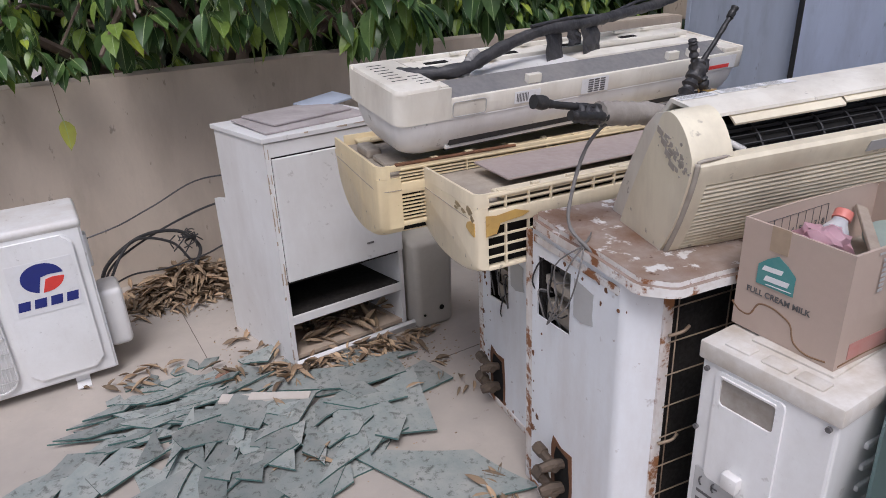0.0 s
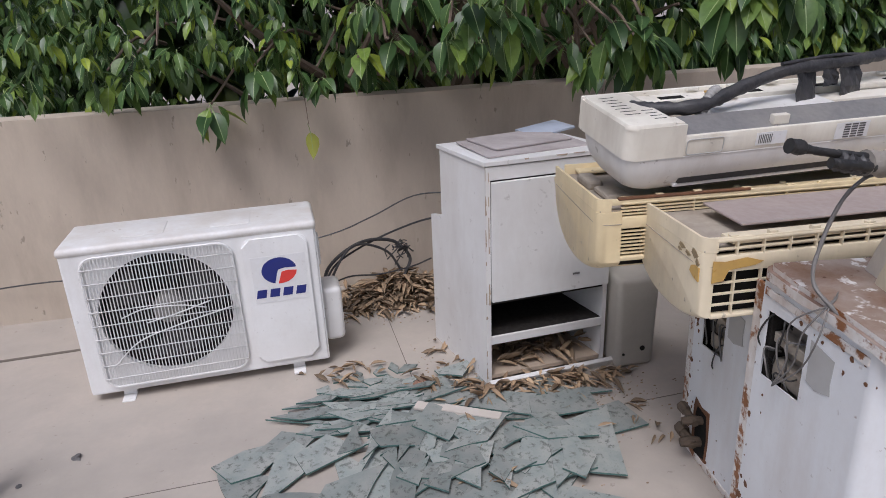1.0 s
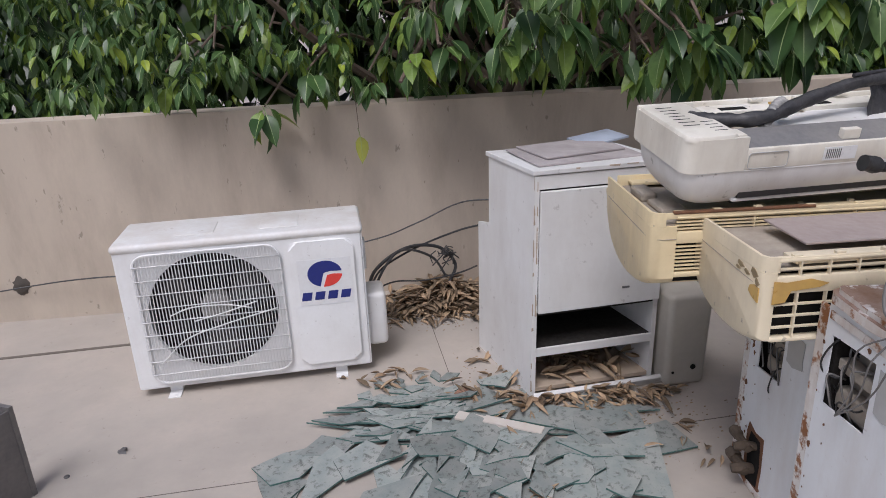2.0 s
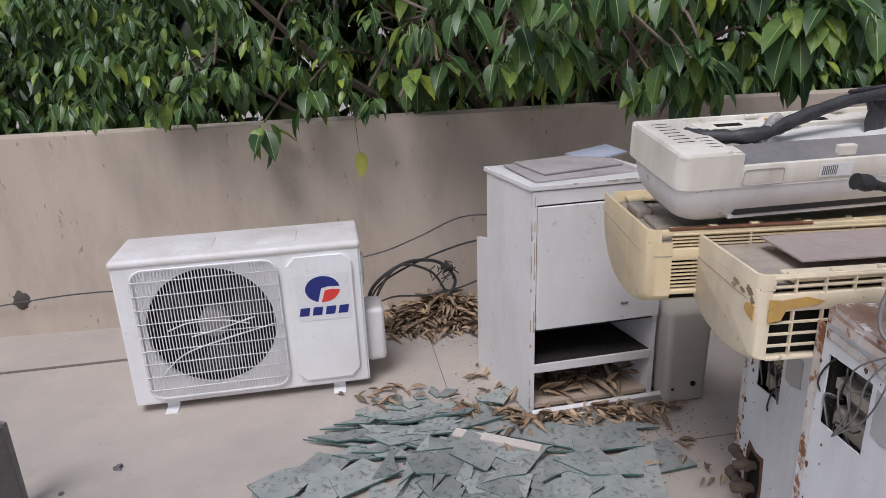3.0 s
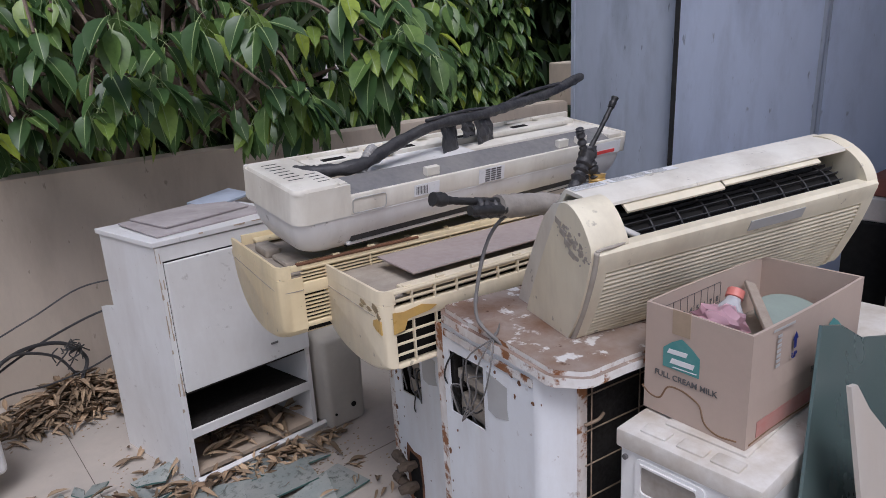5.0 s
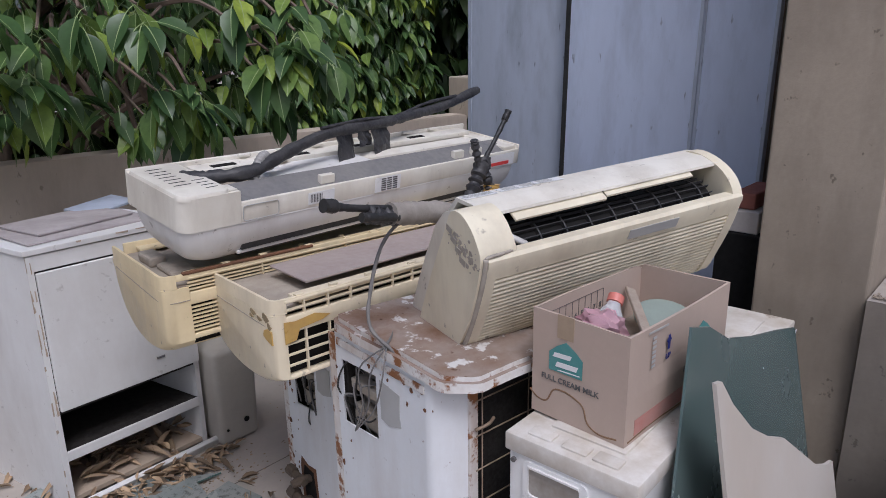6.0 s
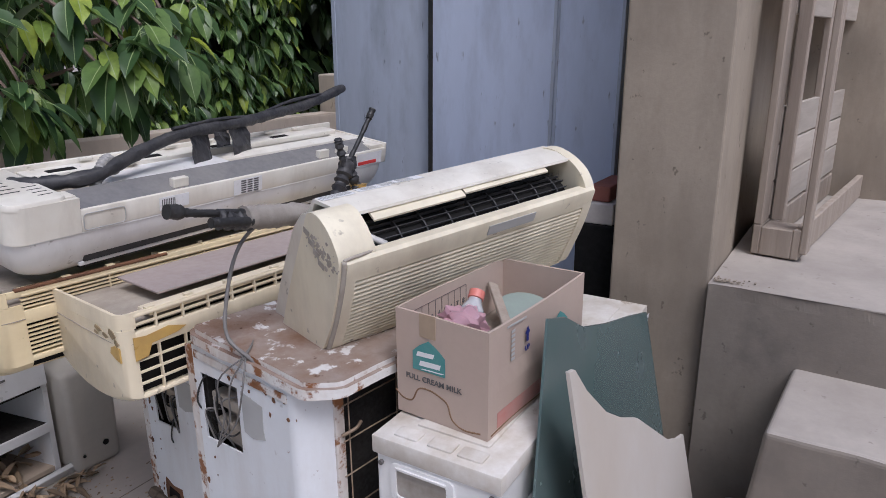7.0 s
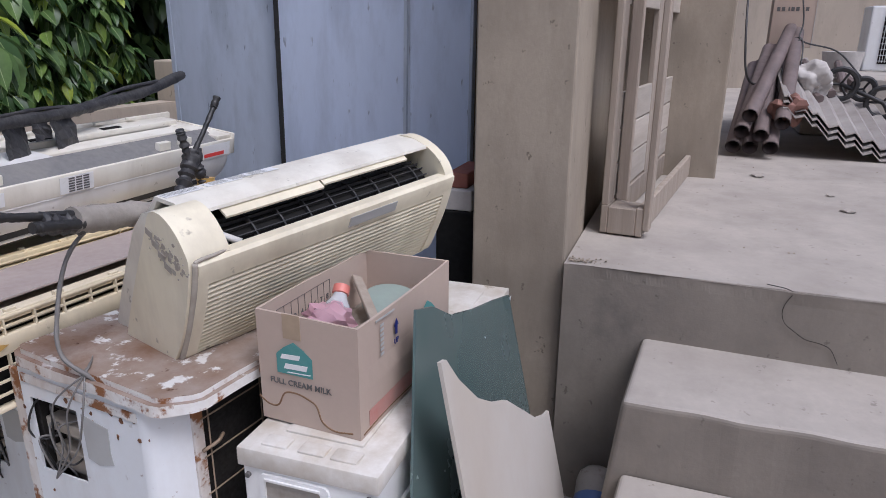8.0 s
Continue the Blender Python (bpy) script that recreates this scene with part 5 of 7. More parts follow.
        part("edge_lip", boxed(-0.003, 0.002, ch, W * 0.98, H - 0.030, H - 0.012, bevel=0.002), M["lid_rim"], ob, "rusted lip under the lid")
        # Near-black bar for the shade under the lid.
        part("gap", boxed(0.004, 0.03, ch + 0.02, W - 0.01, H - 0.012, H + 0.002), M["hole"], ob)
        bm = bmesh.new()
        flat(bm, [(0.02, 0.16), (0.06, 0.15), (0.07, 0.19), (0.03, 0.21)], "z", H + 0.0305)
        part("paper_scrap", bm, M["sticker"], ob)
        for k in range(3):
            bm = bmesh.new()
            tube(bm, spline([(0.02 + 0.02 * k, 0.19 + 0.02 * k, H + 0.03), (0.0, 0.17, H + 0.034), (-0.03, 0.15 + 0.04 * k, H - 0.03), (-0.02, 0.2 + 0.02 * k, H - 0.12), (-0.03, 0.26, H - 0.19)], 5), 0.0018, 5)
            part("wire", bm, M["wire_grey"], ob)
    return ob


# Dust, with the shadow of the grip hollow put into the grey base.
M["grip"] = surface("dusty recess greyed for shade", (0.40, 0.37, 0.33), (0.24, 0.205, 0.165), 0.8, scale=22, amount=0.9)


def small_outdoor_unit():
    L, W, H = 0.87, 0.25, 0.684
    ob = thing("outdoor_air_conditioner", pose(0.967, 0.429, 0, 0, 0, 1.3), "white outdoor air conditioner with dusty top under a carton", "air conditioner", "discarded outdoor units")
    part("body", boxed(0.0, L, 0.0, W, 0.0, H - 0.03, bevel=0.006), M["white_metal"], ob)
    bm = boxed(-0.006, L + 0.006, -0.006, W + 0.006, H - 0.036, H, bevel=0.0035, seg=2)
    box(bm, 0.06, L - 0.05, 0.05, W - 0.05, H - 0.002, H + 0.0045, bevel=0.004)
    for y in (0.04, 0.10, 0.17):
        box(bm, 0.012, 0.045, y, y + 0.05, H - 0.002, H + 0.004, bevel=0.004)
    part("top_panel", bm, surface("dusty white top", (0.72, 0.69, 0.64), (0.46, 0.39, 0.30), 0.6, scale=11, amount=0.95, grain=60, bump=0.1, spots=(0.40, 0.33, 0.25), spot_at=0.63, spot_scale=12), ob, "white top with brown dust", smooth=True)
    # raised plate with the grip recess on the end
    bm = bmesh.new()
    plate_with_holes(bm, rounded(0.085, 0.216, 0.40, H - 0.044, 0.012, 4), [rounded(0.10, 0.205, H - 0.112, H - 0.056, 0.008, 4)], "x", -0.005, 0.001)
    part("end_plate", bm, M["white_metal"], ob, smooth=False)
    part("grip_recess", boxed(-0.0012, -0.0004, 0.099, 0.206, H - 0.113, H - 0.055), M["grip"], ob, "dusty grip plate greyed for recess shade")
    part("grip_lip", boxed(-0.008, -0.003, 0.10, 0.205, H - 0.056, H - 0.051, bevel=0.001), M["white_plastic"], ob)
    part("cable_clip", boxed(-0.025, -0.004, 0.135, 0.17, 0.415, 0.45, bevel=0.006), M["white_plastic"], ob, smooth=True)
    bm = bmesh.new()
    for y, z in ((0.235, H - 0.05), (0.012, H - 0.045), (0.243, 0.50), (0.075, 0.395), (0.06, 0.3)):
        tube(bm, [(-0.004, y, z), (-0.010, y, z)], 0.005, 8)
    pieces("screw", bm, M["print"], ob, smooth=True)
    bm = bmesh.new()
    flat(bm, [(0.15, 0.16), (0.235, 0.16), (0.235, 0.41), (0.15, 0.41)], "x", -0.004)
    lab = part("rating_label", bm, M["sticker_grey"], ob, "faded rating label")
    bm = bmesh.new()
    for y, sgn in ((0.212, 1), (0.185, 1)):
        pts = [(-0.006, y + 0.010 * math.cos(a), 0.385 + 0.012 * math.sin(a)) for a in [radians(-60 + 120 * k / 8) for k in range(9)]]
        tube(bm, pts, 0.0016, 5)
    tube(bm, [(-0.006, 0.182, 0.385), (-0.006, 0.194, 0.385)], 0.0014, 5)
    for k in range(9):
        z = 0.355 - k * 0.02
        flat(bm, [(0.16, z), (0.226, z), (0.226, z + 0.006), (0.16, z + 0.006)], "x", -0.0052)
    tagged(part("print", bm, M["print"], lab), kind="stuff")
    for k in range(9):
        z = H - 0.12 - k * 0.045
        m = Matrix.Translation((0.10, 0, z)) @ Matrix.Rotation(radians(4), 4, "Y")
        bm = bmesh.new()
        box(bm, 0.0, 0.12, -0.007, 0.002, -0.006, 0.006, bevel=0.003, m=m)
        part("louvre", bm, M["white_metal"], ob, smooth=True)
    part("grille", boxed(0.27, L - 0.02, -0.004, 0.0, 0.03, H - 0.05), M["dark"], ob, "black fin coil side")


white_outdoor_unit(), top_unit(), yellow_units(), ribbed_unit(), upright_pipe(), small_outdoor_unit()
tall_outdoor_unit(pose(0.896, 0.785, 0, 0, 0, -7.5), 0.80, 0.373, 0.755, "tall white outdoor air conditioner with rusted lid and torn-out terminal box", True, (0.216, 0.35, 0.538, 0.702), True)
tall_outdoor_unit(pose(1.05, 1.24, 0, 0, 0, -6.5), 0.80, 0.345, 0.632, "white outdoor air conditioner with open terminal box under the cream units", False, (0.185, 0.297, 0.378, 0.56), False, full=False)


# ---- loose things ----
M["glass_dusty"] = surface("dusty greenish broken glass", (0.215, 0.25, 0.235), (0.35, 0.345, 0.315), 0.36, scale=9, amount=0.9, grain=90, bump=0.10, vary=0.26, spots=(0.115, 0.125, 0.11), spot_at=0.55, edge=0.10, spot_scale=48)
M["dead_leaf"] = surface("dry brown leaves", (0.36, 0.265, 0.165), (0.18, 0.115, 0.07), 0.8, scale=9, amount=0.7, grain=60, bump=0.1, vary=0.55, island=True)
M["board_white"] = surface("dirty white board", (0.58, 0.54, 0.49), (0.47, 0.40, 0.32), 0.6, scale=3, amount=0.7, grain=60, bump=0.06, stretch=(1, 1, 0.5))
M["teal"] = surface("teal print", (0.07, 0.26, 0.25), (0.16, 0.32, 0.30), 0.8, scale=20, bump=0)
M["pink_print"] = surface("faded red print", (0.52, 0.22, 0.19), (0.48, 0.32, 0.27), 0.8, scale=12, amount=0.7, bump=0)
M["stain"] = surface("brown water stain", (0.20, 0.11, 0.055), (0.30, 0.19, 0.11), 0.85, scale=20, amount=0.7, bump=0)
M["pvc"] = surface("dirty pvc pipe", (0.20, 0.155, 0.145), (0.10, 0.078, 0.072), 0.6, scale=9, amount=0.8, bump=0.1)
M["sheet"] = surface("old corrugated sheet", (0.40, 0.37, 0.345), (0.22, 0.19, 0.17), 0.7, scale=5, amount=0.7, bump=0.15)
M["brick_red"] = surface("red brick", (0.30, 0.11, 0.08), (0.22, 0.09, 0.07), 0.9, scale=20, bump=0.3)
M["cloth"] = surface("white cloth", (0.55, 0.52, 0.49), (0.32, 0.29, 0.27), 0.9, scale=12, bump=0.2)
M["foam_yellow"] = surface("yellow foam", (0.55, 0.42, 0.17), (0.20, 0.12, 0.06), 0.9, scale=22, amount=0.9, grain=60, bump=0.6)
M["steel"] = surface("grey sheet steel", (0.17, 0.16, 0.16), (0.27, 0.25, 0.23), 0.5, metal=0.4, scale=8, bump=0.1)


def clear(name, colour, rough, trans):
    m = bpy.data.materials.new(name)
    m.use_nodes = True
    nt = m.node_tree
    b = nt.nodes["Principled BSDF"]
    tc = nt.nodes.new("ShaderNodeTexCoord")
    n = noise_tex(nt, tc.outputs["Object"], 7, 6)
    nt.links.new(mix(nt, ramp(nt, n, [(0.4, G3(0)), (0.75, G3(0.5))]), colour, tuple(0.5 * c + 0.12 for c in colour)), b.inputs["Base Color"])
    nt.links.new(ramp(nt, n, [(0.4, G3(rough)), (0.8, G3(min(1, rough + 0.3)))]), b.inputs["Roughness"])
    b.inputs["Transmission Weight"].default_value = trans
    b.inputs["IOR"].default_value = 1.45
    return m


M["glass_sheet"] = clear("dusty green glass sheet", (0.15, 0.215, 0.205), 0.10, 0.4)
M["bottle"] = clear("clear plastic", (0.85, 0.86, 0.87), 0.12, 0.5)
M["pink_bag"] = clear("pink plastic bag", (0.90, 0.55, 0.62), 0.3, 0.55)


def writing(name, text, size, m, material, parent, label=""):
    cu = bpy.data.curves.new("text", "FONT")
    cu.body, cu.size, cu.extrude, cu.offset = text, size, 0.0004, 0.0002
    cu.align_x = "CENTER"
    ob = bpy.data.objects.new("text", cu)
    me = bpy.data.meshes.new_from_object(ob)
    bpy.data.objects.remove(ob)
    me.materials.clear()
    me.materials.append(material)
    me.name = name
    out = new(name, me)
    out.parent = parent
    out.matrix_basis = m
    if label:
        out["label"] = label
    return out


M["board_old"] = surface("weathered grey board", (0.47, 0.43, 0.42), (0.27, 0.235, 0.225), 0.8, scale=7, amount=0.9, grain=50, bump=0.25, spots=(0.22, 0.185, 0.17), spot_at=0.62, edge=0.08, spot_scale=10)
# Shelf colour carries the deep shade of the open compartment.
M["shelf_dark"] = surface("shade-dark shelf board", (0.020, 0.018, 0.016), (0.045, 0.04, 0.035), 0.85, scale=8, spec=0.2)
M["glass_edge"] = surface("dark green glass edge", (0.075, 0.15, 0.135), (0.13, 0.19, 0.17), 0.2, scale=20, bump=0)


# ---- cabinet ----
def cabinet():
    L, H, T = 0.475, 0.822, 0.016
    ob = thing("cabinet", pose(0.607, 2.10, 0, 0, 0, 2.0), "worn white laminate cabinet with shut flap and open lower shelves", "cabinet")

    def lean(bm):
        for v in bm.verts:
            v.co.x -= 0.17 * max(0.0, v.co.y) - 0.012 * v.co.z
        return bm

    bm = bmesh.new()
    prism(bm, [(0.0, 0.0), (0.0, H), (0.335, H), (0.335, 0.565), (0.43, 0.545), (0.43, 0.0)], "x", 0.0, T)
    part("side_panel", lean(bm), M["laminate"], ob)
    bm = bmesh.new()
    prism(bm, [(0.0, 0.0), (0.0, H), (0.335, H), (0.335, 0.0)], "x", L - T, L)
    part("side_panel", lean(bm), M["laminate"], ob)
    # Back panel in near-black, the compartment's shade as colour.
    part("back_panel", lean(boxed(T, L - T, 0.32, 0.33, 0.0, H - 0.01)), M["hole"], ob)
    part("top_board", lean(boxed(-0.006, L + 0.006, -0.008, 0.35, H, H + 0.016, bevel=0.002)), M["laminate"], ob, "chipped top board")
    part("top_rail", lean(boxed(T, L - T, -0.003, 0.016, H - 0.05, H - 0.003, bevel=0.002)), M["laminate"], ob)
    door = part("door", lean(boxed(T + 0.004, L - T + 0.012, -0.016, 0.0, 0.335, H - 0.054, bevel=0.002)), M["laminate"], ob, "shut white flap door")
    # Near-black strips paint the shaded gaps round the door.
    part("gap", lean(boxed(T + 0.0015, T + 0.0045, -0.004, 0.001, 0.335, H - 0.05)), M["hole"], ob)
    part("gap", lean(boxed(T, L - T, -0.004, 0.001, H - 0.0545, H - 0.0505)), M["hole"], ob)
    part("lock", lean(boxed(0.325, 0.352, -0.019, -0.015, 0.395, 0.402, bevel=0.001)), M["print"], door)
    part("hinge_strip", lean(boxed(0.0, T + 0.002, -0.006, 0.001, 0.0, H - 0.004, bevel=0.001)), M["laminate"], ob)
    # The two upper shelves are coloured as if in deep shade.
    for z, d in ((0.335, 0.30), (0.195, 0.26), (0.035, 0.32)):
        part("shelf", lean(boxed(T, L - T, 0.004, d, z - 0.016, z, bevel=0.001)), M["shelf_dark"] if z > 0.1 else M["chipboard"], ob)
    part("shelf_edge", lean(boxed(T, L - T, -0.004, 0.004, 0.163, 0.196, bevel=0.002)), M["laminate"], ob)
    # laminate flaked off along the edges
    rng = random.Random(8)

    def flaked(along, fixed, lo, hi, name):
        bm = bmesh.new()
        a = lo
        while a < hi:
            n = rng.uniform(0.006, 0.05)
            b = min(hi, a + n)
            w = rng.uniform(0.0012, 0.007) if rng.random() < 0.5 else 0.0
            if w:
                x, z = fixed
                if along == "z":
                    prism(bm, [(x, a), (x + w, a + 0.003), (x + w * rng.uniform(0.4, 1.2), b), (x, b)], "y", -0.0075, -0.005)
                else:
                    prism(bm, [(a, z), (b, z), (b - 0.002, z - w), (a + 0.003, z - w * rng.uniform(0.4, 1.2))], "y", -0.0095, -0.007)
            a = b
        tagged(part(name, lean(bm), M["chipboard"], ob, "brown chipboard bared along the edge"), kind="stuff")

    flaked("z", (-0.0005, 0), 0.0, H, "worn_edge")
    flaked("z", (T - 0.006, 0), 0.30, H - 0.02, "worn_edge")
    flaked("x", (0, H + 0.0155), 0.0, L, "worn_edge")
    ob2 = part("plinth_board", boxed(0.0, 0.50, -0.03, -0.012, 0.0, 0.05, bevel=0.003), M["laminate"])
    ob2.matrix_basis = pose(0.607, 2.10, 0, 28, 0, 2.5)
    tagged(ob2, "loose plinth board lying in front of the cabinet", "board")
    for x0, x1, y0, y1, z, rz, mat in ((0.0, 0.40, 0.0, 0.27, 0.840, 8, "board_old"), (0.05, 0.37, 0.06, 0.27, 0.849, 14, "board_old")):
        o = part("board", boxed(0, x1 - x0, 0, y1 - y0, 0, 0.006, bevel=0.001), M[mat])
        o.matrix_basis = pose(0.64 + x0, 2.13 + y0, z, 1.0, 0.5, rz)
        tagged(o, "warped laminate board lying on the cabinet", "board")
    o = part("board", boxed(0, 0.2, 0, 0.12, 0, 0.008, bevel=0.001), M["panel_dark"])
    o.matrix_basis = pose(0.90, 2.36, 0.842, 5, -3, 20)
    tagged(o, "small blue grey board on the cabinet", "board")


def pedestal():
    ob = thing("plastic_box", pose(1.10, 2.045, 0), "tall beige plastic box with screw holes standing on the floor", "plastic box")
    bm = boxed(0.0, 0.155, 0.0, 0.19, 0.0, 0.36, bevel=0.022, seg=4)
    for v in bm.verts:
        k = v.co.z / 0.36
        v.co.x = 0.0775 + (v.co.x - 0.0775) * (1.0 + 0.10 * k) + 0.012 * k
        v.co.y += 0.01 * k
    part("body", bm, M["cream_dull"], ob, smooth=True)
    # Discs coloured near-black as the shade in the screw holes.
    bm = bmesh.new()
    tube(bm, [(0.105, 0.002, 0.075), (0.105, -0.0015, 0.075)], 0.010, 14)
    tube(bm, [(0.028, 0.002, 0.06), (0.028, -0.0015, 0.06)], 0.005, 10)
    pieces("screw_hole", bm, M["hole"], ob)


M["cream_dull"] = surface("dull beige plastic", (0.50, 0.465, 0.40), (0.38, 0.345, 0.29), 0.55, scale=5, amount=0.6, bump=0.04)


# ---- carton with rubbish ----
def carton():
    L, W, H, t = 0.385, 0.20, 0.206, 0.005
    ob = thing("carton", pose(1.036, 0.490, 0.689, 0, 0, -2.9), "open cardboard milk carton filled with plastic rubbish", "carton")

    def sag(bm):
        for v in bm.verts:
            if v.co.z > H * 0.6:
                u = v.co.x / L
                if v.co.y < W * 0.5:
                    v.co.y += 0.004 * math.sin(math.pi * u)
                    v.co.z -= 0.012 * math.sin(math.pi * u)
                v.co.z += 0.004 * math.sin(9 * v.co.x + 5 * v.co.y)
        return bm

    def wall(x0, x1, y0, y1, cuts):
        bm = bmesh.new()
        ax = "x" if x1 - x0 > y1 - y0 else "y"
        box(bm, x0, x1, y0, y1, 0, H)
        es = [e for e in bm.edges if abs((e.verts[0].co - e.verts[1].co)["xy".index(ax)]) > 0.1]
        bmesh.ops.subdivide_edges(bm, edges=es, cuts=cuts, use_grid_fill=True)
        es = [e for e in bm.edges if abs((e.verts[0].co - e.verts[1].co).z) > 0.1]
        bmesh.ops.subdivide_edges(bm, edges=es, cuts=4, use_grid_fill=True)
        return sag(bm)

    for a in ((0, L, 0, t), (0, L, W - t, W)):
        part("side", wall(*a, 10), M["carton"], ob)
    for a in ((0, t, t, W - t), (L - t, L, t, W - t)):
        part("side", wall(*a, 6), M["carton"], ob)
    part("bottom", boxed(t, L - t, t, W - t, 0, t), M["carton"], ob)
    # end face print (seen from -x, so y runs to the left)
    E = lambda y, z, s=-0.0012: Matrix(((0, 0, -1, s), (-1, 0, 0, y), (0, 1, 0, z), (0, 0, 0, 1)))
    S = lambda x, z, s=-0.0012: Matrix(((1, 0, 0, x), (0, 0, -1, s), (0, 1, 0, z), (0, 0, 0, 1)))
    house = [(-0.036, 0.0), (0.036, 0.0), (0.036, 0.036), (0.02, 0.05), (0.0, 0.062), (-0.02, 0.05), (-0.036, 0.036)]
    script = [(-0.028, 0.028, 0.038, 0.011), (-0.022, 0.010, 0.046, 0.012), (-0.018, 0.003, 0.048, 0.004)]
    for m in (E(0.125, 0.098), S(0.27, 0.095)):
        bm = bmesh.new()
        flat(bm, house, "z", 0.0, 0.0006)
        o = part("emblem", bm, M["teal"], ob, "teal house-shaped emblem")
        o.matrix_basis = m
        bm = bmesh.new()
        for x, z, w, h in script:
            flat(bm, [(x, z), (x + w, z + 0.002), (x + w + 0.003, z + h), (x + 0.004, z + h - 0.002)], "z", 0.0006, 0.0005)
        o2 = part("script", bm, M["sticker"], o, "white lettering bars")
    writing("lettering", "FULL CREAM MILK", 0.0152, E(0.116, 0.076), M["print"], ob, "dark printed words")
    writing("lettering", "FULL CREAM MILK", 0.0152, S(0.265, 0.072), M["print"], ob)
    writing("lettering", "UP", 0.015, S(0.135, 0.125), M["logo_blue"], ob)
    bm = bmesh.new()
    flat(bm, [(-0.004, 0.0), (0.004, 0.0), (0.004, 0.016), (0.009, 0.016), (0.0, 0.03), (-0.009, 0.016), (-0.004, 0.016)], "z", 0, 0.0006)
    o = part("arrow", bm, M["logo_blue"], ob)
    o.matrix_basis = S(0.135, 0.143)
    bm = bmesh.new()
    for k in range(7):
        flat(bm, [(0.075, 0.125 + k * 0.009), (0.088, 0.125 + k * 0.009), (0.088, 0.130 + k * 0.009), (0.075, 0.130 + k * 0.009)], "y", -0.0012, 0.0006)
    flat(bm, [(0.06, 0.193), (0.13, 0.190), (0.13, 0.194), (0.06, 0.197)], "y", -0.0008, 0.0006)
    part("small_print", bm, M["sticker_grey"], ob)
    bm = bmesh.new()
    flat(bm, [(0.03, 0.012), (0.37, 0.012), (0.37, 0.042), (0.03, 0.042)], "y", -0.0012, 0.0006)
    part("band", bm, M["pink_print"], ob, "faded red printed band")
    bm = bmesh.new()
    tube(bm, spline([(0.0011, 0.205, 0.042), (0.0011, 0.185, 0.03), (0.0011, 0.165, 0.032), (0.0011, 0.15, 0.058), (0.0011, 0.125, 0.062), (0.0011, 0.10, 0.055), (0.0011, 0.085, 0.045), (0.0011, 0.075, 0.018), (0.0011, 0.05, 0.006), (0.0011, 0.015, 0.01)], 5), 0.0022, 4)
    tube(bm, spline([(0.01, 0.0011, 0.006), (0.1, 0.0011, 0.010), (0.2, 0.0011, 0.006), (0.30, 0.0011, 0.010), (0.37, 0.0011, 0.006)], 5), 0.0022, 4)
    part("stain_edge", bm, M["stain"], ob, "brown tide line of a stain")
    bm = bmesh.new()
    box(bm, -0.0012, 0.0, 0.11, 0.145, 0.165, 0.21)
    part("tape_mark", bm, surface("brown tape mark", (0.42, 0.32, 0.22), rough=0.5), ob)
    # counting table printed inside the far wall
    bm = bmesh.new()
    y = W - t - 0.0012
    for k in range(9):
        box(bm, 0.05 + k * 0.022, 0.0508 + k * 0.022, y, y + 0.0008, 0.145, 0.187)
    for z in (0.145, 0.187):
        box(bm, 0.05, 0.226, y, y + 0.0008, z, z + 0.0008)
    part("table_print", bm, M["print"], ob)
    for k in range(8):
        writing("digit", str(k + 1), 0.016, S(0.061 + k * 0.022, 0.150, y - 0.0004), M["print"], ob)
    # contents
    P = pose(1.036, 0.490, 0.689, 0, 0, -2.9)
    b = thing("plastic_bottle", P @ pose(0.12, 0.09, 0.0), "clear plastic bottle with pink cap in the carton", "bottle")
    prof = [(0.034, 0.0), (0.036, 0.02), (0.036, 0.10), (0.033, 0.12), (0.024, 0.145), (0.014, 0.165), (0.013, 0.178)]
    m = pose(-0.075, 0.01, 0.09, 0, 46, 12) @ Matrix.Scale(0.86, 4)
    bm = bmesh.new()
    tube(bm, [m @ Vector((0, 0, z)) for r, z in prof], [r for r, z in prof], 16)
    part("body", bm, M["bottle"], b, smooth=True)
    bm = bmesh.new()
    tube(bm, [m @ Vector((0, 0, z)) for z in (0.172, 0.174, 0.192, 0.194)], [0.013, 0.016, 0.016, 0.013], 16)
    part("cap", bm, surface("faded pink cap", (0.72, 0.23, 0.18), rough=0.45, bump=0), b, "pink screw cap", smooth=True)
    rng = random.Random(3)
    bm = bmesh.new()
    bmesh.ops.create_icosphere(bm, subdivisions=3, radius=0.05)
    for v in bm.verts:
        v.co *= 0.8 + 0.5 * noise.noise(v.co * 38)
        v.co.z *= 0.7
    o = part("plastic_bag", bm, M["pink_bag"], smooth=True)
    o.matrix_basis = P @ pose(0.09, 0.11, 0.172, 10, 20, 0)
    tagged(o, "crumpled pink plastic bag in the carton", "plastic bag")
    o = part("wooden_strip", boxed(0, 0.20, 0, 0.022, 0, 0.008, bevel=0.002), M["wood"])
    o.matrix_basis = P @ pose(0.17, 0.05, 0.135, 20, -6, 40)
    tagged(o, "short grey wooden strip in the carton", "wood strip")
    bm = bmesh.new()
    tube(bm, [(0, 0, 0), (0, 0, 0.006), (0, 0, 0.012)], [0.06, 0.066, 0.05], 24)
    o = part("plastic_plate", bm, surface("pale green plastic", (0.30, 0.36, 0.32), rough=0.5), smooth=True)
    o.matrix_basis = P @ pose(0.29, 0.085, 0.125, 14, -10, 0)
    tagged(o, "pale green plastic lid in the carton", "plastic lid")
    o = part("rubbish", boxed(t, L - t, t, W - t, t, 0.10, bevel=0.02, seg=2), M["dust"])
    o.matrix_basis = P
    tagged(o, "dusty rubbish filling the bottom of the carton", "rubbish")


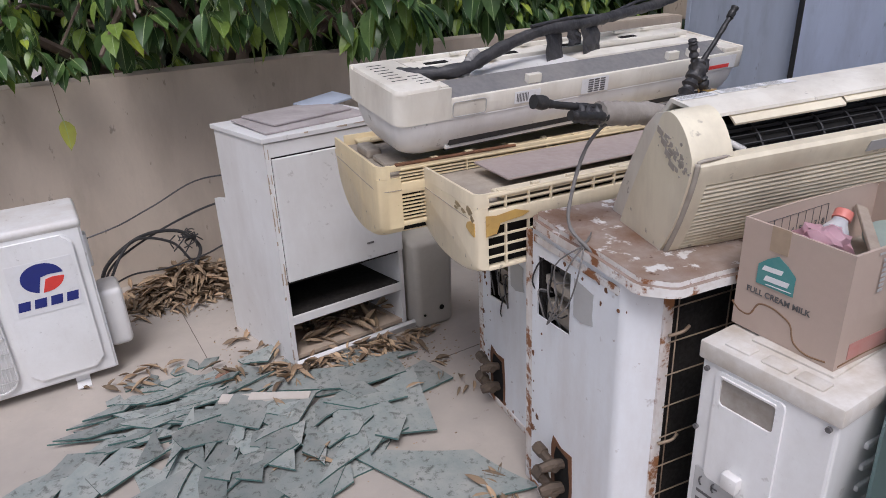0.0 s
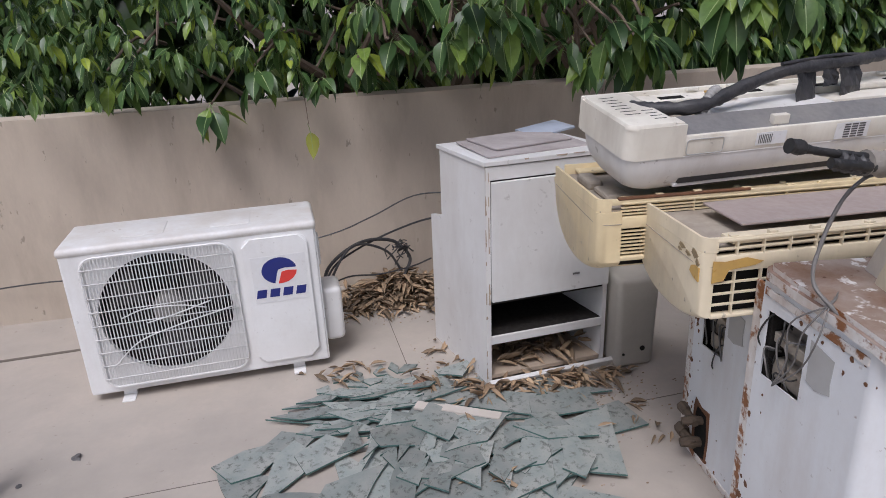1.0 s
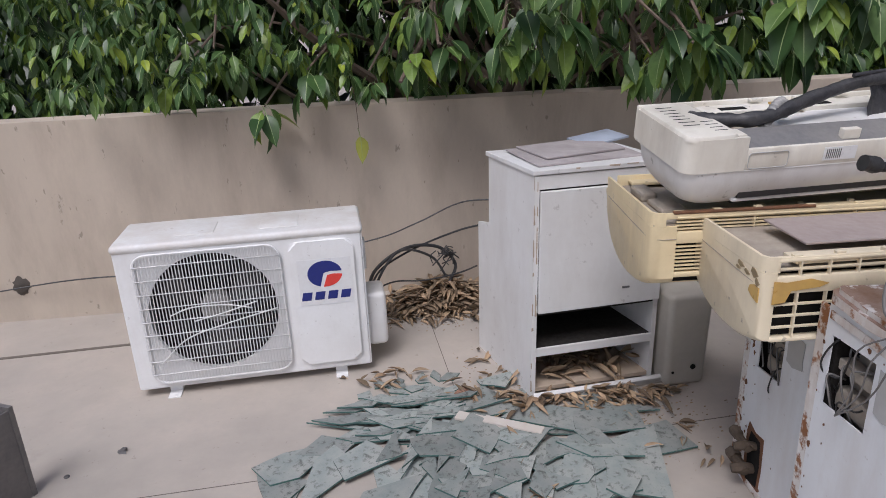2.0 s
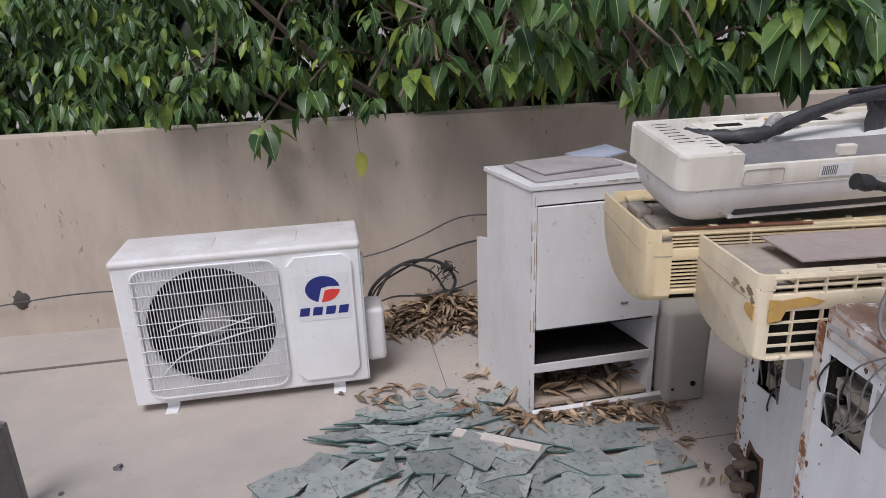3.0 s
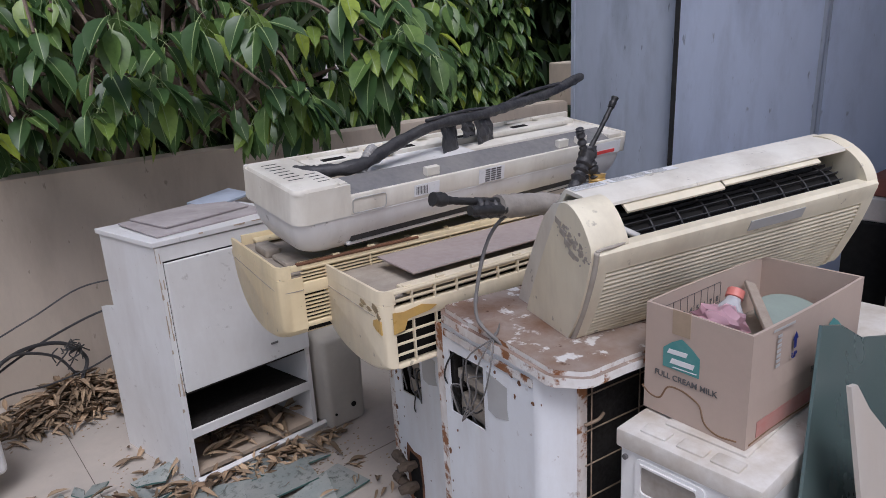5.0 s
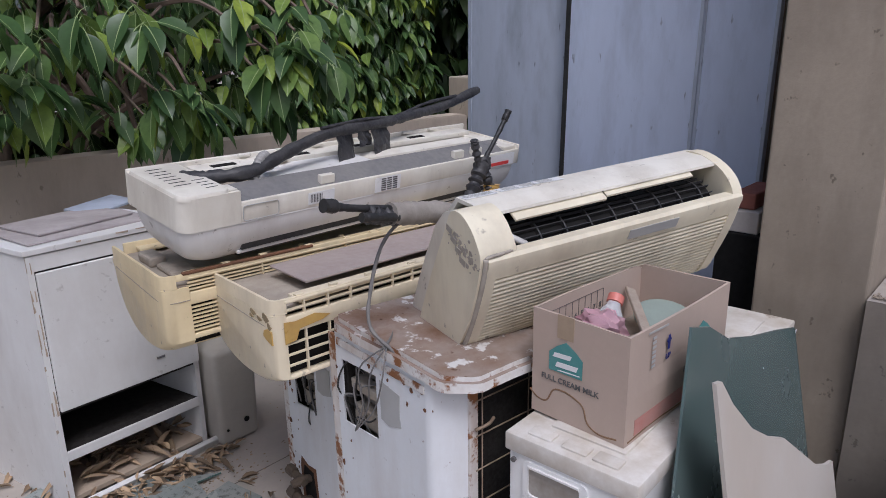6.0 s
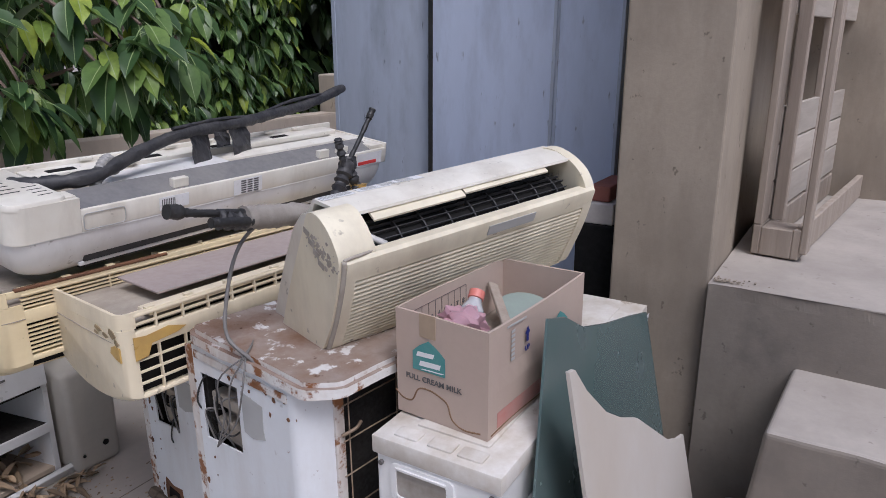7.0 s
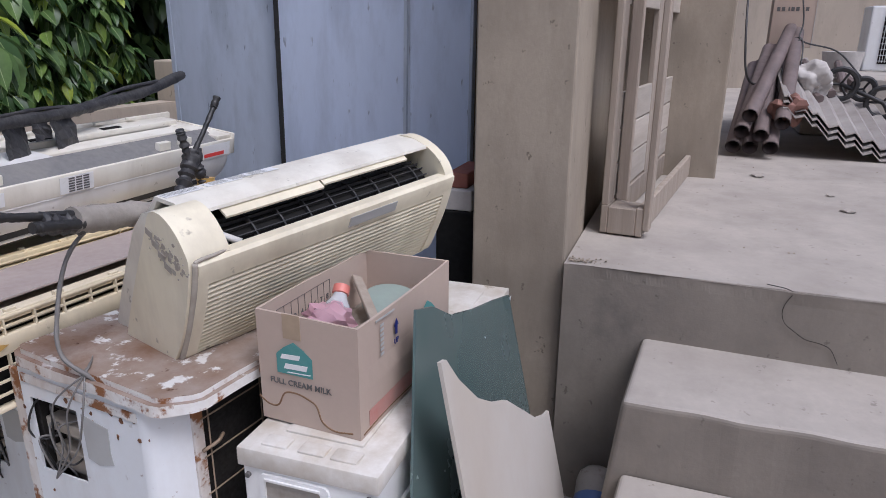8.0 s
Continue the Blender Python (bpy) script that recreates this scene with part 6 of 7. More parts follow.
# ---- sheets leaning on the small unit ----
def leaning(name, outline, a, b, thick, material, label, category):
    """A sheet of (x, z) outline standing on the floor and leaning back: y = a + b z."""
    bm = bmesh.new()
    prism(bm, outline, "y", 0.0, thick)
    for v in bm.verts:
        v.co.y += a + b * v.co.z
    return tagged(part(name, bm, material), label, category)


def sheets():
    leaning("glass_sheet", GLASS, 0.27, 0.2, 0.005, M["glass_sheet"], "broken greenish glass sheet leaning against the white unit", "glass sheet")
    leaning("glass_sheet", [(1.30, 0.0), (1.30, 0.30), (1.52, 0.60), (1.585, 0.62), (1.62, 0.0)], 0.285, 0.2, 0.005, M["glass_sheet"], "second glass sheet behind the broken one", "glass sheet")
    leaning("board", BOARD, 0.20, 0.18, 0.007, M["board_white"], "broken dirty white board leaning against the glass", "board")
    bm = bmesh.new()
    flat(bm, [(0, 0), (0.028, 0), (0.028, 0.052), (0, 0.052)], "y", 0, 0.001)
    o = part("paper_tag", bm, M["sticker"])
    o.matrix_basis = pose(1.79, 0.436, 0.62, 6, 0, 0)
    tagged(o, "small white printed tag on the unit corner", "tag")
    bm = bmesh.new()
    tube(bm, [(0.014 + 0.007 * math.cos(a), -0.001, 0.022 + 0.009 * math.sin(a)) for a in [6.3 * k / 10 for k in range(11)]], 0.002, 4)
    box(bm, 0.008, 0.02, -0.002, 0.0, 0.038, 0.042)
    part("print", bm, M["print"], o)


# ---- blue boards and the corner beside the pillar ----
def blue_boards():
    for y0, y1, x, mat, ry, rx, lab in ((1.50, 1.975, 2.385, "panel_dark", 0.0, 0.6, "grey blue painted board with streaks"), (0.975, 1.475, 2.345, "panel_blue", 0.0, 0.9, "light blue painted board standing upright"),
                                        (0.735, 0.962, 2.355, "panel_blue", 0.0, 0.5, "narrow light blue painted board standing upright")):
        ob = thing("painted_board", pose(x, y0, 0.0, rx, ry, 0), lab, "board", "blue boards")
        W = y1 - y0
        part("panel", boxed(0, 0.028, 0, W, 0, 2.3, bevel=0.004), M[mat], ob)
        # The middle board's strip is black to paint the shaded gap beside it.
        part("edge_strip", boxed(-0.003, 0.031, W - 0.006, W + 0.014, 0, 2.3, bevel=0.002), M["black"] if y0 < 1.2 and y0 > 0.9 else M["panel_dark"], ob)
        part("edge_strip", boxed(-0.003, 0.031, -0.002, 0.010, 0, 2.3, bevel=0.002), M["panel_dark"], ob)
    # Backdrop wall added to keep the gaps between the boards dark.
    bm = boxed(2.44, 2.60, 0.55, 1.99, -0.1, 3.2)
    structure("wall_back", bm, M["concrete"], "plastered backdrop wall added behind the blue boards", "wall")
    # Box added in place of a dark gap; it also carries block and brick.
    ob = part("crate", boxed(2.02, 2.30, 0.60, 0.725, 0.0, 0.835, bevel=0.004), M["gap_black"])
    tagged(ob, "tall black box standing in for the shaded gap by the pillar", "box")
    ob = part("block", boxed(2.03, 2.22, 0.615, 0.705, 0.836, 0.90, bevel=0.004), M["cloth"])
    tagged(ob, "dirty white block on the black box", "block")
    ob = part("brick", boxed(2.05, 2.25, 0.635, 0.70, 0.901, 0.948, bevel=0.005), M["brick_red"])
    tagged(ob, "red brick lying on the white block", "brick")
    ob = structure("pillar_3", boxed(3.62, 3.82, 3.0, 3.2, 0.9, 1.175, bevel=0.01), M["plaster"], "short plastered post on the parapet end", "pillar")


# ---- broken glass on the floor ----
def shard_mesh(rng, length, width, thick):
    """An irregular flat splinter; some of its edges are bowed as glass breaks."""
    n = rng.choice((3, 4, 4, 5)) if width > 0.08 else 4
    pts = []
    for k in range(n):
        a = 2 * math.pi * (k + rng.uniform(-0.36, 0.36)) / n
        r = rng.uniform(0.75, 1.4)
        pts.append(Vector((0.5 * length * r * math.cos(a), 0.5 * width * r * math.sin(a))))
    out = []
    for k in range(n):
        a, b = pts[k], pts[(k + 1) % n]
        bow = rng.choice((0, 0, 0, 0.10, -0.08)) if width > 0.08 else 0
        d = b - a
        for s in range(5 if bow else 1):
            u = s / 5
            p = a + d * u + Vector((-d.y, d.x)) * (bow * 4 * u * (1 - u) * -0.5)
            out.append((p.x, p.y))
    bm = bmesh.new()
    for f in prism(bm, out, "z", 0, thick)[:-2]:
        f.material_index = 1
    return bm


def broken_glass():
    rng = random.Random(21)
    big = [(0.69, 1.74, 0.34, 0.22, 62), (0.93, 1.76, 0.26, 0.18, 70), (0.47, 2.07, 0.24, 0.20, 10), (0.40, 1.80, 0.36, 0.17, 50), (0.27, 1.70, 0.30, 0.17, 48),
           (0.52, 1.63, 0.30, 0.18, 60), (-0.13, 1.95, 0.20, 0.17, 20), (-0.02, 1.84, 0.24, 0.15, 55), (0.12, 1.77, 0.26, 0.15, 50), (-0.27, 1.80, 0.26, 0.18, 15),
           (0.72, 1.37, 0.50, 0.22, -52), (0.52, 2.20, 0.17, 0.10, 30), (0.58, 2.12, 0.10, 0.09, 0), (0.80, 1.99, 0.20, 0.12, 10), (0.88, 1.94, 0.24, 0.09, -5),
           (0.02, 1.62, 0.30, 0.2, 40), (0.20, 1.53, 0.3, 0.18, 70), (0.36, 1.47, 0.26, 0.16, 50), (-0.2, 1.63, 0.28, 0.2, 20), (0.30, 1.93, 0.22, 0.12, 25), (0.17, 1.98, 0.2, 0.1, 5), (0.62, 1.9, 0.2, 0.1, -40)]
    wide = [(0.80, 1.66, 0.36, 0.26, 40), (0.62, 1.56, 0.40, 0.26, 75), (0.46, 1.50, 0.38, 0.24, 60), (0.84, 1.86, 0.28, 0.20, 20), (0.30, 1.60, 0.34, 0.24, 35)]
    for k in range(18):
        big.append((rng.uniform(-0.30, 0.72), rng.uniform(1.42, 1.98), rng.uniform(0.18, 0.36), rng.uniform(0.10, 0.19), rng.gauss(50, 35)))
    for k, (x, y, l, w, a) in enumerate(big):
        if x > 0.55 + 0.3 * (y - 1.4) and k > 21:
            x -= 0.35
        ob = part("glass_shard", shard_mesh(rng, l, w, 0.006), [M["glass_dusty"], M["glass_edge"]])
        ob.matrix_basis = pose(x, y, 0.0005 + 0.0064 * (k % 4), rng.uniform(-0.6, 0.6), rng.uniform(-0.6, 0.6), a)
        tagged(ob, "large dusty greenish glass shard lying flat on the floor", "glass shard", "broken glass")
    for k, (x, y, l, w, a) in enumerate(wide):
        ob = part("glass_shard", shard_mesh(rng, l, w, 0.006), [M["glass_dusty"], M["glass_edge"]])
        ob.matrix_basis = pose(x, y, 0.026 if k % 2 else 0.0195, rng.uniform(-0.5, 0.5), rng.uniform(-0.5, 0.5), a)
        tagged(ob, "wide dusty grey green glass shard on the pile", "glass shard", "broken glass")
    for k in range(30):
        ob = part("glass_shard", shard_mesh(rng, rng.uniform(0.10, 0.24), rng.uniform(0.06, 0.13), 0.006), [M["glass_dusty"], M["glass_edge"]])
        x = rng.uniform(0.18, 0.74)
        ob.matrix_basis = pose(x, rng.uniform(1.50, 1.90) + 0.12 * (x - 0.3), 0.0325 + 0.004 * (k % 3), rng.uniform(-1.5, 1.5), rng.uniform(-1.5, 1.5), rng.uniform(0, 180))
        tagged(ob, "medium piece of dusty grey green glass on the pile", "glass shard", "broken glass")
    for k in range(74):
        if k < 34:
            x, y, a = rng.uniform(-0.04, 0.36), rng.uniform(1.93, 2.16), rng.gauss(-6, 13)
            l, w = rng.uniform(0.14, 0.30), rng.uniform(0.028, 0.075)
        elif k < 52:
            x, y, a = rng.uniform(-0.02, 0.36), rng.uniform(1.74, 2.0), rng.gauss(48, 20)
            l, w = rng.uniform(0.14, 0.30), rng.uniform(0.035, 0.09)
        else:
            x, y, a = rng.uniform(0.0, 0.38), rng.uniform(2.12, 2.34), rng.uniform(-60, 90)
            l, w = rng.uniform(0.06, 0.14), rng.uniform(0.035, 0.08)
        ob = part("glass_shard", shard_mesh(rng, l, w, 0.006), [M["glass_dusty"], M["glass_edge"]])
        ob.matrix_basis = pose(x, y, rng.uniform(0.012, 0.034) if k < 52 else 0.001, rng.uniform(-3, 3), rng.uniform(-2, 2), a)
        tagged(ob, "narrow splinter of dusty greenish glass", "glass shard", "broken glass")
    ob = thing("batten", pose(0.318, 1.995, 0.034, 0, 0, -33), "chipped white wooden batten lying on the broken glass", "batten")
    part("strip", boxed(0, 0.31, -0.022, 0.022, 0, 0.010, bevel=0.002), M["board_white"], ob)
    part("strip", boxed(0.10, 0.30, -0.02, 0.018, 0.010, 0.018, bevel=0.002), M["board_white"], ob)
    bm = bmesh.new()
    bmesh.ops.create_icosphere(bm, subdivisions=3, radius=0.04)
    for v in bm.verts:
        v.co *= 0.85 + 0.4 * noise.noise(v.co * 60)
        v.co.z = max(0, v.co.z * 0.6 + 0.015)
    ob = part("net_bag", bm, surface("red brown net", (0.22, 0.09, 0.06), (0.36, 0.26, 0.18), 0.8, scale=60, amount=0.8, grain=160, bump=0.8), smooth=True)
    ob.matrix_basis = pose(0.37, 2.15, 0.01, 0, 0, 50) @ Matrix.Diagonal((1.2, 0.7, 0.8, 1))
    tagged(ob, "small crumpled red net bag among the glass", "net bag")


def dead_leaves():
    rng = random.Random(33)
    shapes = [leaf_shape(0.095, 0.12, 0.25, 1.1, 0.012), leaf_shape(0.08, 0.15, -0.3, 1.3, 0.01), leaf_shape(0.115, 0.085, 0.2, 0.9, 0.015)]

    def scatter(name, label, places, size=1.0):
        root = thing(name, pose(0, 0, 0), label, "dead leaves", kind="stuff")
        for s, shape in enumerate(shapes):
            ps = []
            for k, (x, y, z) in enumerate(places):
                if k % 3 == s:
                    sc = rng.uniform(0.5, 1.1) * size
                    ps.append(pose(x, y, z + 0.008, rng.uniform(-22, 22), rng.uniform(-14, 14), rng.uniform(0, 360)) @ Matrix.Diagonal((sc, sc, sc, 1)))
            joined_leaves("leaves", ps, shape, root, [M["dead_leaf"], M["dead_leaf"]])

    heap = []
    for k in range(620):
        x, y = rng.gauss(0.44, 0.13), rng.gauss(2.97, 0.075)
        x, y = min(max(x, 0.16), 0.74), min(max(y, 2.80), 3.13)
        top = 0.115 * math.exp(-((x - 0.46) / 0.17) ** 2 - ((y - 3.0) / 0.12) ** 2)
        heap.append((x, y, rng.uniform(0.0, 1.0) * top + 0.002))
    scatter("leaf_heap", "heap of dry brown leaves against the parapet", heap)
    loose = [(rng.gauss(0.90, 0.10), rng.gauss(2.035, 0.025), rng.uniform(0.0, 0.02)) for k in range(64)]
    loose += [(rng.gauss(0.62, 0.06), rng.gauss(2.03, 0.03), 0.015) for k in range(24)]
    loose += [(rng.gauss(0.50, 0.03), rng.gauss(1.84, 0.03), 0.02) for k in range(12)]
    loose += [(rng.gauss(0.86, 0.02), rng.gauss(1.83, 0.05), 0.01) for k in range(10)]
    loose += [(rng.gauss(0.10, 0.07), rng.gauss(2.33, 0.03), 0.004) for k in range(18)]
    loose += [(rng.gauss(0.84, 0.03), rng.gauss(1.16, 0.05), 0.004) for k in range(26)]
    loose += [(0.93 + rng.uniform(-0.03, 0.14), 1.75 + rng.uniform(-0.16, 0.1), 0.0) for k in range(12)]
    loose += [(0.57 + rng.uniform(-0.09, 0.02), 2.1 + rng.uniform(0, 0.4), 0.0) for k in range(16)]
    loose += [(rng.gauss(0.60, 0.05), rng.gauss(2.02, 0.03), rng.uniform(0.01, 0.03)) for k in range(30)]
    loose += [(rng.uniform(0.75, 1.12), rng.gauss(2.0, 0.03), rng.uniform(0.0, 0.015)) for k in range(50)]
    loose += [(rng.gauss(0.42, 0.05), rng.gauss(2.14, 0.05), rng.uniform(0.0, 0.03)) for k in range(22)]
    loose += [(rng.gauss(0.45, 0.03), rng.gauss(1.60, 0.03), 0.02) for k in range(8)]
    scatter("loose_leaves", "dry brown leaves scattered between the broken glass", loose, 0.85)
    inside = [(rng.uniform(0.64, 1.02), rng.uniform(2.14, 2.36), 0.036 + rng.uniform(0, 0.025)) for k in range(80)]
    scatter("shelf_leaves", "dry leaves lying in the cabinet bottom", inside)
    crumbs = bmesh.new()
    for k in range(900):
        if k > 420:
            x, y = rng.gauss(0.78, 0.22), rng.gauss(1.93, 0.10)
        elif k < 140:
            x, y = rng.gauss(0.95, 0.10), rng.gauss(1.86, 0.10)
        elif k < 240:
            x, y = rng.gauss(0.45, 0.16), rng.gauss(2.80, 0.05)
        elif k < 330:
            x, y = rng.gauss(0.62, 0.10), rng.gauss(1.58, 0.07)
        else:
            x, y = rng.uniform(0.4, 0.6), rng.uniform(2.05, 2.5)
        s = rng.uniform(0.001, 0.0038)
        box(crumbs, x, x + s * 2, y, y + s, 0.0, s * 0.6)
    tagged(part("crumbs", crumbs, M["dead_leaf"]), "fine brown plant crumbs on the floor", "debris", kind="stuff")


def cables():
    ob = thing("cable_coil", pose(0, 0, 0), "black cables looping out of the leaf heap by the wall", "cable")
    for r, pts in ((0.008, [(0.075, 2.60, 0.20), (0.12, 2.82, 0.26), (0.28, 2.98, 0.30), (0.44, 3.04, 0.27), (0.52, 3.03, 0.18), (0.48, 2.98, 0.11)]),
                   (0.006, [(0.075, 2.60, 0.13), (0.13, 2.80, 0.22), (0.25, 2.95, 0.30), (0.40, 3.0, 0.24), (0.47, 3.0, 0.13)]),
                   (0.005, [(0.075, 2.62, 0.24), (0.16, 2.88, 0.25), (0.34, 3.02, 0.285), (0.55, 3.05, 0.34), (0.70, 3.0, 0.38)]),
                   (0.004, [(0.12, 2.84, 0.17), (0.22, 2.92, 0.165), (0.36, 2.96, 0.14), (0.52, 2.98, 0.15), (0.62, 3.0, 0.17)])):
        bm = bmesh.new()
        tube(bm, spline(pts, 8), r, 7)
        part("cable", bm, M["cable"], ob, smooth=True)
    bm = bmesh.new()
    rng = random.Random(2)
    for k in range(14):
        p = Vector((0.46 + rng.uniform(-0.04, 0.04), 3.02, 0.24 + rng.uniform(-0.02, 0.02)))
        tube(bm, spline([p, p + Vector((rng.uniform(-0.03, 0.05), rng.uniform(-0.04, 0.0), rng.uniform(-0.02, 0.03))), p + Vector((rng.uniform(-0.05, 0.07), rng.uniform(-0.05, 0), rng.uniform(-0.07, 0.02)))], 3), 0.003, 4)
    part("frayed_end", bm, M["cable"], ob, "frayed tangled cable end")
    ob = thing("wall_cable", pose(0, 0, 0), "thin dark cable running along the parapet wall", "cable")
    for pts in ([(-2.2, 3.30, 0.10), (-1.5, 3.27, 0.18), (-1.1, 3.20, 0.22), (-0.6, 3.12, 0.22), (0.1, 3.12, 0.30), (0.35, 3.09, 0.38), (0.56, 3.05, 0.475), (0.75, 2.95, 0.50)],):
        bm = bmesh.new()
        tube(bm, spline(pts, 6), 0.0038, 6)
        part("cable", bm, M["cable"], ob, smooth=True)
    # Flattened dark lump in place of a hole; its colour is the hole's shade.
    bm = bmesh.new()
    bmesh.ops.create_icosphere(bm, subdivisions=3, radius=0.055)
    for v in bm.verts:
        v.co *= 0.85 + 0.35 * noise.noise(v.co * 45)
        v.co.y *= 0.25
    ob = part("wall_hole", bm, surface("parapet hole shade", (0.10, 0.085, 0.07), (0.05, 0.042, 0.036), 0.9, bump=0.5), smooth=True)
    ob.matrix_basis = pose(-1.50, 3.305, 0.178)
    tagged(ob, "dark lump standing in for a shaded hole in the parapet", "cement lump")


# ---- platform side ----
M["board_pale"] = surface("pale weathered board", (0.50, 0.45, 0.39), (0.33, 0.28, 0.23), 0.85, scale=4, amount=0.7, grain=30, bump=0.2, stretch=(0.6, 6, 6), vary=0.12)


def pallet():
    ob = thing("wooden_pallet", pose(2.25, 0.26, 0.752, 0, 0, -6.5), "weathered wooden pallet standing on edge against the wall", "pallet")
    def plank(name, *a):
        part(name, boxed(*a, bevel=0.003, seg=1), M["wood"], ob)
    plank("bottom_rail", 0.0, 1.28, -0.13, -0.108, 0.0, 0.09)
    plank("bottom_rail", 0.0, 1.28, -0.022, 0.0, 0.0, 0.09)
    for x in (0.0, 1.18):
        plank("block", x, x + 0.10, -0.108, -0.022, 0.0, 0.085)
    plank("stringer", -0.002, 0.045, -0.15, -0.130, 0.02, 1.6)
    plank("stringer", 0.0, 0.075, -0.022, 0.0, 0.09, 1.6)
    plank("stringer", 0.09, 0.12, -0.06, -0.025, 0.09, 1.6)
    plank("stringer", 0.58, 0.66, -0.022, 0.0, 0.09, 1.6)
    plank("stringer", 1.19, 1.26, -0.15, -0.130, 0.02, 1.6)
    plank("stringer", 1.20, 1.27, -0.022, 0.0, 0.09, 1.6)
    for z in (0.10, 0.21, 0.32, 0.68, 0.80, 0.92, 1.05):
        part("board", boxed(0.075, 1.25, -0.020, -0.004, z, z + 0.104, bevel=0.002, seg=1), M["board_pale"], ob)


def junk():
    rng = random.Random(6)
    ob = thing("pipe_bundle", pose(0, 0, 0), "bundle of dirty plastic pipes leaning beside the pier", "pipes")
    for k, (y, z) in enumerate(((-0.19, 0.80), (-0.27, 0.80), (-0.22, 0.88), (-0.31, 0.865), (-0.36, 0.81), (-0.25, 0.96), (-0.40, 0.93))):
        c = [(3.88 + 0.06 * rng.random(), y, z), (4.86, -0.30 - 0.035 * k, z + 0.36 + 0.012 * k)]
        bm = bmesh.new()
        d = (Vector(c[1]) - Vector(c[0])).normalized()
        tube(bm, [c[0], Vector(c[0]) + d * 0.8, c[1]], 0.038, 14, cap=False)
        tube(bm, [Vector(c[0]), Vector(c[0]) + d * 0.4], 0.033, 14, cap=False)
        p = part("pipe", bm, M["pvc"], ob, smooth=True)
        # A near-black disc inside the pipe paints its shaded bore.
        bm = bmesh.new()
        tube(bm, [Vector(c[0]) + d * 0.09, Vector(c[0]) + d * 0.1], 0.033, 14)
        part("bore", bm, M["hole"], p)
    ob = thing("corrugated_sheets", pose(0, 0, 0), "stack of old corrugated roofing sheets on the platform", "roofing sheet")
    for s in range(3):
        bm = bmesh.new()
        n = 30
        top, bot = [], []
        rows = []
        for j in range(3):
            row = []
            for i in range(n + 1):
                u = i / n
                y = -0.40 - 0.62 * u
                x = 3.96 + 0.06 * u + j * 0.75 + 0.02 * s
                z = 0.90 - 0.08 * u + 0.028 * s + 0.015 * math.sin(i * 1.57) + j * 0.14 + (0.10 * (1 - u) * (1 if u < 0.3 else 0.6)) - 0.11 * u
                row.append((x, y, max(z, 0.758 + 0.01 * s)))
            rows.append(row)
        vt = [[bm.verts.new(p) for p in r] for r in rows]
        vb = [[bm.verts.new((p[0], p[1], p[2] - 0.006)) for p in r] for r in rows]
        for g in (vt, vb):
            for a, b in zip(g, g[1:]):
                for i in range(n):
                    bm.faces.new((a[i], a[i + 1], b[i + 1], b[i]))
        for i in range(n):
            bm.faces.new((vt[0][i], vt[0][i + 1], vb[0][i + 1], vb[0][i]))
        part("sheet", bm, M["sheet"], ob, smooth=True)
    bm = bmesh.new()
    bmesh.ops.create_icosphere(bm, subdivisions=5, radius=0.13)
    for v in bm.verts:
        p = v.co.copy()
        v.co *= 0.8 + 0.5 * noise.noise(p * 9) + 0.12 * noise.noise(p * 24) + 0.05 * noise.noise(p * 60)
    o = part("crumpled_cloth", bm, M["cloth"], smooth=True)
    o.matrix_basis = pose(4.55, -0.58, 1.10)
    tagged(o, "crumpled white cloth lying on the sheets", "cloth")
    bm = bmesh.new()
    bmesh.ops.create_icosphere(bm, subdivisions=3, radius=0.09)
    for v in bm.verts:
        v.co *= 0.7 + 0.8 * noise.noise(v.co * 16)
    o = part("rag", bm, surface("red brown rag", (0.30, 0.16, 0.13), rough=0.9, scale=14), smooth=True)
    o.matrix_basis = pose(4.05, -0.44, 0.99)
    tagged(o, "dirty red brown rag on the sheets", "rag")
    for k in range(5):
        a = Vector((4.3 + 0.15 * k, -0.55 - 0.08 * k, 0.99 + 0.02 * k))
        bm = bmesh.new()
        tube(bm, [a, a + Vector((0.35, rng.uniform(-0.15, 0.2), rng.uniform(0.05, 0.2)))], 0.024, 8)
        o = part("pipe_piece", bm, M["pvc"], smooth=True)
        tagged(o, "short broken plastic pipe on the heap", "pipe", "short pipes")
    ob = thing("wheel_frame", pose(4.7, -0.80, 0.86), "black wheels of a small broken trolley", "trolley")
    for x, y, z, r in ((0.0, 0.04, 0.22, 0.085), (0.1, -0.10, 0.19, 0.06), (0.05, -0.20, 0.12, 0.085)):
        bm = bmesh.new()
        ring = [(x, y + r * math.cos(a), z + r * math.sin(a)) for a in [2 * math.pi * k / 20 for k in range(21)]]
        tube(bm, ring, 0.016, 6, cap=False)
        w = part("wheel", bm, M["black"], ob, smooth=True)
        bm = bmesh.new()
        for k in range(3):
            a = 2.1 * k
            tube(bm, [(x, y, z), (x, y + r * math.cos(a), z + r * math.sin(a))], 0.007, 5)
        part("spoke", bm, M["black"], w)
    bm = bmesh.new()
    tube(bm, [(0.0, 0.04, 0.22), (0.05, -0.2, 0.12), (-0.1, -0.33, -0.05)], 0.013, 6)
    box(bm, -0.2, 0.0, -0.40, -0.28, -0.11, 0.02, bevel=0.01)
    part("frame", bm, M["black"], ob)
    ob = thing("plastic_bucket", pose(5.2, -0.83, 1.10), "translucent white plastic bucket", "bucket")
    bm = bmesh.new()
    tube(bm, [(0, 0, 0), (0, 0, 0.15)], [0.10, 0.12], 20)
    part("body", bm, M["cloth"], ob, smooth=True)
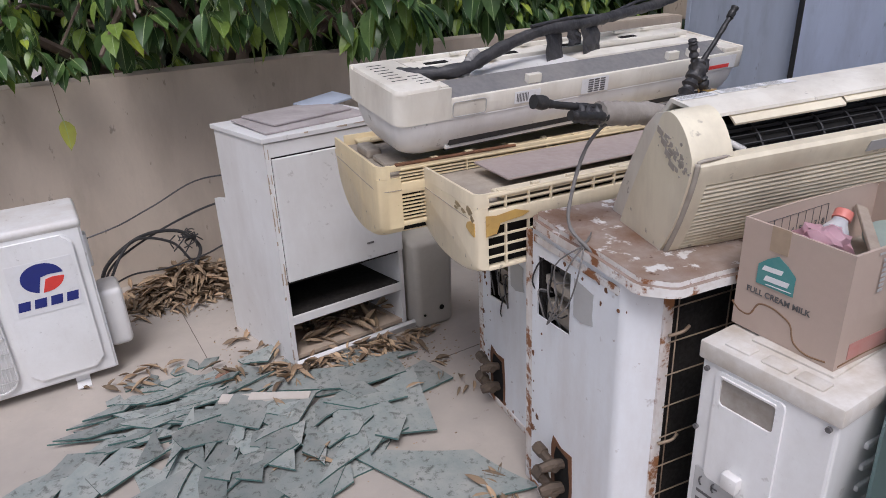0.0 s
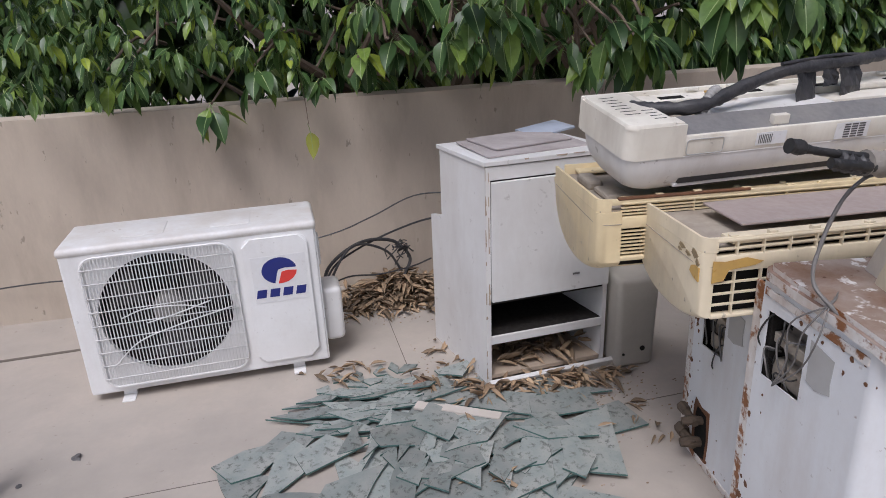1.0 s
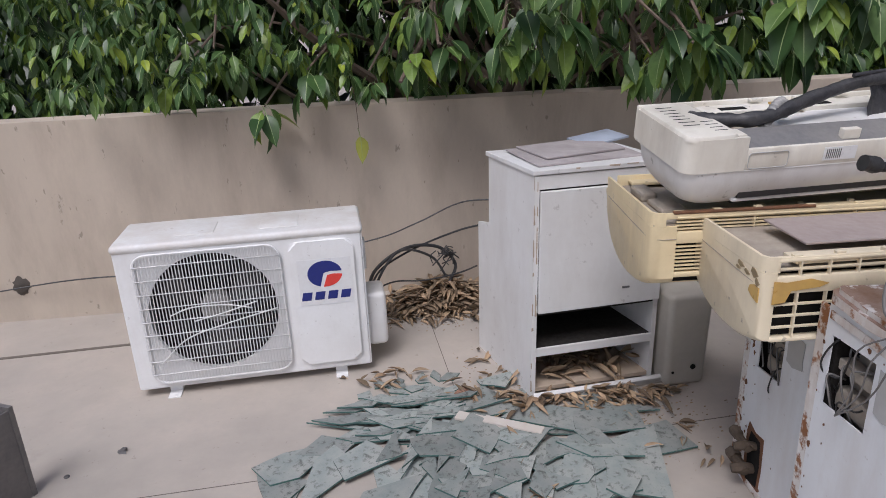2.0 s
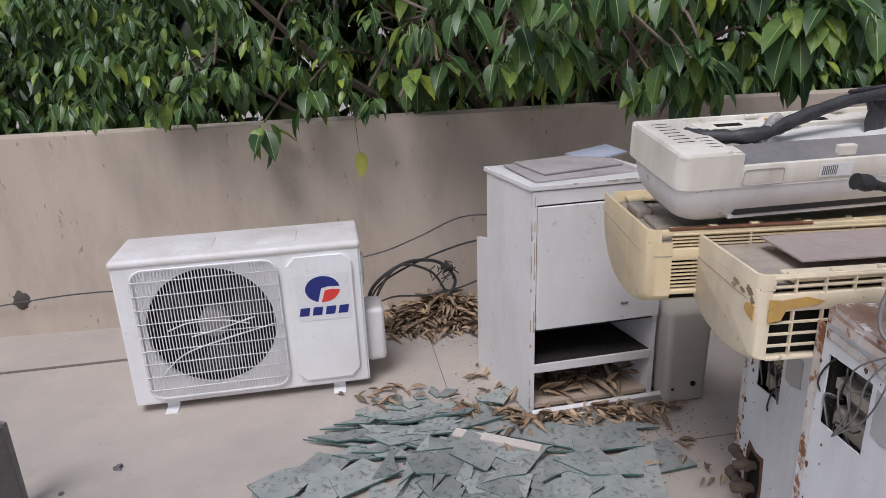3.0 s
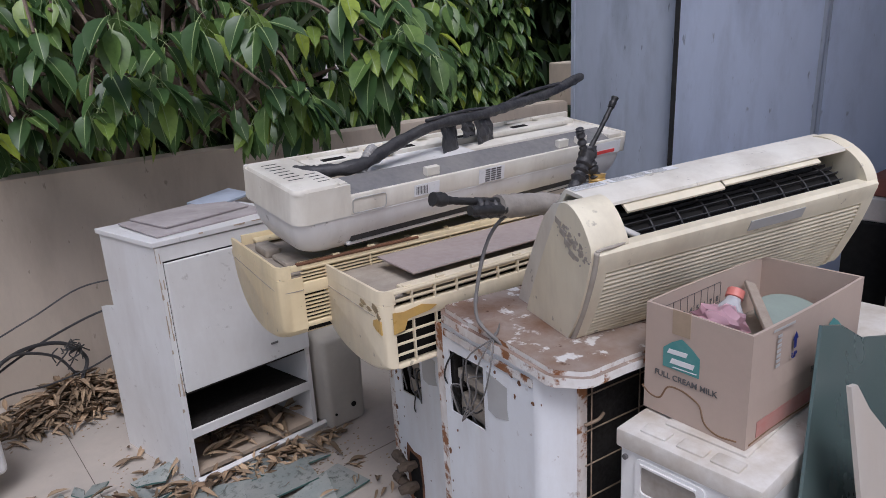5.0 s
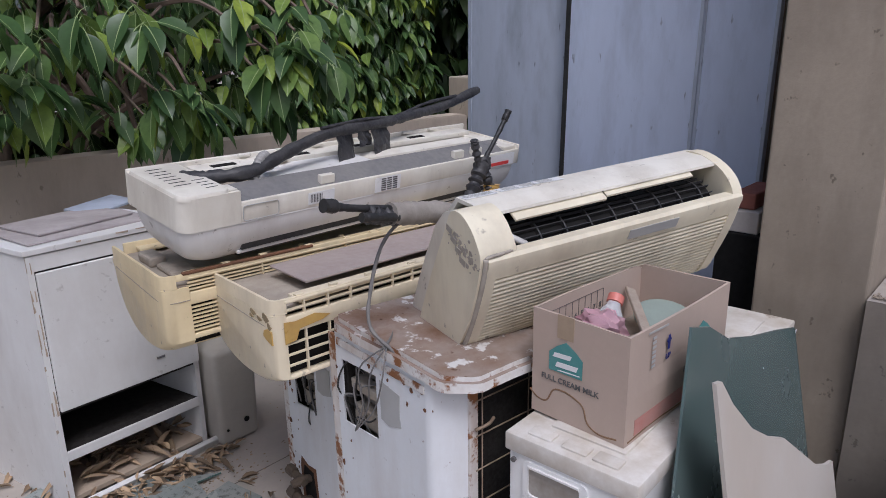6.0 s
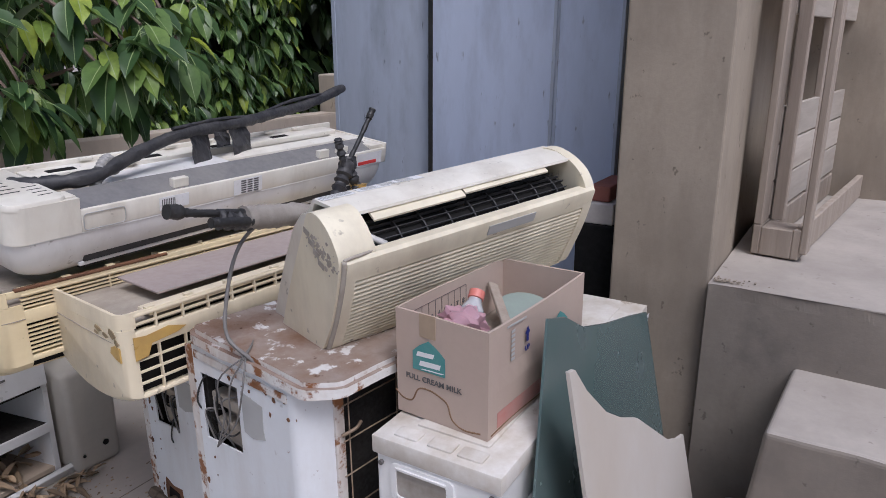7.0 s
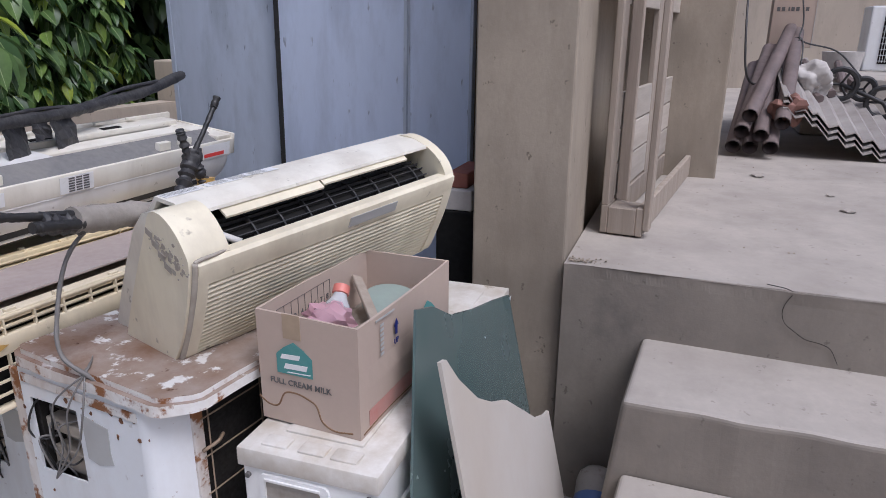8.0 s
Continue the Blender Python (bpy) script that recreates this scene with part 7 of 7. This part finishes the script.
    o = part("bench", boxed(4.95, 5.9, -1.9, -0.62, 0.75, 1.098, bevel=0.01), M["screed"])
    tagged(o, "low cement block standing on the platform", "cement block")
    # carton held up by wires
    ob = thing("flat_carton", pose(4.9, -0.60, 1.275, 0, 0, 0), "grey brown carton hanging upside down in wires", "carton")
    part("body", boxed(0.0, 0.16, 0.0, 0.235, 0.0, 0.62, bevel=0.004), M["carton"], ob)
    bm = bmesh.new()
    for k in range(7):
        y = 0.04 + k * 0.026
        box(bm, -0.002, 0.0, y, y + (0.008 if k % 3 == 1 else 0.018), 0.21, 0.232)
    part("lettering_bar", bm, M["print"], ob, "dark lettering bars")
    bm = bmesh.new()
    box(bm, -0.002, 0.16, -0.002, 0.002, 0.0, 0.62)
    part("open_edge", bm, M["cloth"], ob)
    ob = thing("hanging_wire", pose(0, 0, 0), "thin dark wires tied round the pipe bundle", "wire")
    for r, pts in ((0.008, [(4.55, -0.18, 1.9), (4.3, -0.20, 1.35), (4.3, -0.24, 1.12), (4.4, -0.34, 1.10), (4.6, -0.44, 1.25), (4.7, -0.52, 1.33)]),
                   (0.006, [(4.85, -0.44, 1.9), (4.75, -0.52, 1.45), (4.7, -0.52, 1.32), (4.75, -0.72, 1.26), (4.7, -0.86, 1.12)]),
                   (0.005, [(4.7, -0.40, 1.28), (4.7, -0.52, 1.33), (4.6, -0.53, 1.15)])):
        bm = bmesh.new()
        tube(bm, spline(pts, 6), r * 0.8, 6)
        part("wire", bm, M["cable"], ob, smooth=True)
    # far unit
    ob = thing("outdoor_air_conditioner", pose(6.0, -1.10, 1.10, 0, 0, -90), "far white air conditioner outdoor unit on a block", "air conditioner", "far units")
    part("body", boxed(0.0, 0.80, 0.0, 0.28, 0.0, 0.45, bevel=0.012), M["white_metal"], ob)
    bm = bmesh.new()
    for k in range(24):
        box(bm, 0.10 + k * 0.017, 0.103 + k * 0.017, -0.012, -0.006, 0.06, 0.40)
    for k in range(9):
        box(bm, 0.09, 0.51, -0.010, -0.004, 0.07 + k * 0.04, 0.074 + k * 0.04)
    part("grille", bm, M["wire"], ob)
    # Near-black plate in place of the shaded fan chamber.
    part("fan_opening", boxed(0.09, 0.51, -0.002, 0.002, 0.05, 0.41), M["hole"], ob)
    o = part("concrete_stand", boxed(5.95, 6.4, -1.95, -1.0, 0.75, 1.099, bevel=0.01), M["screed"])
    tagged(o, "pale block under the far unit", "block")
    # bottle in the corner, scraps on the platform
    ob = thing("plastic_bottle", pose(1.845, 0.165, 0.165, 0, -114, 4) @ Matrix.Scale(1.25, 4), "lying plastic bottle with blue label in the corner", "bottle")
    prof = [(0.012, 0.0), (0.030, 0.004), (0.041, 0.016), (0.045, 0.035), (0.045, 0.16), (0.038, 0.19), (0.015, 0.23), (0.014, 0.25)]
    bm = bmesh.new()
    tube(bm, [(0, 0, z) for r, z in prof], [r for r, z in prof], 16)
    part("body", bm, surface("dusty pet bottle", (0.38, 0.35, 0.31), rough=0.35, scale=8), ob, smooth=True)
    bm = bmesh.new()
    tube(bm, [(0, 0, 0.075), (0, 0, 0.145)], 0.0462, 16, cap=False)
    part("label", bm, surface("blue bottle label", (0.10, 0.17, 0.40), rough=0.4, scale=8), ob, smooth=True)
    bm = bmesh.new()
    for k in range(260):
        if k < 120:
            x, y, z = rng.uniform(1.72, 1.92), rng.uniform(0.12, 0.30), rng.uniform(0.0, 0.03)
        elif k < 190:
            x, y, z = 1.935 + abs(rng.gauss(0, 0.02)), 0.30 - abs(rng.gauss(0, 0.05)), 0.75
        else:
            x, y, z = rng.uniform(2.2, 4.5), rng.uniform(-1.5, -0.1), 0.75
        s = rng.uniform(0.0012, 0.0055)
        box(bm, x, x + s * rng.uniform(1, 2), y, y + s, z, z + s * 0.5)
    tagged(part("rubble", bm, M["concrete"]), "small cement crumbs on platform and in the corner", "rubble", kind="stuff")
    for x, y, r in ((3.42, -0.28, 0.035), (2.85, -0.54, 0.03), (3.1, -0.52, 0.02)):
        bm = bmesh.new()
        bmesh.ops.create_icosphere(bm, subdivisions=2, radius=r)
        for v in bm.verts:
            v.co *= 0.8 + 0.5 * noise.noise(v.co * 50)
            v.co.z = max(0, v.co.z * 0.35)
        o = part("stone", bm, M["screed"], smooth=True)
        o.matrix_basis = pose(x, y, 0.751)
        tagged(o, "small pale crumb of cement on the platform", "stone", "crumbs")
    # cracks in the platform face
    bm = bmesh.new()
    tube(bm, spline([(1.899, -0.256, 0.74), (1.897, -0.243, 0.715), (1.8965, -0.24, 0.69), (1.8962, -0.25, 0.665), (1.896, -0.272, 0.648), (1.8955, -0.30, 0.63), (1.895, -0.335, 0.624), (1.8945, -0.36, 0.612), (1.894, -0.38, 0.575)], 3), 0.001, 4)
    tube(bm, spline([(1.93, -0.20, 0.751), (1.915, -0.24, 0.751), (1.904, -0.257, 0.748)], 3), 0.0011, 4)
    structure("trim_crack", bm, M["hole"], "thin dark crack in the platform edge", "crack")
    # pebbles and the foam box at the left
    for x, y, r in ((-0.785, 2.10, 0.022), (-0.93, 2.0, 0.012), (-1.3, 2.3, 0.012)):
        bm = bmesh.new()
        bmesh.ops.create_icosphere(bm, subdivisions=2, radius=r)
        for v in bm.verts:
            v.co *= 0.7 + 0.7 * noise.noise(v.co * 80)
            v.co.z = max(0, v.co.z * 0.7)
        o = part("stone", bm, M["print"], smooth=True)
        o.matrix_basis = pose(x, y, 0.001)
        tagged(o, "small dark stone on the floor", "stone", "dark stones")
    ob = thing("foam_panel", pose(-1.0, 1.93, 0.0, 0, 0, 60), "broken steel panel with yellow foam core", "panel")
    part("skin", boxed(-0.5, 0.0, 0.0, 0.006, 0.0, 0.30, bevel=0.001), M["steel"], ob)
    part("skin", boxed(-0.5, 0.0, 0.05, 0.056, 0.0, 0.29, bevel=0.001), M["steel"], ob)
    part("skin", boxed(-0.002, 0.012, -0.004, 0.058, 0.0, 0.31, bevel=0.001), M["steel"], ob)
    bm = bmesh.new()
    bmesh.ops.create_grid(bm, x_segments=24, y_segments=4, size=0.5)
    for v in bm.verts:
        x, y = v.co.x * 0.5 - 0.25, 0.028 + v.co.y * 0.042
        v.co = Vector((x, y, 0.24 + 0.05 * noise.noise(Vector((x * 22, y * 50, 0)))))
    part("foam", bm, M["foam_yellow"], ob, "crumbling yellow foam")


GLASS = [(0.76, 0.0), (1.03, 0.618), (1.178, 0.88), (1.253, 0.858), (1.331, 0.811), (1.454, 0.776), (1.60, 0.743), (1.72, 0.712), (1.735, 0.34), (1.79, 0.0)]
BOARD = [(1.07, 0.0), (1.054, 0.852), (1.077, 0.847), (1.114, 0.795), (1.186, 0.723), (1.264, 0.673), (1.342, 0.636), (1.437, 0.563), (1.528, 0.493), (1.60, 0.46), (1.646, 0.447), (1.68, 0.2), (1.68, 0.0)]
cabinet(), pedestal(), carton(), sheets(), blue_boards(), pallet(), junk(), cables(), broken_glass(), dead_leaves()
